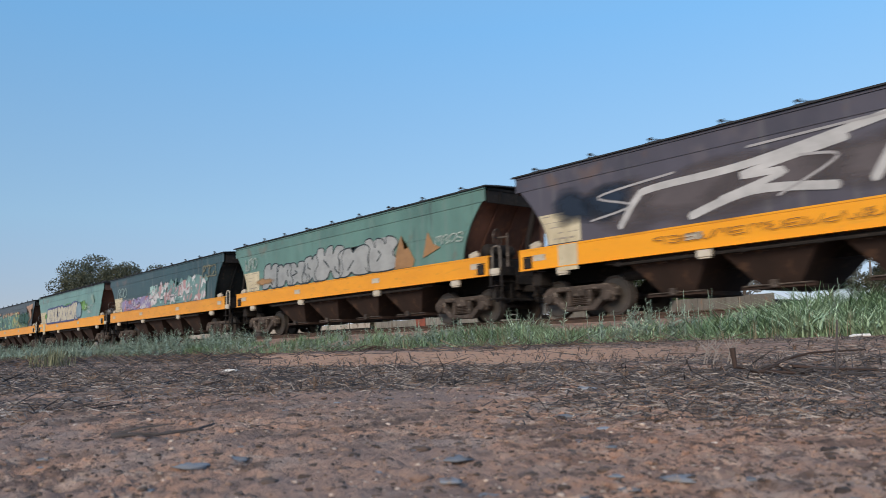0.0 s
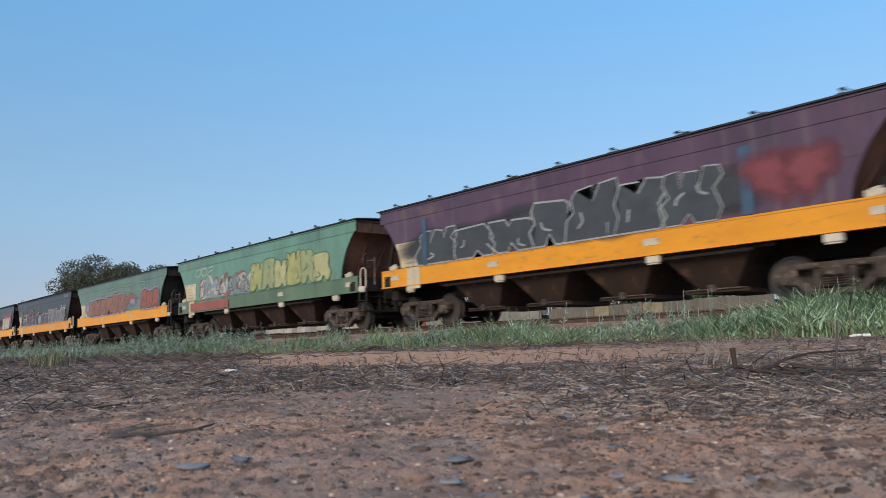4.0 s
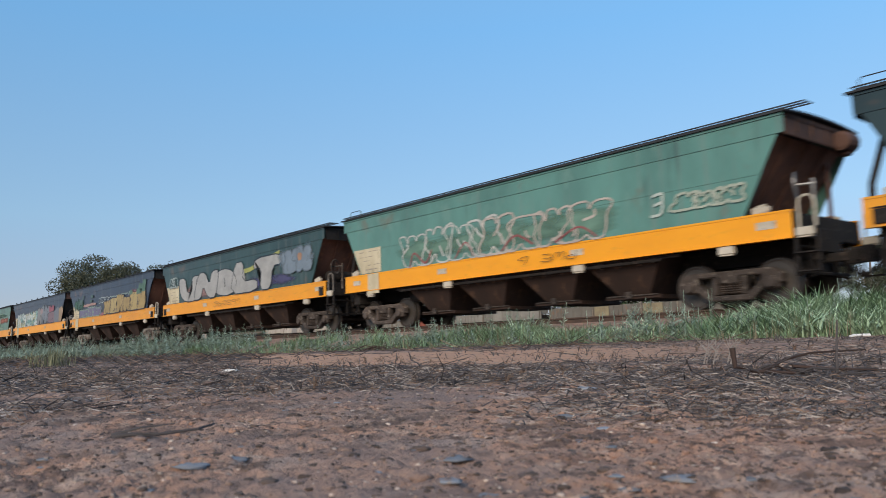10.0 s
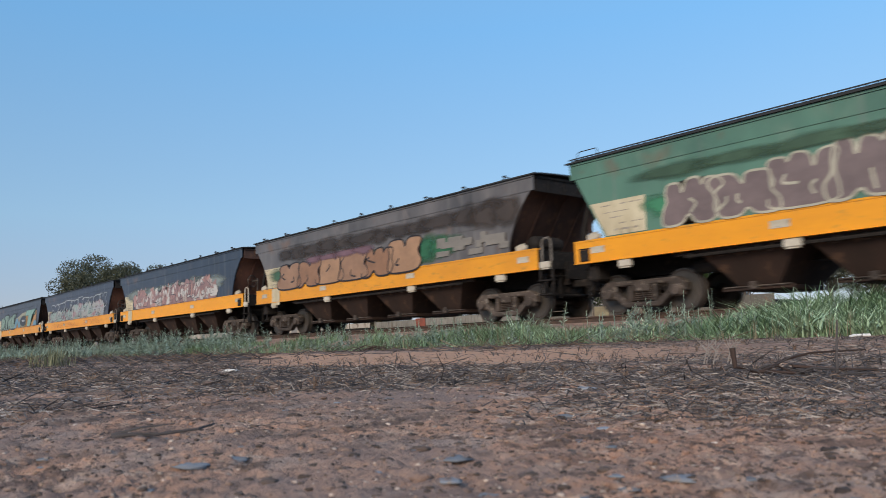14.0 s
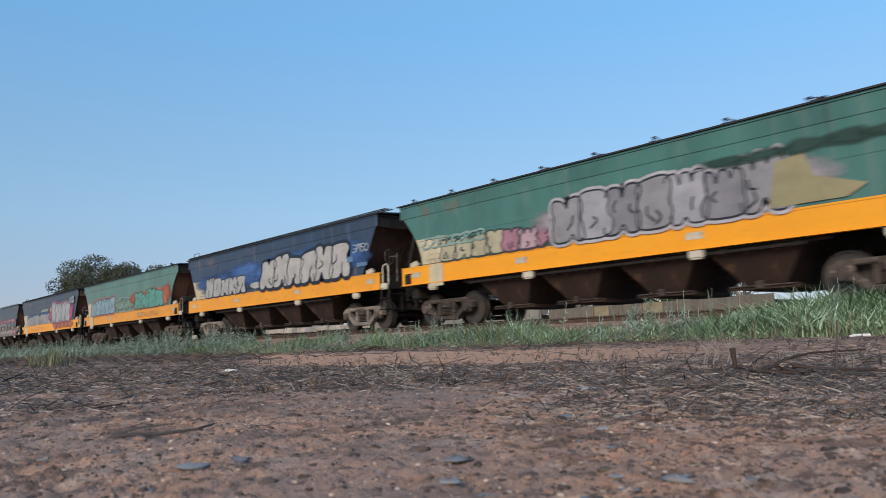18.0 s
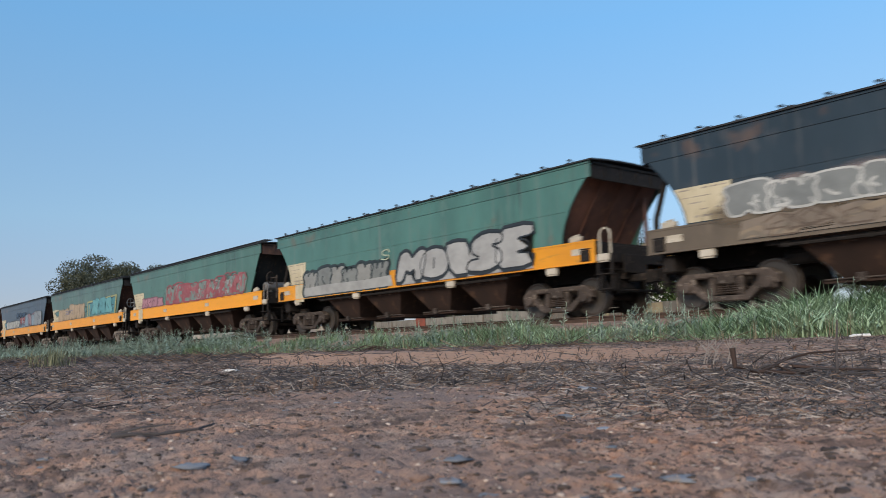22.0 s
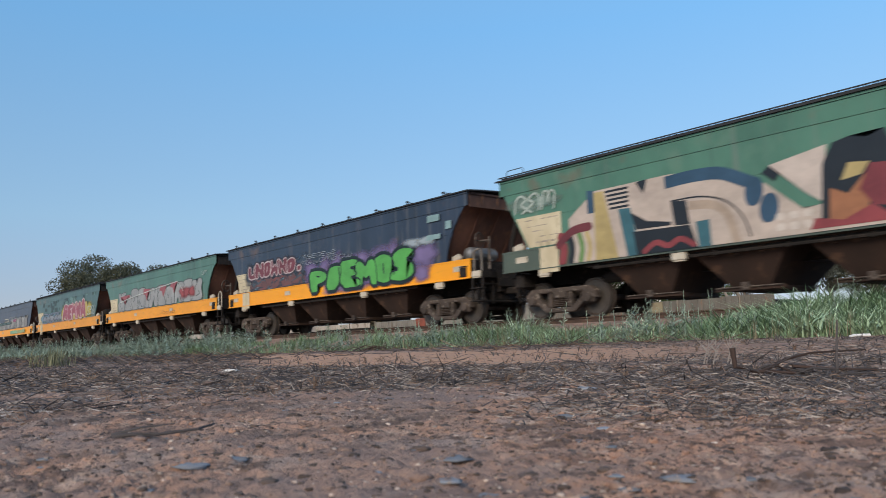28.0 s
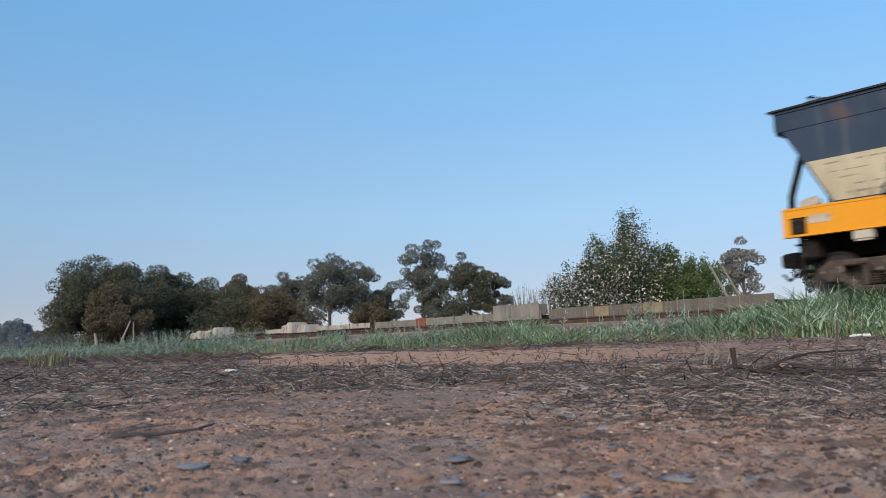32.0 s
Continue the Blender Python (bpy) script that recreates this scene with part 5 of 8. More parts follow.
    add("dark green hopper wagon with cream letters and a red starburst", "25403a",
        ("cloud", 1.8, 8.8, 1.9, 2.7, ("a89c84",), 6), ("wild", 1.8, 5.0, B, 2.6, ("4a4038", "c9bda0", "d8cdb0", "b9a88c", "b0603c"), 4), ("throw", 3.4, 8.8, B, 2.55, (("b9a98c", "cdc2a8"), "3c342c"), 5), ("cloud", 8.8, 11.2, 1.9, 2.7, ("2c3038",), 2), ("cloud", 9.2, 10.8, 1.8, 2.1, ("b0542c",), 3),
        ("poly", 10.8, 14.4, 1.78, 3.05, ("b02c44",), 1, ((0, 0.1), (0.05, 0.6), (0.0, 0.85), (0.2, 0.8), (0.35, 1.0), (0.5, 0.85), (0.62, 1.05), (0.8, 0.98), (1.0, 1.1), (0.9, 0.2), (0.6, 0.0))), ("throw", 11.1, 13.6, B, 2.5, ("d2c8a8", "3c342c"), 3), ("blob", 2.2, 2.7, 2.2, 2.5, ("d8b84a",)), end="dark", roof="walk", tank=False, wheel=False)
    add("dark green hopper wagon whose lower side is covered in silver graffiti", "2f3d36",
        ("cloud", 2.2, 7.6, 1.5, 2.5, ("8f8e86",), 6), ("bubble", 2.5, 7.4, LOW, 2.35, ("a8a6a2", "3c3c3a", "c9c7c0"), 6), ("poly", 7.4, 13.4, LOW, 2.15, ("a9bdb0",), 1, ((0, 0), (0.0, 0.8), (0.1, 1), (0.25, 0.9), (0.4, 1.05), (0.6, 0.92), (0.8, 1.02), (1, 0.9), (1, 0))), ("patch", 7.5, 13.2, 1.4, 2.2, ("c49a88",), 22), ("cloud", 8.0, 13.4, 2.0, 2.35, ("b8604c",), 7), ("wild", 7.6, 13.6, 2.0, 2.35, ("56604c", "b8bf5c", "a8b4a0", "c8b0a0"), 5), ("cloud", 12.6, 13.6, LOW, 1.8, ("c9a02c",), 2), ("cloud", 5, 12.8, 2.6, 3.3, ("4a3a30",), 6), ("lined", 10.8, 14.2, 2.4, 2.75, ("8fa89c",), 5))
    add("dark green hopper wagon with pink and lemon block letters", "2c3a33",
        ("cloud", 2.0, 11.4, 1.8, 2.8, ("1b1d1c",), 8), ("lined", 1.0, 3.4, 1.9, 2.4, ("8c8f60",), 3), ("block", 3.7, 5.2, B, 2.4, ("cf9fa0", "151716"), 1, "M"), ("block", 5.2, 7.6, B, 2.45, (("bdbb4c", "cf9fa0"), "151716"), 2, "WP"), ("poly", 7.4, 9.2, 1.95, 2.55, ("cf9fa0",), 1, ((0, 0.1), (0.1, 0.6), (0.9, 1.0), (1, 0.6), (0.5, 0.4), (0.6, 0))), ("block", 8.6, 10.8, B, 2.6, ("cf9fa0", "151716"), 1, "A"), ("poly", 10.2, 11.8, B, 2.85, ("b9ba44",), 1, ((0, 0), (0.25, 0.55), (0.0, 0.75), (0.5, 1.0), (0.65, 0.45), (0.7, 0.0))), ("poly", 11.2, 13.2, 1.95, 2.7, ("d6b6b4",), 1, ((0.0, 0.3), (0.1, 1.0), (0.5, 0.9), (1, 0.5), (0.6, 0.3), (0.3, 0.1))), ("bubble", 13.0, 14.1, 2.55, 3.0, ("4a5850", "c4c8c2"), 2), ("patch", 13.4, 14.4, 2.1, 2.6, ("54705c",), 4), ("cloud", 3, 11, 2.9, 3.2, ("5a4634",), 6), ("tag", 4.0, 9.0, 1.36, 1.55, ("a8781c",), 9), roof="walk")
    add("green hopper wagon with white outlined letters and red shadow", "55876e",
        ("cloud", 3.4, 10.8, 1.85, 2.5, ("6f9c84",), 6), ("lined", 3.3, 7.4, B, 2.55, ("cfcdc2",), 4), ("lined", 6.8, 10.8, B, 2.5, ("c9b8a8",), 4), ("sweep", 3.4, 10.8, B, 2.3, ("a8504c", 0.05), 1, (((0.02, 0.0), (0.05, 0.7), (0.12, 0.1), (0.16, 0.7)), ((0.3, 0.1), (0.36, 0.8), (0.4, 0.1)), ((0.55, 0.1), (0.62, 0.7), (0.7, 0.2)), ((0.8, 0.1), (0.9, 0.6), (0.97, 0.1)))), ("tag", 12.1, 12.4, 2.0, 2.5, ("c4d0c2",), 1), ("lined", 12.7, 14.2, 2.05, 2.4, ("b4bca4",), 3), ("tag", 8.0, 10.0, 1.36, 1.55, ("6a4a14",), 5), roof="walk")
    add("dark green hopper wagon with large silver letters and a grey cloud", "2b463c",
        ("cloud", 9.4, 12.6, 1.8, 2.3, ("54507c",), 3), ("cloud", 3.4, 6.4, 1.8, 2.5, ("b0847c",), 3), ("poly", 6.4, 11.9, 2.3, 3.16, ("b4b43c",), 1, ((0, 0), (0.35, 0.45), (0.55, 0.5), (1, 1), (1, 0.8), (0.55, 0.3), (0.3, 0.2))), ("word", 2.4, 11.8, B, 2.54, ("b4b0a8", "20262a"), 5, "UNOLT", 0.22), ("tag", 6.0, 8.6, 1.36, 1.55, ("8a6a20",), 6), ("cloud", 12.2, 14.2, 2.2, 3.2, ("8092a0",), 3), ("bubble", 12.3, 14.2, 2.2, 3.15, ("7f8f9c", "66747e"), 2), ("blob", 13.3, 13.6, 2.6, 2.9, ("c08a5a",)), ("lined", 1.0, 1.9, 2.5, 2.95, ("a9b5ac",), 2), roof="walk")
    add("navy hopper wagon with purple and tan graffiti letters", "27323f",
        ("cloud", 1.2, 2.8, 2.2, 2.9, ("46705c",), 3), ("bubble", 2.3, 6.6, B, 2.15, ("72648c", "8fae8c"), 5), ("poly", 3.0, 5.6, 2.35, 2.56, ("bd8a78",), 1, ((0, 0.2), (0.05, 0.9), (0.2, 0.7), (0.3, 1), (0.5, 0.8), (0.65, 1.05), (1, 0.8), (0.95, 0.2), (0.6, 0.3), (0.3, 0.1))), ("poly", 6.4, 7.8, B, 2.3, ("b45c58",), 1, ((0, 0), (0.4, 0.3), (0.7, 1), (1, 0.9), (0.6, 0.1), (0.3, -0.1))),
        ("block", 6.2, 8.4, 2.45, 2.75, ("27323f", "b4bcb8"), 4), ("lined", 8.4, 12.6, 2.35, 2.75, ("93a596",), 4), ("cloud", 11.6, 13.2, 2.2, 2.8, ("b8565c",), 2), ("block", 7.2, 13.9, B, 2.4, (("b8963e", "c4a650", "b8963e"), "1c2028"), 6, "", 0.1), ("patch", 11.4, 14.2, 2.6, 3.2, ("527a5c",), 12), ("patch", 2, 9, 2.6, 3.0, ("45685c",), 4))
    add("navy hopper wagon with mint and grey letters and rounded shape", "26323e",
        ("cloud", 1.6, 8.4, 1.8, 2.7, ("5c8078",), 7), ("wild", 1.6, 8.2, B, 2.6, ("26383c", "86b8ac", "a8bcb4", "c8c478", "6fa89c", "cfd4cc"), 7), ("throw", 7.9, 10.4, B, 2.7, (("8f8a84", "7f858a"), "2a2c30"), 2), ("blob", 8.7, 9.4, 2.5, 2.85, ("b08a84",)), ("throw", 10.0, 11.2, B, 2.75, ("7c8288", "2a2c30"), 1), ("poly", 11.0, 12.5, 2.25, 2.95, ("a8404c",), 1, ((0.45, 0), (0.05, 0.5), (0.05, 0.9), (0.3, 1), (0.5, 0.75), (0.7, 1), (0.98, 0.9), (0.95, 0.5))), ("throw", 11.0, 12.6, B, 2.3, ("8a6468", "2a2c30"), 1), ("poly", 12.4, 14.4, B, 2.75, ("74777c",), 1, ((0.1, 0), (0.25, 0.55), (0.0, 0.7), (0.5, 1), (0.95, 0.85), (0.7, 0.6), (0.8, 0))), ("poly", 13.6, 14.8, B, 2.75, ("b08a58",), 1, ((0.1, 0), (0.3, 0.6), (0.2, 0.9), (0.8, 1), (1, 0.7), (0.6, 0))), end="dark")
    add("green hopper wagon with mauve bubble letters and an orange daub", "557d5c",
        ("cloud", 2.2, 3.6, 2.0, 2.5, ("3f9a6a",), 2), ("cloud", 5.6, 11.0, 1.9, 2.6, ("3fa070",), 5), ("bubble", 2.6, 8.4, B, 2.45, ("86706c", "c9c0a4"), 5, "", 0.1), ("poly", 8.2, 9.8, 1.85, 2.15, ("86706c",), 1, ((0, 0), (0.1, 0.8), (1, 1), (0.8, 0.5), (0.5, 0))), ("lined", 9.9, 12.2, 1.9, 2.3, ("a8bc9c",), 3), ("cloud", 11.4, 14.2, 2.3, 2.75, ("b0603c",), 5), ("cloud", 2, 13, 2.75, 3.1, ("48684c",), 7), roof="walk")
    add("rusty grey-brown hopper wagon with orange-brown letters over green", "75665a",
        ("cloud", 1.6, 10.8, 1.8, 2.5, ("4a7a58",), 7), ("cloud", 10.2, 12.0, 1.8, 2.6, ("2f7a50",), 2), ("throw", 2.0, 10.4, 1.62, 2.30, (("b08058", "a87448", "bc8a5c"), "2c1e18"), 6, "", 0.15), ("cloud", 4, 8, 2.4, 2.7, ("8a6470",), 4), ("patch", 11.4, 14.2, 1.9, 2.3, ("93897c",), 14), ("cloud", 2, 14, 2.6, 3.2, ("4c4038",), 12), ("cloud", 13, 14.5, 2.4, 3.2, ("54463c",), 2), wear=0.5)
    add("dark navy hopper wagon with salmon and white letters", "2c3440",
        ("cloud", 1.8, 13.0, 2.1, 2.8, ("8f9c98",), 9), ("wild", 2.4, 12.6, B, 2.6, ("33343c", "c9b0a2", "c48a7c", "d8d0c6", "a87a74"), 8))
    add("dark hopper wagon with grey, red and yellow wildstyle graffiti", "2a3040",
        ("cloud", 1.6, 13.4, 1.8, 2.5, ("6c7480",), 8), ("lined", 2.0, 8.0, 2.1, 3.0, ("b4b8bc",), 4), ("wild", 1.4, 7.0, B, 2.3, ("38404c", "8a9298", "a85a5c", "b8b4ac", "9ab4a8"), 6), ("wild", 7.0, 13.4, B, 2.5, ("4a4e58", "a0a6ac", "c08a8c", "9ab8a8", "b8b4ac"), 7), ("lined", 8.0, 13.8, 2.2, 3.1, ("b4b8bc",), 5), ("tag", 2.0, 13, 1.34, 1.58, ("c0502c",), 12))
    add("navy hopper wagon with pale green, blue and orange letters", "262e3a",
        ("poly", 6.9, 13.9, 1.76, 2.8, ("c88a2c",), 1, ((0, 0), (0.03, 0.72), (0.3, 0.86), (0.55, 0.8), (0.8, 1), (1, 1.05), (0.97, 0))), ("poly", 7.0, 13.0, 2.3, 2.9, ("b0a884",), 1, ((0, 0.3), (0.2, 0.5), (0.4, 0.9), (0.7, 1), (1, 1.0), (0.95, 0.5), (0.5, 0.4), (0.2, 0.1))), ("word", 2.0, 7.0, B, 2.5, ("86a890", "10161a", "10161a"), 4, "RTKE", 0.1), ("lined", 2.1, 7.1, B, 2.62, ("7f9c94",), 4),
        ("block", 7.1, 9.1, 1.76, 2.4, ("5a9cb8", "b98a3c"), 1, "N"), ("block", 10.6, 13.2, 1.76, 2.75, ("86b8a4", "3c4a40"), 1, "T"), ("poly", 12.9, 14.0, 1.78, 2.2, ("5a9cb8",), 1, ((0, 0), (0.4, 1), (1, 0.6), (1, 0))), ("blob", 8.9, 10.7, 1.78, 2.62, ("20242a", "9a9a60")), ("block", 9.4, 10.3, 2.15, 2.32, ("c4c8c8", None), 3, "TSC"), roof="walk")
    add("green hopper wagon with silver wildstyle and small yellow letters", "3f735d",
        ("throw", 1.9, 4.4, B, 2.2, ("c4b890", "3a463c"), 4), ("throw", 4.4, 6.2, B, 2.2, (("b8788a", "c9a0a8"), "4a3a40"), 3), ("cloud", 6.0, 12.4, 1.9, 2.7, ("b4aab0",), 6), ("throw", 6.2, 11.9, B, 2.55, (("9c989a", "aeaab0", "8f8a90"), "2c2a2e", "c4bcc0"), 7), ("poly", 11.6, 13.4, 1.8, 2.75, ("a89a68",), 1, ((0, 0), (0.1, 0.9), (0.4, 1), (0.5, 0.5), (1, 0.2), (0.8, 0))), ("lined", 1.2, 3.6, 2.2, 2.5, ("8fb0a4",), 4), ("cloud", 10.4, 14.4, 2.7, 3.0, ("2c4c40",), 5))
    add("dark blue hopper wagon with cream bubble letters on bright blue", "28384c",
        ("cloud", 1.4, 13.8, 1.9, 2.8, ("2f5a9c",), 9), ("cloud", 5, 13.8, 2.0, 3.0, ("3a70b8",), 4), ("throw", 2.0, 5.8, B, 2.35, ("b9b4ac", "16181e"), 5), ("poly", 5.8, 7.4, 1.8, 2.1, ("16181e",), 1, ((0, 0.3), (0.5, 1), (1, 0.7), (0.6, 0.5), (0.9, 0))), ("blob", 6.3, 7.2, 1.85, 2.1, ("b9b4ac",)), ("throw", 7.3, 13.4, B, 2.6, ("c0bab0", "16181e", "1c2230"), 6, "", 0.05), ("tag", 13.7, 14.6, 2.5, 2.75, ("b9c4d0",), 4), ("patch", 13.4, 14.3, 2.0, 2.5, ("5a86b0",), 2), roof="walk")
    add("green hopper wagon with blue letters in an orange border", "517a5e",
        ("throw", 1.6, 5.8, B, 2.35, ("86a9b4", "3c4c54", "c4602c"), 5, "", 0.1), ("cloud", 6.0, 9.0, 1.8, 2.4, ("86a48c",), 4), ("lined", 6.0, 9.0, B, 2.35, ("93ac96",), 4), ("cloud", 8.8, 14.0, 1.9, 2.75, ("c45c28",), 6), ("poly", 9.0, 13.9, B, 2.7, ("c45c28",), 1, ((0, 0), (0.06, 0.6), (0.2, 0.9), (0.35, 0.8), (0.5, 1), (0.65, 0.85), (0.8, 1.02), (0.92, 0.5), (1, 0.1), (0.7, 0))), ("throw", 9.3, 13.2, B, 2.4, ("4fa890", "24483c"), 4), ("tag", 9.6, 12.6, 1.34, 1.55, ("8a5c14",), 7))
    add("dark navy hopper wagon with silver letters in a pink border", "2b333b",
        ("cloud", 2.0, 8.2, 2.0, 2.6, ("3f70a4",), 7), ("poly", 1.8, 8.6, B, 2.5, ("a8a49a",), 1, ((0, 0), (0.05, 0.5), (0.15, 0.75), (0.25, 0.6), (0.4, 0.95), (0.5, 0.75), (0.65, 0.9), (0.8, 0.7), (0.95, 0.4), (1, 0))), ("wild", 1.8, 8.4, B, 2.3, ("5d6468", "a9a69c", "c4beb2", "8f9a98", "b0a09c"), 6), ("cloud", 8.0, 8.9, 1.9, 2.4, ("6fb0a0",), 2), ("cloud", 8.4, 13.9, 1.6, 2.95, ("c44c84",), 8), ("throw", 8.9, 13.2, 1.70, 2.7, ("b8b6b4", "3c2c34", "c84c88"), 5), ("block", 6.0, 7.9, 2.58, 2.74, ("b4b8b0", None), 7, "FREIGHT", 0.3), ("blob", 8.3, 8.8, 2.5, 2.8, ("c4a060",)), ("bubble", 13.2, 14.2, 2.8, 3.3, ("9ca2a6", "4c5258"), 2), ("cloud", 9.5, 13.9, LOW, 1.7, ("c8704c",), 5), ("tag", 3.0, 7.0, 1.34, 1.55, ("b0702c",), 4), roof="walk")
    add("sooty hopper wagon with white and pink outlined letters", "2d373a",
        ("cloud", 1.8, 13.6, 1.5, 2.1, ("7c6a52",), 10), ("wild", 2.2, 13.4, 1.28, 1.72, ("76604a", "8a7a64", "a08a6c", "93806a"), 7), ("cloud", 2.0, 7.6, 1.9, 2.4, ("9a8a88",), 6), ("bubble", 2.0, 7.0, B, 2.2, ("8f918c", "d0cdc4"), 6), ("lined", 6.8, 10.4, 1.5, 2.4, ("d6d1c8",), 4), ("lined", 10.0, 14.2, 1.5, 2.6, ("cfc9c0",), 4), ("cloud", 6.0, 14.0, 2.2, 2.6, ("b07a80",), 6), ("cloud", 13.2, 14.4, LOW, 1.7, ("c48a90",), 2), sill="7d6a50", roof="many")
    add("green hopper wagon with two silver throw-ups painted over its sill", "477862",
        ("throw", 2.0, 7.0, LOW, 2.15, (("a09e94", "8a8c84"), "2c3430", "353d3a"), 6), ("poly", 2.0, 7.3, LOW, 1.6, ("b4b2aa",), 1, ((0, 0), (0, 0.9), (0.3, 1), (0.7, 0.9), (0.98, 1), (1, 0))), ("poly", 7.7, 13.2, LOW - 0.02, 1.70, ("b8b6b0",), 1, ((0, 0), (0, 0.9), (0.3, 1), (0.7, 0.9), (0.98, 1), (1, 0))), ("word", 7.7, 13.1, LOW + 0.06, 2.32, ("b8b6b0", "2a2c2e", "33383a"), 5, "MOISE", 0.12), ("tag", 6.7, 7.2, 2.1, 2.4, ("c9cfa8",), 1), roof="many")
    add("green hopper wagon with red and silver wildstyle graffiti", "47735a",
        ("throw", 1.9, 4.7, B, 2.1, ("c47c86", "8a4450"), 4), ("cloud", 5.2, 13.4, 1.9, 2.5, ("8c9c90",), 8), ("wild", 5.2, 13.6, B, 2.45, ("b0484a", "a9aca4", "b8605e", "b0484a", "7c9486"), 8), ("lined", 5.4, 13.6, B, 2.5, ("b0383c",), 9), end="dark", roof="walk")
    add("olive green hopper wagon with tan letters and a boxed teal piece", "4c7058",
        ("cloud", 1.6, 8.4, 2.0, 2.5, ("5f8f8c",), 6), ("throw", 2.2, 5.0, B, 2.3, ("c2a070", "a98858"), 3), ("throw", 4.8, 8.0, B, 2.4, ("c2a070", "a98858"), 3), ("tag", 3.6, 5.6, 2.1, 2.35, ("3c5c9c",), 2), ("poly", 8.7, 14.2, 1.76, 2.78, ("bdb458",), 1, ((0, 0), (0, 0.9), (1, 1), (0.96, 0))), ("poly", 8.85, 14.0, 1.78, 2.68, ("3c9498",), 1, ((0, 0), (0, 0.9), (1, 1), (0.96, 0))), ("sweep", 8.9, 13.8, 1.8, 2.6, ("1e3448", 0.05), 1, (((0.0, 0.92), (0.5, 1.0), (1.0, 1.08)), ((0.08, 0.1), (0.14, 0.5)), ((0.3, 0.2), (0.36, 0.9)), ((0.52, 0.1), (0.5, 0.8)), ((0.85, 0.2), (0.98, 0.3)), ((0.84, 0.5), (0.97, 0.55)))),
        ("sweep", 8.9, 13.8, 1.8, 2.6, ("c4b468", 0.11), 1, (((0.06, 0.02), (0.05, 0.8)), ((0.24, 0.1), (0.28, 0.7), (0.34, 0.3)), ((0.6, 0.1), (0.66, 0.6)))), ("block", 9.8, 13.4, 1.84, 2.5, (("58b0b0", "4aa4a8"), "2c7478"), 3), roof="walk", wear=0.4)
    add("dark teal hopper wagon with cream letters and blue and pink piece", "2b424c",
        ("cloud", 1.8, 2.7, 1.85, 2.4, ("6fa0ac",), 2), ("throw", 2.6, 7.0, B, 2.2, ("bdb9aa", "30363a"), 6), ("cloud", 7.4, 10.0, 1.9, 2.6, ("a85c5c",), 3), ("lined", 7.2, 10.6, B, 2.5, ("8fa8b4",), 4), ("throw", 9.0, 11.8, B, 2.45, (("7f9cac", "9c7478", "8aa4b0"), "28343c"), 3), ("sweep", 7.6, 13.6, 2.1, 2.8, ("b8504c", 0.05), 1, (((0.0, 0.0), (0.1, 0.4), (0.2, 0.3)), ((0.3, 0.5), (0.45, 0.8), (0.5, 0.4)), ((0.6, 0.7), (0.8, 0.95), (0.98, 0.7)))), ("throw", 11.8, 13.9, B, 2.5, ("8f9494", "30393c"), 2), ("cloud", 6, 9, 2.5, 2.9, ("33506a",), 3), roof="walk")
    add("grey-blue hopper wagon with pale blue faded letters", "525a62",
        ("cloud", 2.0, 12.6, 1.9, 2.8, ("62707a",), 8), ("lined", 2.4, 8.0, B, 2.6, ("a4b4bc",), 6), ("bubble", 2.6, 8.4, B, 2.5, ("7c8c98", "aab8be"), 6), ("lined", 8.0, 13.2, B, 2.6, ("9cacb0",), 6), ("cloud", 4, 13, 2.9, 3.3, ("40383a",), 6), wear=0.45, roof="walk")
    add("green and teal hopper wagon with silver and dark letters", "31483f",
        ("cloud", 2.4, 12.0, 1.9, 2.5, ("7c9488",), 7), ("throw", 2.4, 7.2, B, 2.5, ("a9a69c", "3a4a44"), 5), ("wild", 7.0, 12.0, B, 2.6, ("3a4a44", "a9a69c", "8fb09a", "b4b0a6", "6fa05c"), 5), ("lined", 1.4, 4.0, 2.7, 3.1, ("c4c4bc",), 3), end="dark", roof="walk")
    add("green hopper wagon with a cream, blue and red block mural", "4a7a58",
        ("mural", 1.6, 13, 1.24, 2.9, ("cdb8a6",), 1), ("cloud", 13.0, 14.3, 1.4, 2.4, ("8a3f3c",), 2), ("tag", 12.9, 14.2, 1.35, 2.5, ("c9b8b4",), 3), ("tag", 13.4, 14.4, 1.3, 1.7, ("a8504c",), 3), ("cloud", 0.5, 1.9, 2.65, 3.1, ("7f9a8c",), 2), ("tag", 0.5, 1.9, 2.65, 3.1, ("b9c6b8",), 3), roof="walk", sill="5c6a58")
    add("navy hopper wagon with red bubble letters and bright green lettering", "2b3644",
        ("cloud", 1.6, 6.4, 1.9, 2.9, ("46586c",), 6), ("word", 1.9, 6.2, 2.22, 2.78, ("84303a", "ccb4b0", "3a2c34"), 7, "UNOWNO:", 0.12), ("wild", 2.2, 6.4, B, 2.1, ("26323c", "6f8f9a", "8a4038", "4a5a64", "7c4840"), 6), ("cloud", 6.4, 13.6, 1.5, 2.6, ("8470a8",), 9), ("cloud", 7.8, 13.4, LOW, 1.8, ("8470a8",), 7), ("word", 6.8, 12.6, 1.36, 2.2, ("54bf44", "14201c", "1c2c28"), 6, "PIEMOS", 0.30), ("tag", 6.2, 8.4, 2.6, 2.75, ("a4acb4",), 7), ("tag", 6.0, 9.4, 2.4, 2.55, ("8c94a0",), 8), ("cloud", 12.4, 13.6, 2.3, 2.6, ("a4b4bc",), 2), ("patch", 13.6, 14.4, 2.5, 3.1, ("8ab0b0",), 3))
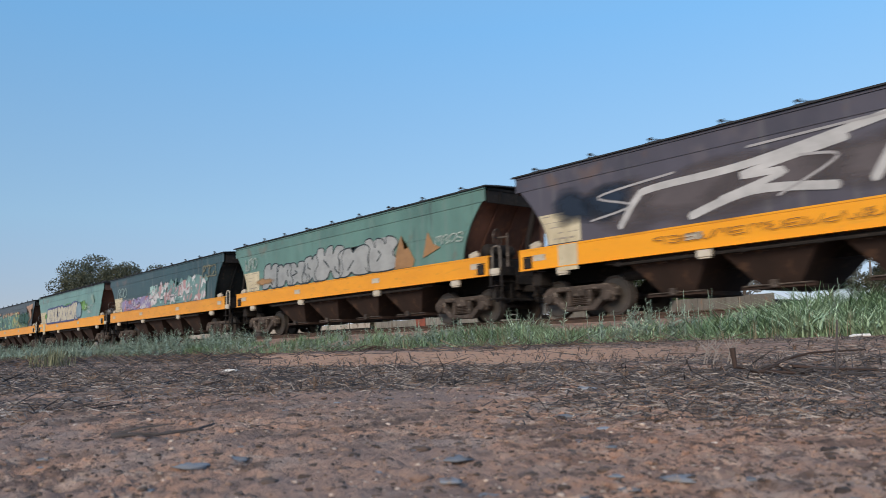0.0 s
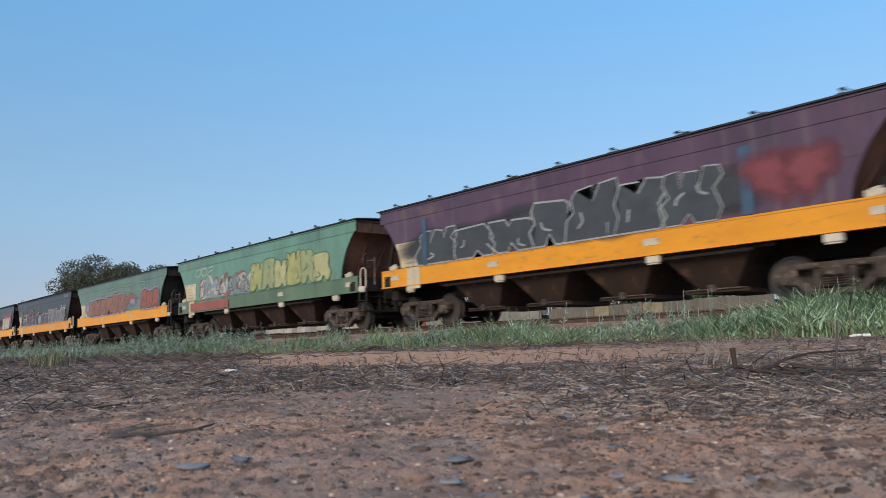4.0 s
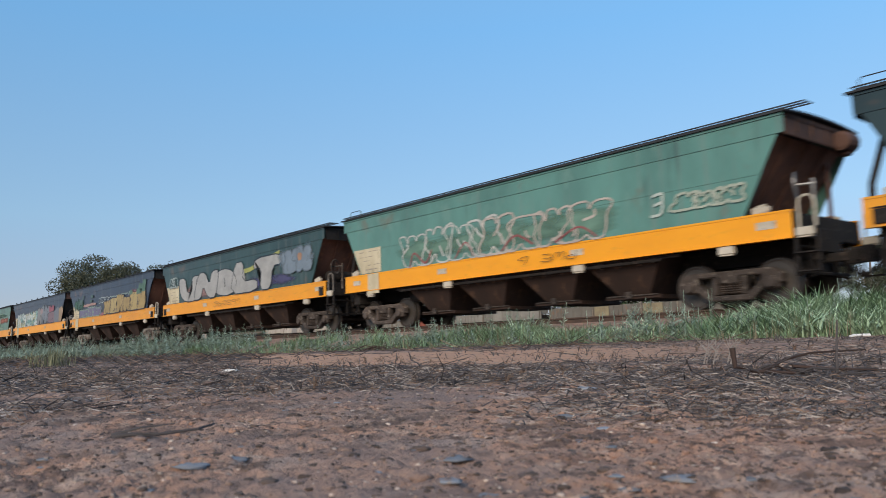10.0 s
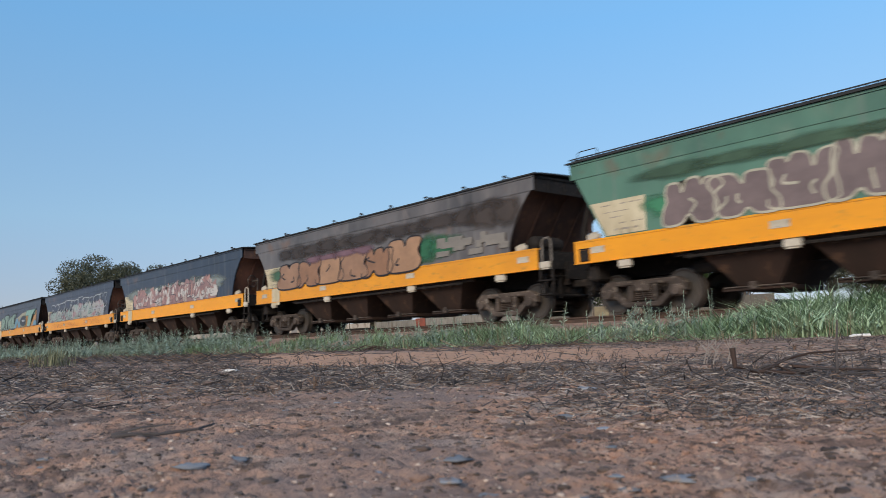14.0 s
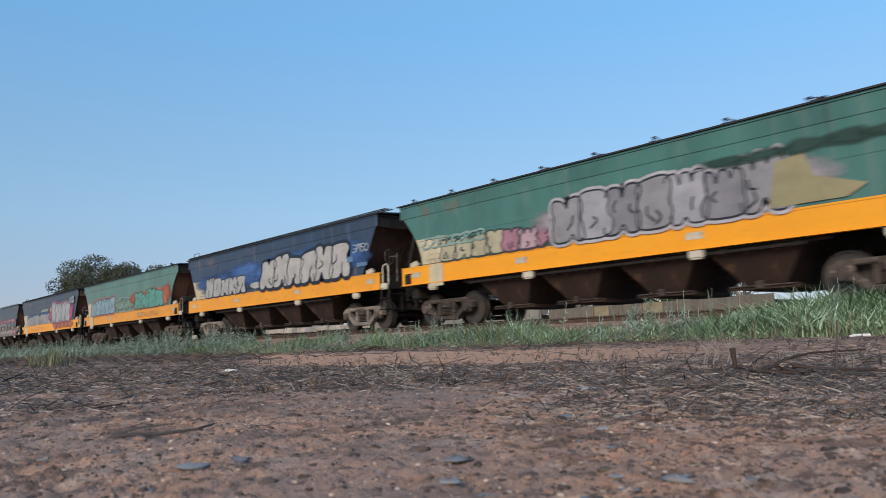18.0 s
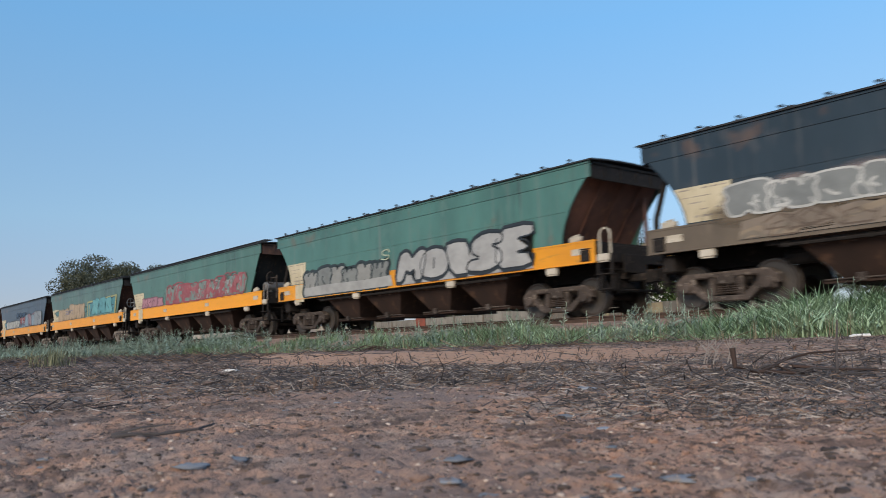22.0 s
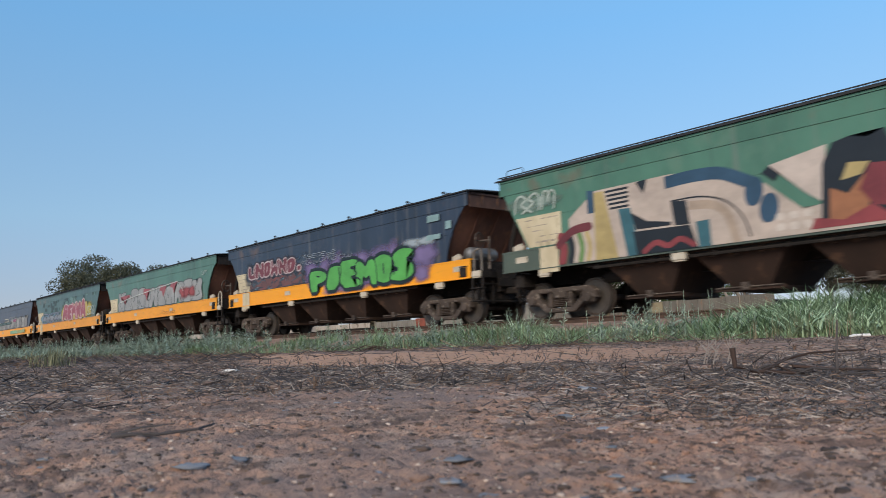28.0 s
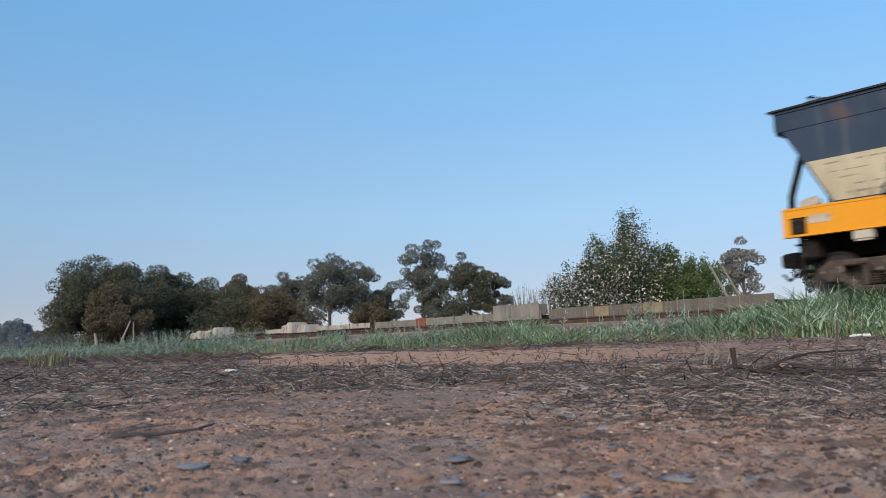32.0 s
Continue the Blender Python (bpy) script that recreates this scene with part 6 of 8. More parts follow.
    add("green hopper wagon with silver bubble letters and red drips", "47755a",
        ("throw", 2.3, 7.4, B, 2.5, ("a2a29e", "4c5650"), 5), ("throw", 7.2, 13.6, B, 2.5, ("a6a6a2", "4c5650"), 6), ("poly", 2.6, 4.2, 2.1, 2.6, ("b0484a",), 1, ((0.1, 0.5), (0.0, 0.9), (0.9, 1), (0.95, 0.7), (0.6, 0.6), (0.5, 0), (0.35, 0.5))), ("poly", 6.0, 7.2, 2.1, 2.75, ("b0484a",), 1, ((0.1, 0.6), (0.2, 1), (1, 0.9), (0.7, 0.6), (0.6, 0), (0.4, 0.5))), ("poly", 8.4, 9.4, 2.15, 2.75, ("b0484a",), 1, ((0.1, 0.6), (0.2, 1), (1, 0.9), (0.7, 0.6), (0.6, 0), (0.4, 0.5))), ("poly", 9.8, 10.8, 2.25, 2.8, ("b0484a",), 1, ((0.1, 0.6), (0.2, 1), (1, 0.9), (0.7, 0.6), (0.6, 0), (0.4, 0.5))), ("cloud", 11.2, 12.8, 1.9, 2.5, ("b0484a",), 3), ("sweep", 2.4, 13.0, 2.1, 2.75, ("c4c8c0", 0.05), 1, (((0.0, 0.2), (0.2, 0.5), (0.5, 0.8), (0.8, 1.05)), ((0.8, 1.05), (0.86, 0.3)))), ("tag", 8.6, 10.6, 1.34, 1.54, ("8a5a14",), 5), ("tag", 13.6, 14.2, 2.85, 3.0, ("c4ccc0",), 2))
    add("teal camouflage hopper wagon with red letters on a yellow burst", "3d6456",
        ("patch", 1, 14.2, 2.5, 3.45, ("24443c",), 40), ("patch", 8, 14.4, 2.5, 3.3, ("6a9488",), 10), ("cloud", 1.6, 7.2, 1.8, 2.4, ("6f9cb0",), 7), ("cloud", 2.2, 7.0, 1.8, 2.3, ("98a0a8",), 5), ("lined", 2.2, 6.8, B, 2.3, ("7c7c94",), 4), ("cloud", 7.0, 13.6, 1.75, 2.75, ("d0b828",), 8), ("poly", 7.0, 12.9, B, 2.72, ("cdb428",), 1, ((0, 0.1), (0.04, 0.6), (0.1, 0.85), (0.3, 0.9), (0.5, 1), (0.75, 1.02), (0.95, 1.0), (1, 0.6), (0.98, 0.1), (0.5, 0))), ("word", 7.5, 12.4, 1.74, 2.5, ("b03a50", "e4d0cc"), 5, "REMKA", 0.08), ("tag", 12.8, 14.4, 1.9, 2.4, ("b4c4bc",), 4), roof="walk")
    add("slate blue hopper wagon with silver block letters at the train's end", "36414c",
        ("block", 1.9, 8.4, B, 2.18, (("a8a49a", "8c877e"), "2c2f32"), 8, "", 0.12), ("block", 8.2, 13.6, B, 2.35, (("a8a49a", "8c877e"), "2c2f32"), 6, "", 0.08), ("bar", 5.7, 7.2, 2.36, 2.62, ("c9bfa4",), 1), ("block", 5.85, 7.05, 2.41, 2.57, ("4c545c", None), 5), ("lined", 7.4, 9.4, 2.4, 2.7, ("8c96a0",), 3), ("cloud", 9.0, 9.8, 2.25, 2.5, ("c4709c",), 2), ("cloud", 2.4, 8.0, 2.1, 2.35, ("5a7a78",), 4), ("cloud", 8.6, 9.4, LOW, 1.6, ("8fc48a",), 1), ("block", 8.0, 10.6, 1.33, 1.58, ("8cc48c", None), 5, "", 0.1), ("block", 10.8, 13.0, 1.33, 1.60, ("b0c070", None), 3, "", 0.1), low_panel=False)
    return S


TRAIN = [make_wagon(i, s) for i, s in enumerate(spec_list())]


# ---- ground ----
def smooth(a, b, v):
    t = max(0.0, min(1.0, (v - a) / (b - a)))
    return t * t * (3 - 2 * t)


def ground_z(x, y):
    """Height of the ground: a flat dirt yard, a low bank to the track, and a level field beyond."""
    z = 0.06 * smooth(3, 8, y) * smooth(-22, -4, x)
    bank = smooth(9.2, 12.6, y)
    z = z * (1 - bank) + 0.40 * bank
    z += 0.10 * smooth(12.6, 13.4, y) * (1 - smooth(18.0, 19.0, y))
    z += 0.10 * smooth(28.0, 28.8, y) * (1 - smooth(35.2, 36.0, y))
    d = math.hypot(x, y)
    if y < 10:
        k = 0.004 * min(1, d / 0.5) + 0.010 * smooth(0.8, 4, d)
        z += k * noise.noise((x * 3.1, y * 3.1, 0)) + 0.003 * noise.noise((x * 17, y * 17, 1.5))
        if d < 4:
            z += 0.0085 * (0.25 - abs(noise.noise((x * 30, y * 30, 11.0)))) * smooth(0.3, 0.7, d) + 0.0048 * (0.25 - abs(noise.noise((x * 75, y * 75, 13.0))))
            z += 0.005 * noise.noise((x * 17, y * 17, 8.0)) + 0.0042 * noise.noise((x * 42, y * 42, 3.0)) + 0.0018 * noise.noise((x * 110, y * 110, 5.0))
    return z


SOIL = bpy.data.materials.new("red_dirt")
SOIL.use_nodes = True


def soil_nodes():
    n, l = SOIL.node_tree.nodes, SOIL.node_tree.links
    b = n["Principled BSDF"]
    tc = n.new("ShaderNodeTexCoord")

    def tex(scale, detail=5, rough=0.6):
        t = n.new("ShaderNodeTexNoise")
        t.inputs["Scale"].default_value, t.inputs["Detail"].default_value, t.inputs["Roughness"].default_value = scale, detail, rough
        l.new(tc.outputs["Object"], t.inputs["Vector"])
        return t.outputs[0]

    def ramp(src, a, c):
        r = n.new("ShaderNodeValToRGB")
        r.color_ramp.elements[0].position, r.color_ramp.elements[1].position = a, c
        l.new(src, r.inputs[0])
        return r.outputs[0]

    def mix(fac, a, c):
        m = n.new("ShaderNodeMix")
        m.data_type = "RGBA"
        l.new(fac, m.inputs[0])
        for i, v in ((6, a), (7, c)):
            if isinstance(v, tuple):
                m.inputs[i].default_value = (*v, 1)
            else:
                l.new(v, m.inputs[i])
        return m.outputs[2]

    col = mix(ramp(tex(0.9), 0.40, 0.62), (0.411, 0.230, 0.158), (0.598, 0.340, 0.225))
    col = mix(ramp(tex(6.0), 0.46, 0.60), col, (0.459, 0.330, 0.265))
    col = mix(ramp(tex(9.0, 4), 0.50, 0.62), col, (0.192, 0.127, 0.102))
    col = mix(ramp(tex(17.0, 5), 0.56, 0.66), col, (0.662, 0.454, 0.335))
    col = mix(ramp(tex(28.0), 0.53, 0.63), col, (0.160, 0.104, 0.080))
    col = mix(ramp(tex(140.0, 3), 0.55, 0.64), col, (0.113, 0.076, 0.062))
    col = mix(ramp(tex(75.0, 3), 0.60, 0.70), col, (0.512, 0.349, 0.249))
    col = mix(ramp(tex(1.7, 6), 0.50, 0.64), col, (0.320, 0.224, 0.186))
    # bed of rotted leaf litter in a ragged belt some metres out
    ln = n.new("ShaderNodeVectorMath")
    ln.operation = "LENGTH"
    l.new(tc.outputs["Object"], ln.inputs[0])
    mr = n.new("ShaderNodeMapRange")
    mr.inputs[1].default_value, mr.inputs[2].default_value = 1.2, 2.6
    ad = n.new("ShaderNodeMath")
    ad.operation = "MULTIPLY_ADD"
    l.new(tex(1.1, 4), ad.inputs[0])
    ad.inputs[1].default_value = 4.0
    sb = n.new("ShaderNodeMath")
    sb.inputs[1].default_value = -2.0
    l.new(ln.outputs["Value"], sb.inputs[0])
    l.new(sb.outputs[0], ad.inputs[2])
    l.new(ad.outputs[0], mr.inputs[0])
    # bare of litter in a ragged strip along the track
    sp = n.new("ShaderNodeSeparateXYZ")
    l.new(tc.outputs["Object"], sp.inputs[0])
    wob = n.new("ShaderNodeMath")
    wob.operation = "MULTIPLY_ADD"
    l.new(tex(0.8, 5), wob.inputs[0])
    wob.inputs[1].default_value = 1.6
    l.new(sp.outputs["Y"], wob.inputs[2])
    def lean(k, lo, hi, e0, e1, ragged=True):
        """How far a place lies across a slanting line on the ground, ragged or plain."""
        m = n.new("ShaderNodeMath")
        m.operation = "MULTIPLY_ADD"
        l.new(sp.outputs["X"], m.inputs[0])
        m.inputs[1].default_value = k
        l.new(wob.outputs[0] if ragged else sp.outputs["Y"], m.inputs[2])
        r = n.new("ShaderNodeMapRange")
        r.inputs[1].default_value, r.inputs[2].default_value, r.inputs[3].default_value, r.inputs[4].default_value = lo, hi, e0, e1
        l.new(m.outputs[0], r.inputs[0])
        return r.outputs[0]

    def times(u, v):
        m = n.new("ShaderNodeMath")
        m.operation = "MULTIPLY"
        l.new(u, m.inputs[0])
        l.new(v, m.inputs[1])
        return m

    strip = times(times(lean(-0.55, 5.0, 5.7, 0.0, 1.0), lean(0.0, 6.3, 7.2, 1.0, 0.25)).outputs[0],
                  times(lean(0.48, 0.5, 1.1, 0.0, 1.0), lean(1.38, 0.2, 1.8, 1.0, 0.45)).outputs[0])
    keep = n.new("ShaderNodeMath")
    keep.operation = "MULTIPLY_ADD"
    keep.inputs[1].default_value, keep.inputs[2].default_value = -1.0, 1.0
    l.new(strip.outputs[0], keep.inputs[0])
    mm = n.new("ShaderNodeMath")
    mm.operation = "MULTIPLY"
    l.new(mr.outputs[0], mm.inputs[0])
    l.new(keep.outputs[0], mm.inputs[1])
    m3 = n.new("ShaderNodeMath")
    m3.operation = "MULTIPLY"
    l.new(mm.outputs[0], m3.inputs[0])
    l.new(ramp(tex(2.2, 7, 0.7), 0.38, 0.55), m3.inputs[1])
    pale = n.new("ShaderNodeMath")
    pale.operation = "MULTIPLY"
    l.new(strip.outputs[0], pale.inputs[0])
    pale.inputs[1].default_value = 0.75
    col = mix(pale.outputs[0], col, mix(ramp(tex(11.0), 0.4, 0.7), (0.58, 0.325, 0.195), (0.44, 0.25, 0.165)))
    col = mix(m3.outputs[0], col, mix(ramp(tex(35.0, 5), 0.40, 0.62), (0.108, 0.082, 0.073), (0.27, 0.185, 0.140)))
    l.new(col, b.inputs["Base Color"])
    b.inputs["Roughness"].default_value = 0.95
    b.inputs["Specular IOR Level"].default_value = 0.15
    bp = n.new("ShaderNodeBump")
    bp.inputs["Strength"].default_value, bp.inputs["Distance"].default_value = 0.9, 0.012
    l.new(tex(90.0, 6, 0.7), bp.inputs["Height"])
    l.new(bp.outputs[0], b.inputs["Normal"])


soil_nodes()


def build_ground():
    """One sheet round the camera, fine near it and coarse to the horizon."""
    radii = [0.08]
    while radii[-1] < 3000:
        r = radii[-1]
        radii.append(r * (1.007 if r < 2.5 else 1.012 if r < 6 else 1.02 if r < 40 else 1.08))
    angs = []
    a = -95.0                                  # degrees left of +y are negative
    while a < 265.0:
        angs.append(a)
        a += 0.25 if -90 <= a < -8 else 4.0
    verts, faces = [], []
    for r in radii:
        for a in angs:
            x, y = r * math.sin(radians(a)), r * math.cos(radians(a))
            verts.append((x, y, ground_z(x, y)))
    n = len(angs)
    for i in range(len(radii) - 1):
        for j in range(n):
            k = (j + 1) % n
            faces.append((i * n + j, i * n + k, (i + 1) * n + k, (i + 1) * n + j))
    verts.append((0, 0, 0))
    c = len(verts) - 1
    for j in range(n):
        faces.append((c, (j + 1) % n, j))
    me = raw_mesh("ground", verts, faces, SOIL)
    me.polygons.foreach_set("use_smooth", [True] * len(me.polygons))
    g = new("ground", me)
    tagged(g, "red-brown dirt yard with a low bank towards the track", "ground", kind="structure")
    # faces must look up
    return g


build_ground()

# ---- tracks ----
BALLAST = material("ballast_stone", (0.19, 0.165, 0.145), (0.09, 0.075, 0.065), 0.95, 0, 9, (1, 1, 1), 0.6, (0.28, 0.25, 0.22), 30, 0.6, 25)
SLEEPER = material("old_timber_sleeper", (0.13, 0.105, 0.085), (0.07, 0.055, 0.045), 0.9, 0, 4, (1, 4, 1), 0.6, None, 20, 0.3, 40, objvar=0.3)
RAILSTEEL = material("rail_side_rust", (0.13, 0.075, 0.05), (0.07, 0.045, 0.035), 0.75, 0.2, 4, (1, 1, 1), 0.5, None, 20, 0.1, 40)


def build_track(y, top, x0, x1, name, label):
    bm = bmesh.new()
    h = top - 0.17
    pts = [(-1.9, 0.38), (-1.45, h), (1.45, h), (1.9, 0.38)]
    a = [bm.verts.new((x0, y + u, z)) for u, z in pts]
    b = [bm.verts.new((x1, y + u, z)) for u, z in pts]
    for i in range(3):
        bm.faces.new((a[i], b[i], b[i + 1], a[i + 1]))
    bm.faces.new((a[0], a[3], b[3], b[0]))
    t = part(name, bm, BALLAST, None)
    tagged(t, label, "railway track", kind="structure")
    for s in (-0.78, 0.78):
        bm = bmesh.new()
        box(bm, x0, x1, y + s - 0.07, y + s + 0.07, h + 0.012, h + 0.03)
        box(bm, x0, x1, y + s - 0.01, y + s + 0.01, h + 0.03, top - 0.04)
        box(bm, x0, x1, y + s - 0.035, y + s + 0.035, top - 0.04, top, 0.008)
        part("rail", bm, RAILSTEEL, t)
    bm = bmesh.new()
    box(bm, -0.12, 0.12, -1.25, 1.25, -0.10, 0.012, 0.01)
    me = mesh_of("sleeper", bm)
    x = -52.0
    while x < 2:
        place("sleeper", me, SLEEPER, t, Matrix.Translation((x + random.uniform(-0.03, 0.03), y, h + random.uniform(-0.008, 0.004))) @ Matrix.Rotation(random.uniform(-0.02, 0.02), 4, "Z"))
        x += 0.66
    return t


build_track(TRACK_Y, RAIL_Z, -640, 640, "track_main", "railway track on grey ballast with timber sleepers")
build_track(33.5, 0.66, -400, 100, "track_siding", "siding track behind the main line")

# ---- parked flat wagons on the siding ----
CONCRETE = material("weathered_grey_board", (0.30, 0.285, 0.245), (0.18, 0.165, 0.14), 0.85, 0, 1.5, (1, 1, 0.5), 0.5, (0.15, 0.13, 0.11), 5, 0.15, 30, objvar=0.15)
RUSTSIDE = material("rusty_flat_side", (0.19, 0.178, 0.15), (0.115, 0.10, 0.082), 0.85, 0, 1.2, (1, 1, 0.4), 0.55, (0.20, 0.13, 0.09), 4, 0.1, 30)
WHITEWASH = material("pale_flat_side", (0.56, 0.52, 0.46), (0.32, 0.27, 0.22), 0.85, 0, 1.4, (1, 1, 0.4), 0.55, (0.16, 0.12, 0.10), 3.5, 0.1, 30)
TIMBER = material("grey_timber", (0.27, 0.23, 0.18), (0.16, 0.13, 0.10), 0.9, 0, 3, (1, 1, 6), 0.5, None, 20, 0.2, 40, objvar=0.25)
GREYWOOD = material("grey_dead_wood", (0.36, 0.32, 0.27), (0.22, 0.19, 0.16), 0.9, 0, 2, (1, 1, 0.3), 0.5, None, 20, 0.2, 20)
OCHRE = material("ochre_patch", (0.32, 0.27, 0.16), (0.20, 0.16, 0.10), 0.85, 0, 2, (1, 1, 1), 0.5)
REDP = material("red_patch", (0.30, 0.08, 0.05), (0.18, 0.06, 0.04), 0.85, 0, 2, (1, 1, 1), 0.5)


def flat_wagon(x0, x1, top, mat, label, deep=0.58, stake=0.12):
    f = new("flat_wagon")
    f.matrix_basis = Matrix.Translation((x0, 32.0, 0))
    tagged(f, label, "flat wagon", "parked flat wagons")
    n = x1 - x0
    k, seg = 0.0, 0
    while k < n - 0.1:
        w = min(random.uniform(2.0, 3.4), n - k)
        bm = bmesh.new()
        box(bm, k + 0.01, k + w - 0.01, 0, 0.05, top - deep + random.uniform(-0.01, 0.01), top + random.uniform(-0.015, 0.015), 0.01)
        for q in range(1, int(w / 0.28)):
            box(bm, k + q * 0.28 - 0.02, k + q * 0.28 + 0.02, -0.025, -0.001, top - deep + 0.02, top - 0.02)
        part("side_board", bm, mat, f)
        bm = bmesh.new()
        box(bm, k + 0.05, k + 0.12, -0.05, -0.003, top - deep - 0.02, top + stake * random.uniform(0.7, 1.2))
        part("stake", bm, TIMBER, f)
        k += w
    bm = bmesh.new()
    box(bm, 0, n, 0.06, 2.8, top - 0.5, top - 0.25)
    box(bm, 0, n, 1.2, 1.8, top - 0.85, top - 0.5)
    part("deck", bm, CHASSIS, f)
    for bx in (1.8, n - 1.8):
        b = place("bogie", WM["bolster"], BOGIE, f, Matrix.Translation((bx, 1.5, 0.66)))
        for y in (-1.0, 1.0):
            place("side_frame", WM["sideframe"], BOGIE, b, Matrix.Translation((0, y, 0)))
        for dx in (-0.9, 0.9):
            place("wheelset", WM["wheelset"], WHEEL, b, Matrix.Translation((dx, 0, 0.462)))
    return f


flat_wagon(-29.4, -16.6, 1.85, RUSTSIDE, "parked flat wagon with rusty grey side boards")
flat_wagon(-46.0, -30.0, 1.82, CONCRETE, "parked flat wagon with pale grey side boards", 0.44)
flat_wagon(-62.5, -46.6, 1.82, WHITEWASH, "parked flat wagon with whitish painted sides", 0.34)
flat_wagon(-79.5, -63.2, 1.74, RUSTSIDE, "empty parked flat wagon with a thin rusty deck edge", 0.16, 0.5)


def grey_crate(x0, x1, z0, z1):
    c = new("grey_crate")
    c.matrix_basis = Matrix.Translation((x0, 31.94, 0))
    tagged(c, "tall grey boarded crate standing on the flat wagon", "crate")
    n = 5
    for k in range(n):
        bm = bmesh.new()
        w = (x1 - x0) / n
        box(bm, k * w + 0.01, (k + 1) * w - 0.01, 0, 0.04, z0, z1 + random.uniform(-0.02, 0.02), 0.008)
        part("board", bm, CONCRETE, c)
    bm = bmesh.new()
    box(bm, 0.03, x1 - x0 - 0.03, 0.05, 0.7, z0 + 0.3, z1 - 0.05)
    part("box", bm, CONCRETE, c)
    return c


grey_crate(-33.8, -30.1, 1.36, 2.25)
for gx, gw in ((-26.2, 0.9), (-23.2, 1.1)):
    bm = bmesh.new()
    box(bm, 0, gw, 0, 0.04, 0, 0.5)
    p = part("panel", bm, OCHRE, None, "", Matrix.Translation((gx, 31.93, 1.3)))
    tagged(p, "ochre ribbed sheet leaning on the flat wagon", "sheet")
bm = bmesh.new()
box(bm, 0, 1.0, 0, 0.04, 0, 0.52)
tagged(part("panel", bm, REDP, None, "", Matrix.Translation((-41.2, 31.93, 1.35))), "small red sheet on the flat wagon side", "sheet")
# leaning poles
for k, (bx, tx, tz) in enumerate(((-19.2, -20.3, 3.6), (-18.7, -19.8, 3.5), (-18.9, -19.5, 2.8))):
    bm = bmesh.new()
    tube(bm, [(0, 0, 0), (tx - bx, 0.3, tz - 1.75)], 0.07, 7, 0.05)
    p = part("pole", bm, TIMBER, None, "", Matrix.Translation((bx, 33.0 + 0.2 * k, 1.6)))
    tagged(p, "grey timber pole leaning on a flat wagon", "pole", "leaning poles")
# pale dead trunks before the far trees
for foot, tip, r, lab in (((-95.46, 29.79, 0.3), (-94.99, 31.26, 4.00), 0.16, "pale dead trunk leaning by the far trees"), ((-94.88, 31.60, 0.3), (-94.89, 31.56, 3.86), 0.12, "grey dead trunk standing by the far trees"), ((-96.02, 27.94, 0.3), (-96.11, 27.63, 2.63), 0.26, "pale broken stump by the far trees")):
    bm = bmesh.new()
    f = Vector(foot)
    mid = (Vector(tip) - f) * 0.5 + Vector((0.1, 0, 0))
    tube(bm, [(0, 0, -0.3), mid, Vector(tip) - f], r, 7, r * 0.5)
    tagged(part("dead_trunk", bm, GREYWOOD, None, "", Matrix.Translation(f)), lab, "dead tree", "dead trunks")
# white blocks far along the siding
for gx, gw, gh in ((-76.5, 3.0, 0.75), (-73.0, 3.6, 0.95), (-57.8, 1.8, 0.85), (-55.2, 1.2, 0.6)):
    bm = bmesh.new()
    prism(bm, [(0, 0), (0.08, gh * 0.66), (gw * 0.3, gh * 0.78), (gw * 0.42, gh * 0.70), (gw * 0.62, gh), (gw * 0.96, gh * 0.93), (gw, 0)], 0, 1.4)
    tagged(part("crate", bm, WHITEWASH, None, "", Matrix.Translation((gx, 31.0, 1.4))), "pale covered load on the siding", "crate")

# ---- plants ----
LEAF_GUM = material("gum_leaf", (0.110, 0.116, 0.072), (0.060, 0.066, 0.042), 0.7, 0, 0.25, (1, 1, 1), 0.6, None, 6, 0, 1, 0.3, island=0.16)
LEAF_BLUE = material("blue_gum_leaf", (0.145, 0.155, 0.125), (0.085, 0.095, 0.078), 0.7, 0, 0.25, (1, 1, 1), 0.6, None, 6, 0, 1, 0.3, island=0.16)
LEAF_BROWN = material("reddish_leaf", (0.145, 0.115, 0.066), (0.085, 0.072, 0.046), 0.75, 0, 0.25, (1, 1, 1), 0.6, None, 6, 0, 1, 0.3, island=0.45)
# distance haze is put into this leaf colour: paler and bluer
LEAF_HAZE_TINT = material("haze_tinted_leaf", (0.19, 0.225, 0.25), (0.14, 0.17, 0.19), 0.8, 0, 0.25, (1, 1, 1), 0.6, None, 6, 0, 1, 0.2, island=0.25)
LEAF_GREY = material("grey_gum_leaf", (0.27, 0.26, 0.235), (0.17, 0.165, 0.15), 0.75, 0, 0.25, (1, 1, 1), 0.6, None, 6, 0, 1, 0.2, island=0.2)
LEAF_FRESH = material("fresh_leaf", (0.095, 0.140, 0.038), (0.050, 0.080, 0.022), 0.65, 0, 0.8, (1, 1, 1), 0.6, None, 6, 0, 1, 0.3, island=0.4)
BLOSSOM = material("white_blossom", (0.80, 0.76, 0.75), (0.62, 0.56, 0.55), 0.8, 0, 2, (1, 1, 1), 0.5, None, 6, 0, 1, 0.3, island=0.2)
BARK = material("grey_bark", (0.17, 0.135, 0.105), (0.09, 0.07, 0.055), 0.9, 0, 3, (1, 1, 0.3), 0.5, None, 20, 0.3, 20)
PALEBARK = material("pale_bark", (0.42, 0.38, 0.33), (0.25, 0.21, 0.18), 0.85, 0, 2, (1, 1, 0.3), 0.5, None, 20, 0.2, 20)


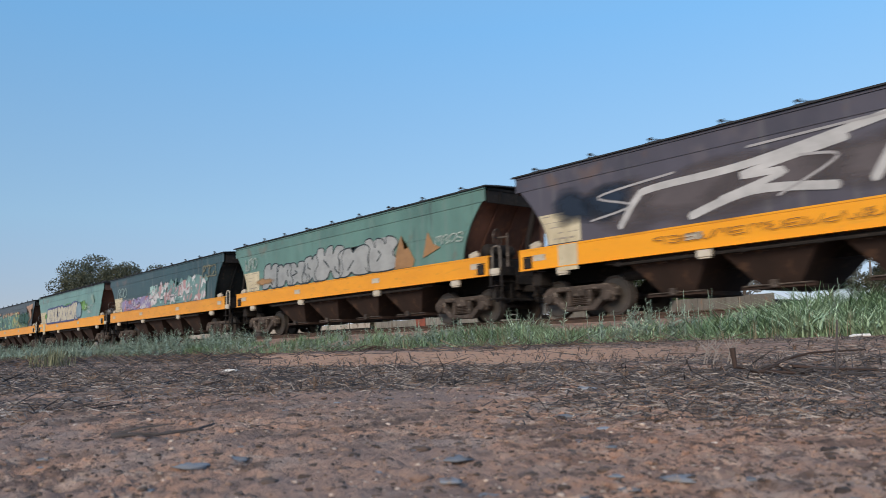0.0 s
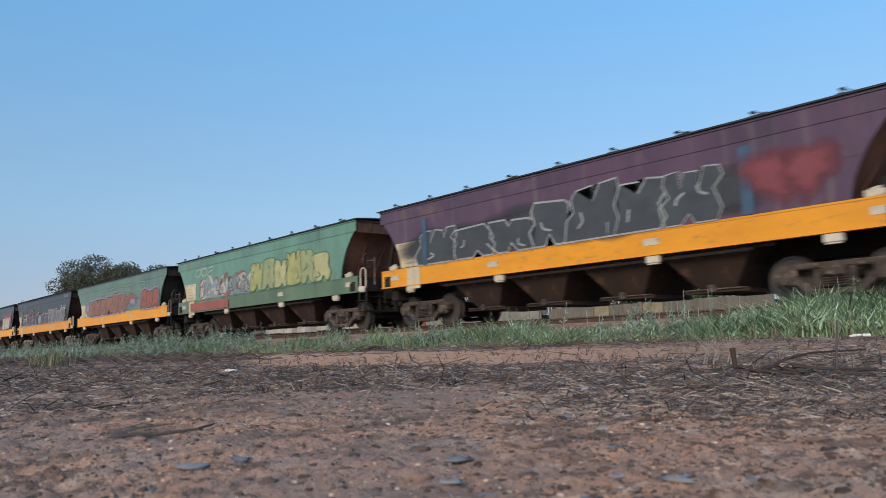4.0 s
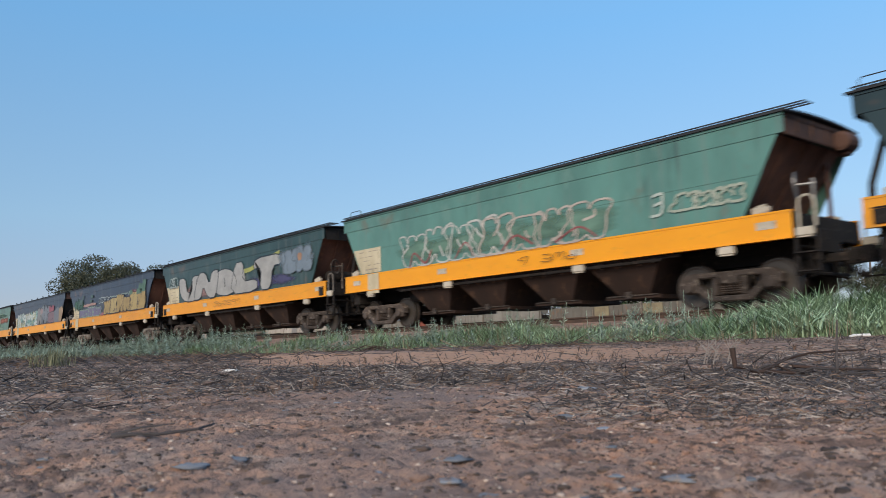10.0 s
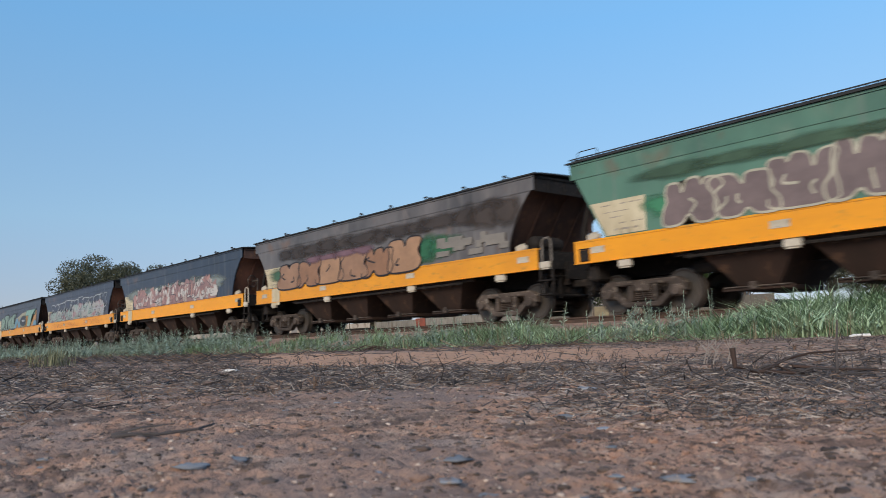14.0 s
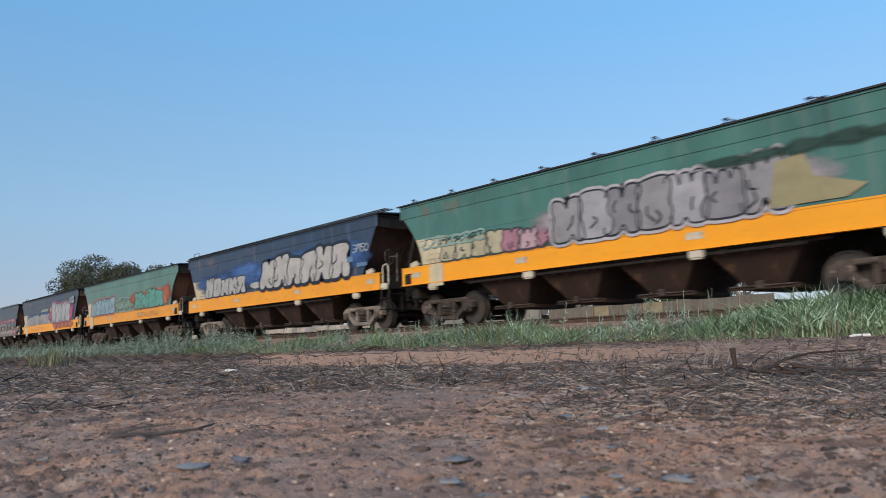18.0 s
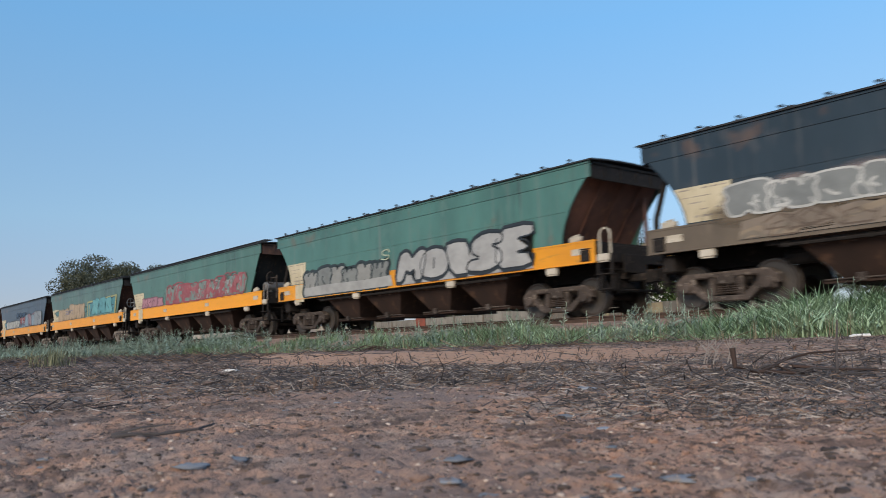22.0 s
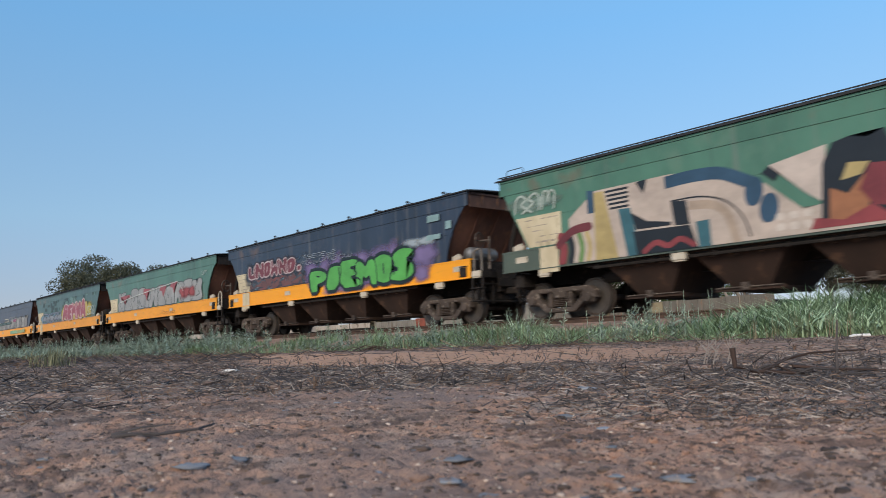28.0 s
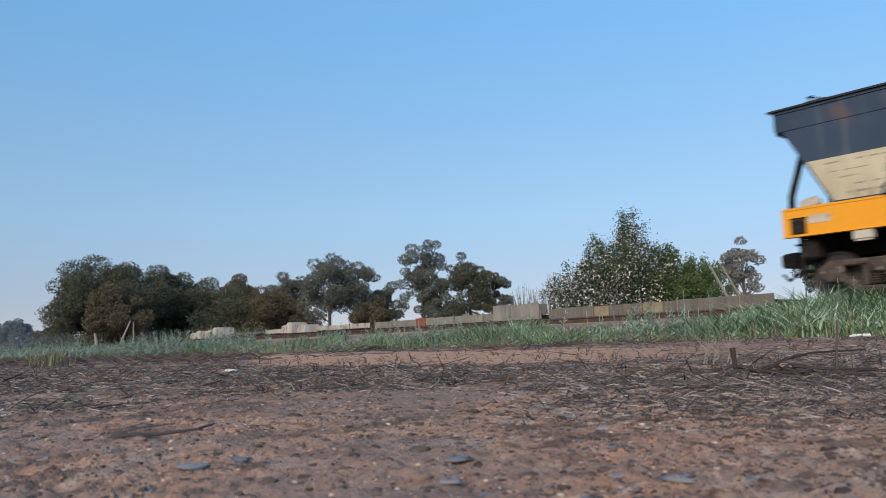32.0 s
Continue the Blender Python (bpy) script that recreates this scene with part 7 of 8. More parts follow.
def leaf_cloud(centres, count, size, seed, mat, name="crown"):
    """Many small leaf sprays scattered in blobs; each is a bent pair of triangles."""
    g = np.random.default_rng(seed)
    c = np.array(centres)
    share = c[:, 3] ** 2 / (c[:, 3] ** 2).sum()
    pick = g.choice(len(c), count, p=share)
    u = g.normal(size=(count, 3))
    u /= np.linalg.norm(u, axis=1)[:, None]
    r = c[pick, 3] * (0.50 + 0.52 * g.random(count) ** 0.5 + 0.25 * g.random(count) ** 6)
    u[:, 2] *= c[pick, 4]
    p = c[pick, :3] + u * r[:, None]
    d = g.normal(size=(count, 3)) * (1, 1, 0.8)
    d /= np.linalg.norm(d, axis=1)[:, None]
    e = np.cross(d, g.normal(size=(count, 3)))
    e /= np.linalg.norm(e, axis=1)[:, None]
    s = (size * g.uniform(0.5, 1.5, count))[:, None]
    V = np.stack([p - d * s, p + e * s * 0.42, p + d * s, p - e * s * 0.42 + np.cross(d, e) * s * 0.25], 1).reshape(-1, 3)
    q = np.arange(count)[:, None] * 4
    Fc = np.concatenate([q + (0, 1, 2), q + (0, 2, 3)], 1).reshape(-1, 3)
    me = bpy.data.meshes.new(name)
    me.from_pydata(V.tolist(), [], Fc.tolist())
    me.materials.append(mat)
    return me


def tree(x, y, base, height, radius, leaf, label, blobs=14, count=5000, size=0.34, bark=BARK, trunk=True, low=0.25, seed=0, lean=0.0, name="gum_tree", flat=0.8):
    rnd = random.Random(seed)
    t = new(name)
    t.matrix_basis = Matrix.Translation((x, y, base))
    tagged(t, label, "tree", "far trees")
    centres = []
    blobs = int(blobs * 3.4)
    zc, rz = height * (low + 1) / 2, height * (1 - low) / 2
    for k in range(blobs):
        u = Vector((rnd.gauss(0, 1), rnd.gauss(0, 1), rnd.gauss(0, 1))).normalized() * rnd.uniform(0.30, 0.90)
        cr = radius * (rnd.uniform(0.18, 0.32) if low < 0.1 else rnd.uniform(0.14, 0.27))
        wide = 1.0 if u.z < 0.2 else 1.0 - 0.35 * (u.z - 0.2)
        centres.append((u.x * radius * wide + lean * (zc + u.z * rz) / height, u.y * radius * wide, min(zc + u.z * rz * rnd.uniform(0.85, 1.1), height - cr * flat), cr, flat))
    bm = bmesh.new()
    tr = max(0.1, height * 0.022)
    tube(bm, [(0, 0, -0.2), (lean * 0.2 + 0.05 * height * rnd.uniform(-0.4, 0.4), 0, height * 0.3), (lean * 0.6, 0, height * 0.62), (lean, 0, height * 0.85)], tr, 8, tr * 0.25)
    part("trunk", bm, bark, t)
    for k, c in enumerate(centres[:min(9, blobs)]):
        bm = bmesh.new()
        h0 = max(0.2, (c[2] / height) * 0.6) * height
        m = Vector((c[0] * 0.5, c[1] * 0.5, (h0 + c[2]) / 2 + 0.2))
        tube(bm, [(lean * h0 / height, 0, h0), m, c[:3]], tr * 0.35, 5, tr * 0.08)
        part("limb", bm, bark, t)
    place("crown", leaf_cloud(centres, count, size, seed, leaf), leaf, t)
    return t


def at(px_angle, dist):
    a = radians(px_angle)
    return -math.sin(a) * dist, math.cos(a) * dist


# far trees: degrees left of +y, distance, height, radius, leaf, blobs
TREES = (
    # the two farthest carry their haze in the leaf colour
    (78.6, 300, 12, 9, LEAF_HAZE_TINT, 14, 0.4, "far gum tree, leaves tinted blue-grey for haze"),
    (80.4, 320, 10, 9, LEAF_HAZE_TINT, 12, 0.4, "far gum tree, leaves tinted blue-grey for haze"),
    (76.6, 170, 5.5, 5, LEAF_BROWN, 10, 0.3, "low reddish shrub by the trees"),
    (74.3, 150, 16.2, 8.5, LEAF_GUM, 26, 0.38, "large dark spreading gum tree"),
    (71.9, 146, 15.0, 7.5, LEAF_GUM, 22, 0.38, "large dark spreading gum tree"),
    (72.6, 138, 10.5, 5.5, LEAF_BROWN, 16, 0.36, "olive-brown gum tree in front of others"),
    (69.6, 152, 15.4, 7.0, LEAF_GUM, 20, 0.38, "large dark spreading gum tree"),
    (67.6, 155, 13.8, 6.8, LEAF_GUM, 18, 0.38, "dark gum tree in a row"),
    (65.6, 150, 12.4, 7.6, LEAF_GUM, 16, 0.36, "dark gum tree in a row"),
    (64.8, 175, 15.2, 5.4, LEAF_BROWN, 22, 0.42, "thin reddish gum tree behind the row"),
    (63.6, 148, 11.2, 7.4, LEAF_BROWN, 16, 0.36, "brown-leaved tree in a row"),
    (61.6, 150, 10.6, 7.0, LEAF_BROWN, 14, 0.36, "brown-leaved tree in a row"),
    (61.4, 170, 15.2, 5.4, LEAF_BLUE, 24, 0.42, "thin grey gum tree behind the row"),
    (58.4, 140, 15.8, 6.6, LEAF_BLUE, 18, 0.36, "grey-green gum tree with open crown"),
    (56.3, 142, 14.6, 5.6, LEAF_BLUE, 14, 0.34, "grey-green gum tree with open crown"),
    (54.2, 145, 11.0, 4.6, LEAF_BLUE, 10, 0.34, "grey-green gum tree with open crown"),
    (55.4, 138, 8.0, 4.5, LEAF_BROWN, 9, 0.34, "brownish low tree by the gums"),
    (51.6, 120, 16.0, 4.6, LEAF_BLUE, 16, 0.30, "tall slender gum tree with hanging leaves"),
    (50.6, 118, 9.5, 3.8, LEAF_BLUE, 9, 0.30, "gum tree with hanging leaves"),
    (48.3, 118, 13.4, 4.4, LEAF_GUM, 13, 0.30, "dark gum tree with open crown"),
    (46.7, 119, 11.4, 3.4, LEAF_BLUE, 9, 0.30, "grey gum tree with open crown"),
    (52.9, 160, 4.5, 5.0, LEAF_BLUE, 9, 0.32, "low grey shrub far off"),
    (29.3, 70, 7.6, 2.6, LEAF_GREY, 10, 0.24, "grey gum tree behind the poles"),
    (24.0, 75, 7.2, 3.2, LEAF_BLUE, 9, 0.20, "grey-green tree behind the siding"),
    (21.6, 75, 7.8, 3.4, LEAF_GUM, 9, 0.20, "dark bushy tree behind the siding"),
)
for k, (a, d, h, r, leaf, nb, sz, lab) in enumerate(TREES):
    x, y = at(a, d)
    tree(x, y, 0.3, h * 1.07, r, leaf, lab, nb, int((12000 + 1200 * nb * (r / 5)) * (0.6 if leaf is LEAF_BLUE else 0.35 if leaf is LEAF_GREY else 1)), sz * 0.44, PALEBARK if k % 4 == 0 else BARK, seed=40 + k, low=0.04 if leaf is LEAF_GUM or leaf is LEAF_BROWN else 0.24)


# the last scrub row has distance haze painted into its leaves
for lab, leaf, a0, a1, n0, sd in (("low dark scrub under the far trees", LEAF_GUM, 62.0, 77.0, 60, 91), ("low brown scrub under the far trees", LEAF_BROWN, 59.5, 82.0, 50, 92), ("grey scrub at the foot of the gums", LEAF_BLUE, 46.0, 60.0, 26, 93), ("scrub at the far end, leaves tinted for haze", LEAF_HAZE_TINT, 75.5, 87.0, 46, 94)):
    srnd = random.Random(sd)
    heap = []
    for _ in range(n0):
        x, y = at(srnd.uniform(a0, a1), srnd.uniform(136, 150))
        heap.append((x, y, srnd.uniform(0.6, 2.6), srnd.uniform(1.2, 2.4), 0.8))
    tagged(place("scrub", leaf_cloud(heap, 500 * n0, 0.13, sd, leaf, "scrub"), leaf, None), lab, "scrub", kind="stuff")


def shrub(x, y, base, h, r, leaf, label, stems, count, size, seed, blossom=0):
    """A shrub of many upright stems with leaves (and blossom) along them."""
    rnd = random.Random(seed)
    s = new("shrub")
    s.matrix_basis = Matrix.Translation((x, y, base))
    tagged(s, label, "shrub", "shrubs behind the siding")
    V, Fc, BV, BF = [], [], [], []
    for k in range(stems):
        a, q = rnd.uniform(0, 6.28), rnd.random() ** 0.6
        tip = Vector((math.cos(a) * r * q, math.sin(a) * r * q, h * (1 - 0.45 * q * q) * rnd.uniform(0.75, 1.0)))
        root = Vector((math.cos(a) * 0.2 * r * q, math.sin(a) * 0.2 * r * q, 0))
        mid = (root + tip) / 2 + Vector((0, 0, 0.12 * h))
        bm = bmesh.new()
        tube(bm, [root, mid, tip], 0.035, 5, 0.006)
        part("stem", bm, BARK, s)
        for j in range(count):
            f = 0.18 + 0.82 * rnd.random()
            p = root.lerp(mid, f * 2) if f < 0.5 else mid.lerp(tip, f * 2 - 1)
            p = p + Vector((rnd.gauss(0, 1), rnd.gauss(0, 1), rnd.gauss(0, 1))) * (0.22 * r * (1.1 - f) + 0.06)
            d = Vector((rnd.gauss(0, 1), rnd.gauss(0, 1), rnd.gauss(0, 0.8))).normalized()
            e = d.orthogonal().normalized()
            z = size * rnd.uniform(0.6, 1.3)
            V0, F0 = (BV, BF) if rnd.random() < blossom * (1.25 - f) else (V, Fc)
            if V0 is BV:
                z *= 1.25
            n0 = len(V0)
            V0 += [p - d * z, p + e * z * 0.5, p + d * z, p - e * z * 0.5]
            F0 += [(n0, n0 + 1, n0 + 2), (n0, n0 + 2, n0 + 3)]
    place("foliage", raw_mesh("foliage", V, Fc, leaf), leaf, s)
    if BV:
        place("blossom", raw_mesh("blossom", BV, BF, BLOSSOM), BLOSSOM, s, None, "small white blossom")
    return s


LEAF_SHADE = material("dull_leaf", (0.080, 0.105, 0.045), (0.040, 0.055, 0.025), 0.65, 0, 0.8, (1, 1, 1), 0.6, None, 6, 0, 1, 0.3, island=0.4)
for a, h, r, stems, n, bl, lab in ((40.0, 5.0, 2.5, 44, 480, 0.6, "white-blossomed shrub behind the siding"), (37.0, 7.2, 3.0, 60, 480, 0.32, "tall blossoming shrub with upright twigs"),
                                   (34.2, 5.0, 2.5, 46, 480, 0.03, "dense fresh green shrub"), (31.9, 4.3, 1.8, 30, 330, 0.0, "dense fresh green shrub"), (38.6, 4.2, 2.4, 30, 460, 0.45, "low blossoming shrub behind the siding")):
    x, y = at(a, 45)
    shrub(x, y, 0.3, h, r, LEAF_SHADE if bl > 0.1 else LEAF_FRESH, lab, stems, n, 0.062, int(a * 10), bl * 0.62)
for k, a in enumerate((44.4, 43.4, 42.4)):
    x, y = at(a, 70)
    shrub(x, y, 0.3, 5.9 - 0.7 * (k % 2), 1.5, LEAF_BROWN, "bare upright twiggy bush", 40, 8, 0.06, 11 + k, 0.0)

# ---- grass and weeds ----
GRASS = material("verge_grass", (0.235, 0.335, 0.185), (0.115, 0.175, 0.09), 0.6, 0, 0.6, (1, 1, 1), 0.6, None, 6, 0, 1, 0.3, island=0.45)
WEED = material("grey_green_weed", (0.32, 0.40, 0.31), (0.17, 0.22, 0.17), 0.7, 0, 0.6, (1, 1, 1), 0.6, None, 6, 0, 1, 0.25, island=0.4)
LUSH = material("pale_grass", (0.46, 0.58, 0.38), (0.26, 0.36, 0.21), 0.6, 0, 0.6, (1, 1, 1), 0.6, None, 6, 0, 1, 0.3, island=0.4)
DRYGREEN = material("olive_grass", (0.20, 0.205, 0.12), (0.11, 0.11, 0.065), 0.8, 0, 0.8, (1, 1, 1), 0.6, None, 6, 0, 1, 0.25, island=0.4)
STRAW = material("dry_straw", (0.30, 0.24, 0.15), (0.19, 0.15, 0.10), 0.85, 0, 1.0, (1, 1, 1), 0.6, None, 6, 0, 1, 0.2, island=0.4)


def blade(V, Fc, x, y, z, h, w, rnd, bend):
    a = rnd.uniform(0, 6.28)
    dx, dy = math.cos(a), math.sin(a)
    px, py = -dy * w / 2, dx * w / 2
    b = bend * h
    k = len(V)
    V += [(x - px, y - py, z), (x + px, y + py, z), (x + dx * b * 0.35 + px * 0.8, y + dy * b * 0.35 + py * 0.8, z + h * 0.6),
          (x + dx * b * 0.35 - px * 0.8, y + dy * b * 0.35 - py * 0.8, z + h * 0.6), (x + dx * b, y + dy * b, z + h)]
    Fc += [(k, k + 1, k + 2, k + 3), (k + 3, k + 2, k + 4)]


def verge(name, label, mat, count, xr, yr, hr, w, seed, bend=(0.1, 0.5), clump=-2.0, front=0.0):
    rnd = random.Random(seed)
    V, Fc = [], []
    while count > 0:
        x, y = rnd.uniform(*xr), rnd.uniform(*yr)
        keep = noise.noise((x * 0.7, y * 0.7, seed * 1.7))
        if keep < clump:
            count -= 1
            continue
        tall = max(0.0, 0.45 + 1.5 * noise.noise((x * 1.1, y * 0.8, seed * 0.13 + 0.3)))
        for _ in range(5):
            bx, by = x + rnd.gauss(0, 0.05), y + rnd.gauss(0, 0.05)
            blade(V, Fc, bx, by, ground_z(bx, by) - 0.02, rnd.uniform(*hr) * (0.45 + 0.95 * tall), w * rnd.uniform(0.6, 1.4), rnd, rnd.uniform(*bend))
            count -= 1
    ob = new(name, raw_mesh(name, V, Fc, mat))
    tagged(ob, label, "grass", kind="stuff")
    return ob


verge("grass_verge", "tall green grass on the bank", GRASS, 9000, (-6.2, 1.5), (9.3, 12.4), (0.10, 0.31), 0.018, 1, (0.5, 1.7))
verge("grass_verge", "pale green arching grass on the bank", LUSH, 6500, (-6.6, 1.5), (9.4, 12.0), (0.10, 0.32), 0.022, 8, (0.7, 2.0))
verge("grass_verge", "long green grass along the bank", GRASS, 7000, (-12.0, -5.2), (9.2, 11.2), (0.07, 0.22), 0.014, 6, (0.5, 1.7))
verge("grass_verge", "pale green arching grass along the bank", LUSH, 4000, (-12.0, -5.2), (9.3, 11.2), (0.08, 0.25), 0.015, 9, (0.7, 2.0), -0.1)
verge("grass_verge", "green grass along the bank further down the line", GRASS, 12000, (-34, -11.5), (9.2, 11.6), (0.08, 0.24), 0.016, 2, (0.4, 1.4), -0.2)
verge("grass_verge", "grey-green grass far along the line", WEED, 22000, (-110, -30), (7.5, 12.0), (0.14, 0.36), 0.03, 3, (0.3, 1.2))
verge("grass_verge", "short grass beside the siding", GRASS, 8000, (-60, -5), (19, 28), (0.06, 0.16), 0.03, 4, (0.1, 0.5))
verge("dry_grass", "thin dry straw at the foot of the bank", STRAW, 1800, (-30, 0), (8.8, 10.4), (0.10, 0.35), 0.005, 5, (0.1, 0.4))


verge("dry_grass", "olive tuft of half-dry grass in the litter", DRYGREEN, 150, (-9.1, -8.75), (2.0, 2.3), (0.10, 0.22), 0.007, 12, (0.2, 0.7))
verge("grass_verge", "olive half-dry grass far along the line", DRYGREEN, 5000, (-70, -24), (5.0, 9.0), (0.08, 0.24), 0.02, 13, (0.3, 1.0))


def weeds(seed, count, xr, yr, hr, label, leaf_len):
    """Stalks with narrow leaves up their length and a seed head."""
    rnd = random.Random(seed)
    V, Fc = [], []
    for _ in range(count):
        x, y = rnd.uniform(*xr), rnd.uniform(*yr)
        if noise.noise((x * 0.5, y * 0.5, seed)) < 0.04:
            continue
        z, h = ground_z(x, y) - 0.02, rnd.uniform(*hr)
        lx, ly = rnd.gauss(0, 0.10) * h, rnd.gauss(0, 0.10) * h
        k = len(V)
        V += [(x - 0.006, y, z), (x + 0.006, y, z), (x + lx + 0.003, y + ly, z + h), (x + lx - 0.003, y + ly, z + h)]
        Fc.append((k, k + 1, k + 2, k + 3))
        n = int(10 + h * 36)
        for j in range(n):
            f = 0.06 + 0.94 * j / n
            a = rnd.uniform(0, 6.28)
            s = leaf_len * rnd.uniform(0.6, 1.2) * (1.15 - 0.8 * f)
            px, py, pz = x + lx * f, y + ly * f, z + h * f
            dx, dy = math.cos(a) * s, math.sin(a) * s
            k = len(V)
            V += [(px, py, pz), (px + dx * 0.5 - dy * 0.16, py + dy * 0.5 + dx * 0.16, pz + s * 0.45), (px + dx, py + dy, pz + s * 0.55), (px + dx * 0.5 + dy * 0.16, py + dy * 0.5 - dx * 0.16, pz + s * 0.30)]
            Fc += [(k, k + 1, k + 2), (k, k + 2, k + 3)]
    ob = new("weeds", raw_mesh("weeds", V, Fc, WEED))
    tagged(ob, label, "weeds", kind="stuff")
    return ob


weeds(21, 1300, (-34, -6), (9.4, 12.0), (0.15, 0.50), "grey-green leafy weeds with upright stalks", 0.10)
weeds(22, 1700, (-80, -20), (8.2, 12.0), (0.25, 0.85), "grey-green leafy weeds far along the bank", 0.14)
weeds(23, 150, (-12, 0), (9.4, 12.2), (0.25, 0.55), "leafy weeds with seed heads among the grass", 0.10)
weeds(24, 24, (-9, 0), (9.6, 12.0), (0.5, 0.8), "tall seeding weeds among the grass", 0.06)

# ---- litter on the dirt ----
TWIG = material("dead_twig", (0.150, 0.125, 0.118), (0.045, 0.040, 0.040), 0.9, 0, 4, (1, 1, 1), 0.6, None, 20, 0.1, 40, island=0.55)
TWIG_PALE = material("pale_dead_stalk", (0.45, 0.385, 0.335), (0.24, 0.20, 0.17), 0.9, 0, 4, (1, 1, 1), 0.6, None, 20, 0.1, 40, island=0.4)
TWIG_BROWN = material("brown_dead_stalk", (0.27, 0.175, 0.120), (0.14, 0.090, 0.062), 0.9, 0, 4, (1, 1, 1), 0.6, None, 20, 0.1, 40, island=0.5)
STONE = material("small_stone", (0.34, 0.220, 0.155), (0.19, 0.125, 0.092), 0.9, 0, 30, (1, 1, 1), 0.6, None, 90, 0.2, 200, island=0.5)
BLUESTONE = material("blue_grey_stone", (0.25, 0.262, 0.285), (0.16, 0.165, 0.18), 0.85, 0, 20, (1, 1, 1), 0.6, (0.24, 0.19, 0.16), 90, 0.2, 200, island=0.3)


def polar(rnd, d0, d1, a0=-82, a1=-16):
    d = math.exp(rnd.uniform(math.log(d0), math.log(d1)))
    a = radians(rnd.uniform(a0, a1))
    return math.sin(a) * d, math.cos(a) * d, d


def stick_mesh(V, Fc, p, q, r):
    d = (Vector(q) - Vector(p)).normalized()
    u = d.orthogonal().normalized()
    w = d.cross(u)
    k = len(V)
    for c, rr in ((Vector(p), r), (Vector(q), r * 0.5)):
        for s in range(3):
            V.append(c + (u * math.cos(2.0944 * s) + w * math.sin(2.0944 * s)) * rr)
    for s in range(3):
        t = (s + 1) % 3
        Fc.append((k + s, k + t, k + 3 + t, k + 3 + s))


def bare(x, y):
    """1 on the slanting strip of bare orange dirt, 0 off it."""
    q = y + 0.7 * noise.noise((x * 0.8, y * 0.8, 4.0))
    return smooth(4.2, 4.9, q - 0.55 * x) * (1 - 0.75 * smooth(5.5, 6.4, q)) * smooth(-0.3, 0.3, q + 0.48 * x) * (1 - 0.55 * smooth(-0.6, 1.0, q + 1.38 * x))


def twigs(count, seed, mat, label, d0, d1, length, thick):
    rnd = random.Random(seed)
    V, Fc = [], []
    for _ in range(count):
        x, y, d = polar(rnd, d0, d1)
        if y > 9.6 or noise.noise((x * 0.5, y * 0.9, 2.0)) < rnd.uniform(-0.55, 0.15):
            continue
        if rnd.random() > smooth(0.8, 2.4, d + 0.3 - 1.3 * smooth(30, 78, math.degrees(math.atan2(-x, y))) + 1.3 * noise.noise((x * 1.3, y * 1.3, 6.0))):
            continue
        if rnd.random() < 0.94 * bare(x, y):
            continue
        k = min(1.0, 0.36 + 0.2 * d)
        n, r = length * k * rnd.uniform(0.3, 1.3), thick * k
        a = rnd.uniform(0, 6.28)
        z = ground_z(x, y) + r * 0.8
        lift = rnd.random() ** 9 * n * 0.55
        ex, ey = x + n * math.cos(a), y + n * math.sin(a)
        bx, by = (x + ex) / 2 + rnd.gauss(0, 0.12) * n, (y + ey) / 2 + rnd.gauss(0, 0.12) * n
        m = (bx, by, ground_z(bx, by) + r + lift * 0.5 + rnd.random() * 0.10 * n)
        stick_mesh(V, Fc, (x, y, z), m, r * rnd.uniform(0.6, 1.3))
        stick_mesh(V, Fc, m, (ex, ey, ground_z(ex, ey) + r * 0.6 + lift), r * 0.8)
    ob = new("twigs", raw_mesh("twigs", V, Fc, mat))
    tagged(ob, label, "twigs", kind="stuff")


twigs(24000, 31, TWIG, "scattered dead twigs and bark on the dirt", 1.1, 10.0, 0.065, 0.0021)
twigs(16000, 32, TWIG_PALE, "pale dead stalks on the dirt", 1.1, 10.0, 0.06, 0.0018)
twigs(2500, 34, TWIG, "longer dead sticks on the dirt", 1.6, 10.0, 0.16, 0.0028)
twigs(14000, 35, TWIG_BROWN, "brown dead stalks and bark strips on the dirt", 1.0, 10.0, 0.05, 0.0019)
twigs(900, 33, TWIG, "short broken twigs near the camera", 0.45, 1.9, 0.03, 0.0009)


def dead_stalks(count, seed, mat, label, hr):
    """Small brittle sprays of dead stalks that stand up from the litter."""
    rnd = random.Random(seed)
    V, Fc = [], []
    for _ in range(count):
        x, y, d = polar(rnd, 2.0, 9.5)
        if y > 9.6 or noise.noise((x * 0.9, y * 0.9, seed)) < -0.1:
            continue
        h = rnd.uniform(*hr) * (0.6 + 0.12 * d)
        for _ in range(rnd.randint(2, 5)):
            a, u = rnd.uniform(0, 6.28), rnd.uniform(0.2, 0.9)
            top = (x + h * u * math.cos(a), y + h * u * math.sin(a), ground_z(x, y) + h * rnd.uniform(0.5, 1.0))
            mid = (x + h * u * 0.35 * math.cos(a), y + h * u * 0.35 * math.sin(a), ground_z(x, y) + h * 0.45)
            stick_mesh(V, Fc, (x, y, ground_z(x, y) - 0.004), mid, 0.0011 + 0.0003 * d)
            stick_mesh(V, Fc, mid, top, 0.0008 + 0.0002 * d)
    ob = new("dead_stalks", raw_mesh("dead_stalks", V, Fc, mat))
    tagged(ob, label, "dead stalks", kind="stuff")


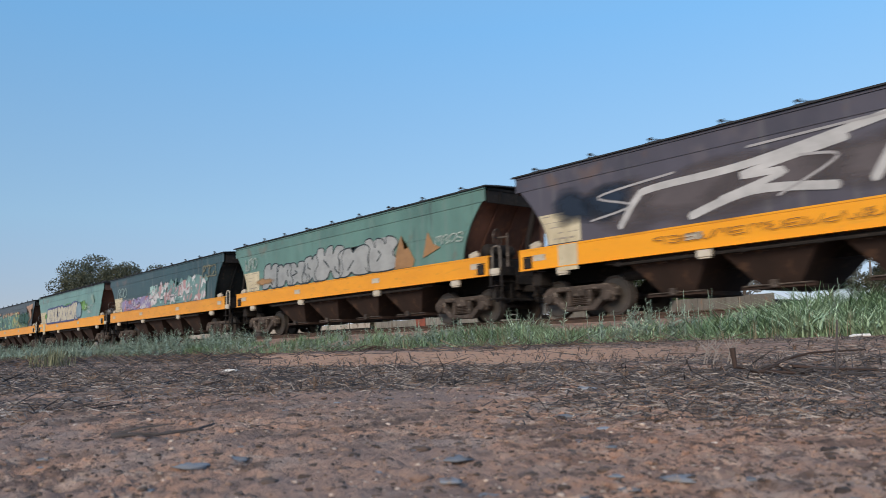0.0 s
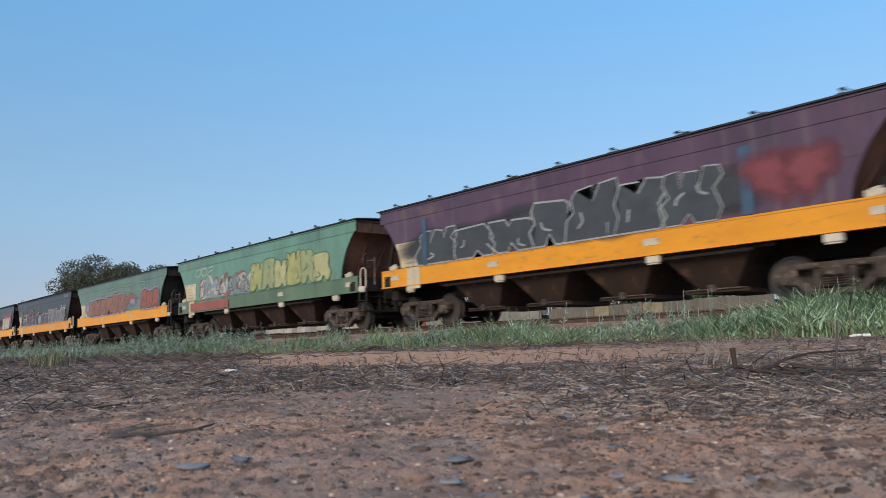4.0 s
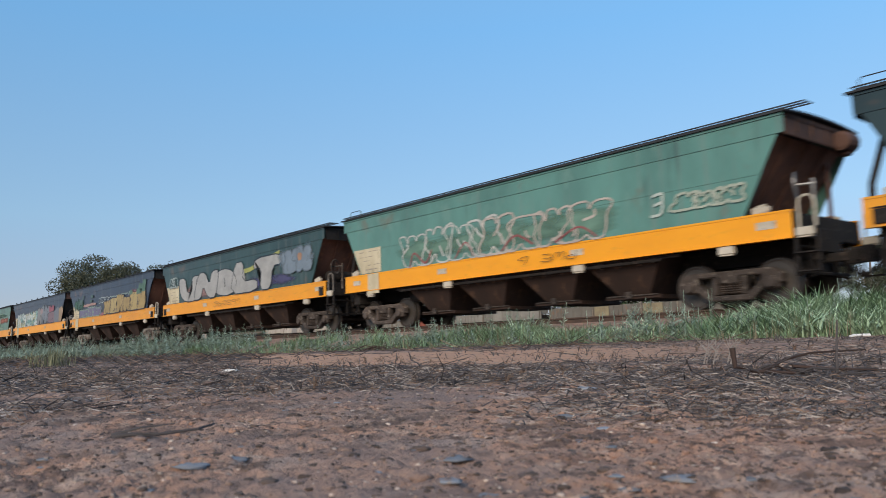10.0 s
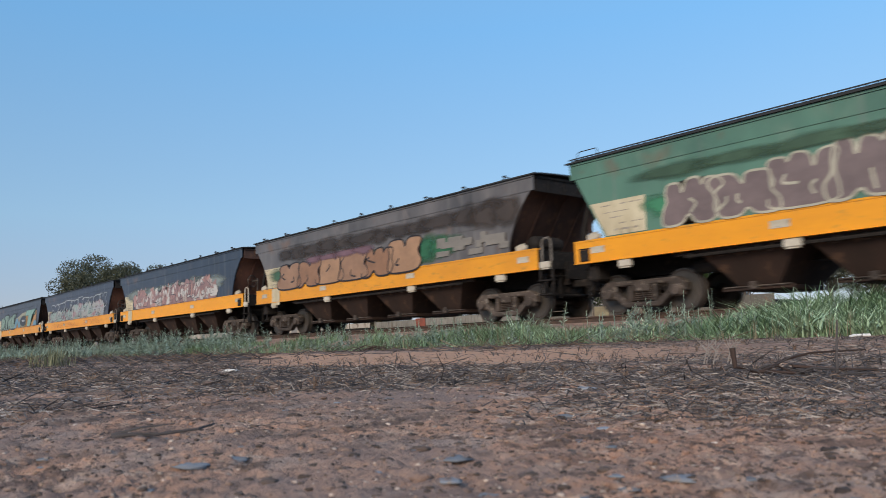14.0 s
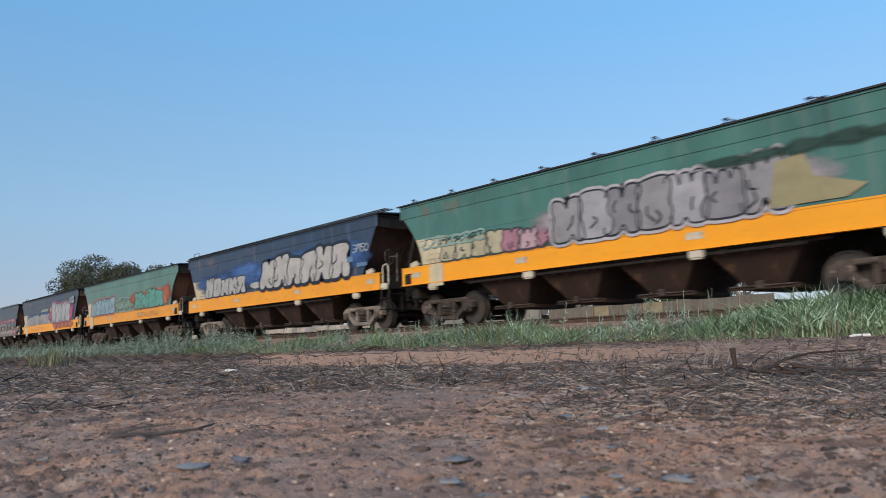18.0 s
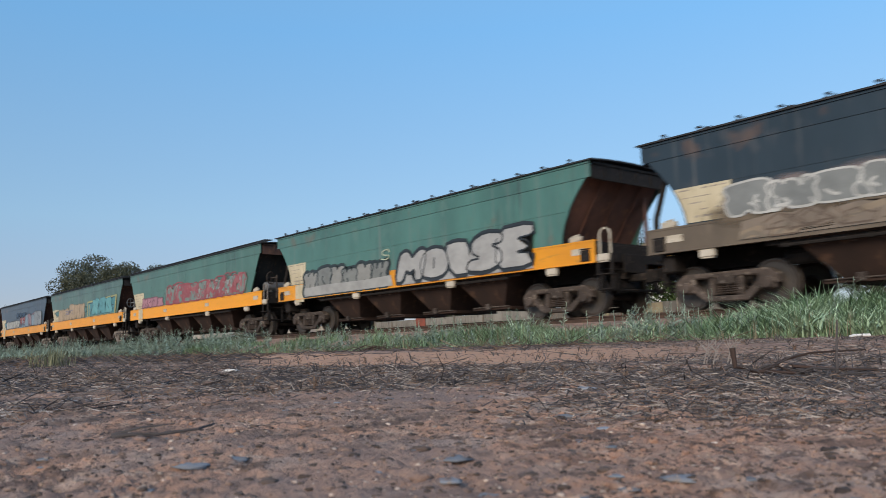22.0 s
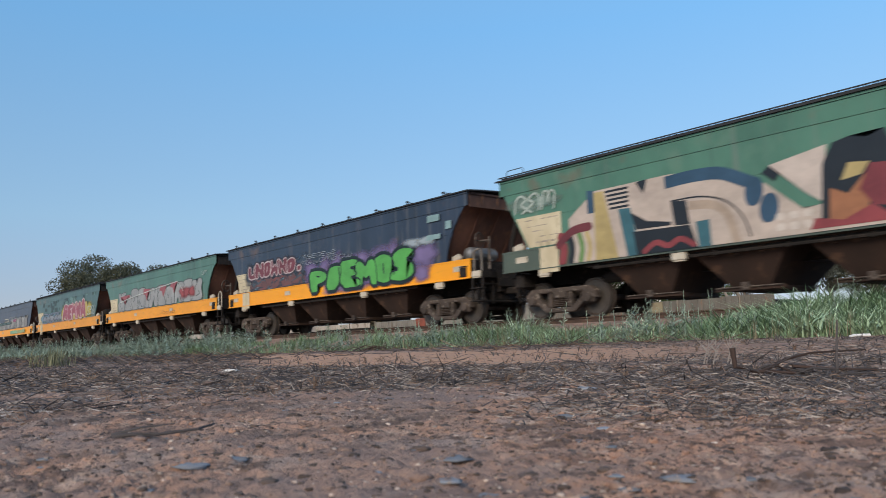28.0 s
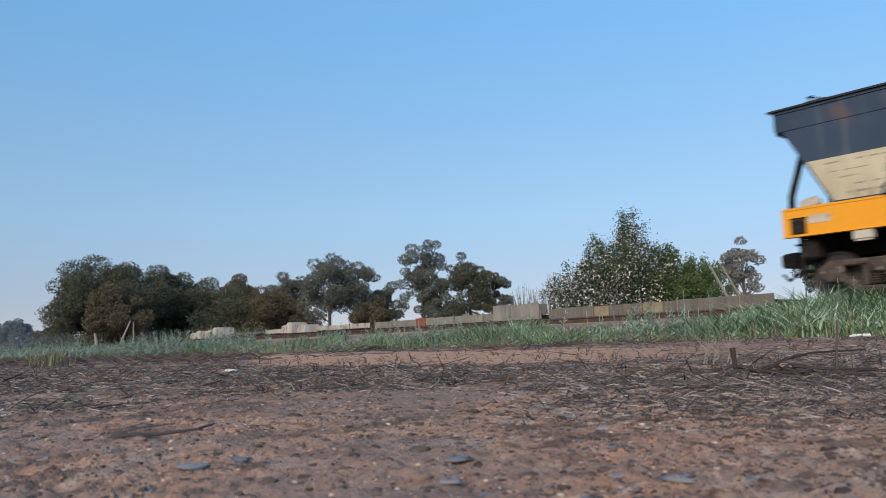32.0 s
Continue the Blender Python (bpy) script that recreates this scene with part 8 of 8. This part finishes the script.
def far_litter(count, seed, mat, label):
    rnd = random.Random(seed)
    V, Fc = [], []
    for _ in range(count):
        x, y = rnd.uniform(-34, -5), rnd.uniform(1.5, 9.4)
        if math.hypot(x, y) < 8 or noise.noise((x * 0.4, y * 0.7, 9.0)) < -0.25 or rnd.random() < 0.9 * bare(x, y):
            continue
        a, n, r = rnd.uniform(0, 6.28), rnd.uniform(0.08, 0.34), rnd.uniform(0.003, 0.007)
        z = ground_z(x, y)
        stick_mesh(V, Fc, (x, y, z + r), (x + n * math.cos(a), y + n * math.sin(a), z + r + n * 0.5 * rnd.random() ** 4), r)
    tagged(new("twigs", raw_mesh("twigs", V, Fc, mat)), label, "twigs", kind="stuff")


far_litter(9000, 61, TWIG, "dark dead sticks strewn towards the bank")
far_litter(3500, 62, TWIG_BROWN, "brown dead stalks strewn towards the bank")
dead_stalks(420, 51, TWIG, "dark brittle stalks standing in the litter", (0.02, 0.055))
dead_stalks(260, 52, TWIG_BROWN, "brown brittle stalks standing in the litter", (0.02, 0.05))


def stones(count, seed, mat, label, d0, d1, size, flat=0.75):
    rnd = random.Random(seed)
    V, Fc = [], []
    for _ in range(count):
        x, y, d = polar(rnd, d0, d1)
        s = size * min(2.2, math.exp(rnd.gauss(0, 0.55))) * (0.6 + 0.5 * min(d, 3))
        k = len(V)
        z = ground_z(x, y) - s * 0.08
        a0 = rnd.uniform(0, 6.28)
        for ring_z, rr in ((-0.4, 0.8), (0.05, 1.0), (0.42, 0.6)):
            for q in range(6):
                a = a0 + 6.28319 * q / 6
                j = rnd.uniform(0.75, 1.2)
                V.append((x + s * rr * j * math.cos(a), y + s * rr * j * math.sin(a) * 0.9, z + s * (ring_z + rnd.uniform(-0.14, 0.14)) * flat))
        for i in range(2):
            for q in range(6):
                t = (q + 1) % 6
                Fc.append((k + i * 6 + q, k + i * 6 + t, k + i * 6 + 6 + t, k + i * 6 + 6 + q))
        Fc.append(tuple(k + 12 + q for q in range(6)))
    ob = new("stones", raw_mesh("stones", V, Fc, mat))
    ob.data.polygons.foreach_set("use_smooth", [True] * len(Fc))
    tagged(ob, label, "gravel", kind="stuff")


stones(6000, 41, STONE, "small brown stones and clods in the dirt", 0.36, 6.5, 0.0017)
stones(160, 44, SOIL, "larger tan and orange stones in the dirt", 0.45, 4.0, 0.0048)
stones(5000, 45, SOIL, "crumbled lumps of red dirt", 0.36, 4.5, 0.0026)
CLOD = material("dark_clod", (0.11, 0.075, 0.058), (0.06, 0.045, 0.038), 0.95, 0, 30, (1, 1, 1), 0.6, None, 90, 0.2, 200, island=0.4)
stones(5000, 43, CLOD, "dark clods and bark crumbs in the dirt", 0.36, 6.5, 0.0024)
PALESTONE = material("pale_grit", (0.56, 0.44, 0.36), (0.36, 0.27, 0.21), 0.9, 0, 30, (1, 1, 1), 0.6, None, 90, 0.2, 200, island=0.35)
stones(2600, 46, PALESTONE, "pale grit scattered on the dirt", 0.5, 7.0, 0.0019)
stones(900, 47, CLOD, "dark lumps of bark and clod on the dirt", 0.5, 6.0, 0.0048, 0.6)
stones(150, 42, BLUESTONE, "flat blue-grey stones sunk in the dirt", 0.5, 4.0, 0.0095, 0.22)


BARKRED = material("red_dead_bark", (0.070, 0.040, 0.030), (0.032, 0.021, 0.017), 0.9, 0, 6, (1, 1, 1), 0.6, None, 20, 0.2, 40, objvar=0.4)


def on_ground(x, y, dz=0.0):
    return Matrix.Translation((x, y, ground_z(x, y) + dz))


def fallen_branch(x, y, pts, r, label, mat, twiglets=()):
    b = new("fallen_branch")
    b.matrix_basis = on_ground(x, y, r * 0.7)
    tagged(b, label, "branch", "fallen branches")
    bm = bmesh.new()
    tube(bm, pts, r, 7, r * 0.4)
    part("stick", bm, mat, b)
    for p in twiglets:
        bm = bmesh.new()
        tube(bm, p, r * 0.62, 5, r * 0.25)
        part("twig", bm, mat, b)


def along(pts):
    """Points given by reach to the side and by height."""
    return [(0.64 * u, 0.77 * u, h) for u, h in pts]


fallen_branch(-1.090, 1.865, along([(0.0, 0.070), (0.004, 0.022), (0.05, 0.010), (0.11, 0.006), (0.18, 0.0)]), 0.0078, "broken brown branch with an upright stub on the dirt", BARKRED,
              (along([(0.085, 0.012), (0.13, 0.036), (0.2, 0.052), (0.34, 0.056)]), along([(0.15, 0.02), (0.25, 0.010), (0.45, 0.0)]), along([(0.06, 0.006), (0.11, 0.022), (0.15, 0.004)])))
fallen_branch(-1.090, 1.865, along([(0.262, 0.0), (0.266, 0.06), (0.274, 0.135)]), 0.0045, "dark dead stick standing in the litter", TWIG)
fallen_branch(-1.10, 0.34, [(0, 0, 0), (0.03, 0.015, 0.004), (0.06, 0.04, 0.004), (0.08, 0.085, 0.008), (0.05, 0.12, 0.010)], 0.0035, "short dark twig on the dirt", TWIG, (((0.0, 0.0, 0.003), (0.03, 0.03, 0.012), (0.04, 0.07, 0.014)),))
brnd = random.Random(78)
for k in range(11):
    a, q = brnd.uniform(-0.35, 0.35), brnd.uniform(0.35, 0.8)
    fallen_branch(-13.7 + brnd.uniform(0, 0.75), 9.0 + brnd.gauss(0, 0.12), [(0, 0, 0.01), (q * 0.5 * math.cos(a), q * 0.5 * math.sin(a), brnd.uniform(0.03, 0.13)), (q * math.cos(a), q * math.sin(a), brnd.uniform(0.02, 0.10))], brnd.uniform(0.008, 0.018), "reddish-brown piece of a heap of dead branches", BARKRED)
hrnd = random.Random(77)
for k in range(22):
    a, q = hrnd.uniform(-0.5, 0.6), hrnd.uniform(0.05, 0.13)
    fallen_branch(-1.08 + hrnd.gauss(0, 0.13), 2.06 + hrnd.gauss(0, 0.12), [(0, 0, 0.0), (q * 0.5 * math.cos(a), q * 0.5 * math.sin(a), hrnd.uniform(0.004, 0.022)), (q * math.cos(a), q * math.sin(a), hrnd.uniform(0, 0.02))], hrnd.uniform(0.002, 0.005), "broken piece of a dead branch on the dirt", TWIG)
for k, (bx, by) in enumerate(((-1.60, 2.72), (-1.66, 2.8), (-1.70, 2.7), (-1.63, 2.65), (-1.74, 2.78))):
    fallen_branch(bx, by, [(0, 0, 0), (0.01, 0.01, 0.05), (0.03 - 0.03 * k, 0.0, 0.10)], 0.003, "brittle upright dead weed stalk", TWIG_PALE, tuple(((0.01, 0.01, 0.02 + 0.012 * j), (0.04 - 0.025 * (j % 3), 0.02 * (j % 2), 0.05 + 0.014 * j)) for j in range(5)))

WHITE = material("white_litter", (0.75, 0.74, 0.72), (0.6, 0.58, 0.55), 0.6, 0, 20, (1, 1, 1), 0.5)
for lx, ly, sx in ((-3.80, 1.76, 0.035), (-3.46, 8.36, 0.085)):
    bm = bmesh.new()
    box(bm, -sx, sx, -sx * 0.5, sx * 0.5, 0, sx * 0.35, sx * 0.1)
    box(bm, -sx * 1.3, -sx * 0.4, -sx * 0.6, sx * 0.2, 0, sx * 0.2, sx * 0.05)
    tagged(part("litter", bm, WHITE, None, "", on_ground(lx, ly) @ Matrix.Rotation(0.5, 4, "Z")), "small white scrap of litter on the dirt", "litter", "scraps of litter")


# ---- what moves ----
def motions():
    """The train rolls by; each wheel turns with the way it has gone."""
    for i, (wagon, wheels) in enumerate(TRAIN):
        rows = []
        for k in range(-1, 18):
            t = 2.0 * k
            rows.append((t, pose(rear_x(i, t), TRACK_Y, RAIL_Z)))
        walk(wagon, rows)
        for ob, off in wheels:
            home = ob.matrix_basis.translation.copy()
            near = [k / 30 for k in range(0, 961) if -62 < rear_x(i, k / 30) + off < 3]
            if not near:
                near = [0.0]
            rows = []
            for t in ([-1.0] if near[0] > -1 else []) + near + [max(33.0, near[-1] + 1)]:
                u = min(max(t, near[0]), near[-1])
                turn = (rear_x(i, u) + off) / 0.462
                rows.append((t, Matrix.Translation(home) @ Matrix.Rotation(turn % 6.283185307, 4, "Y")))
            walk(ob, rows)


motions()
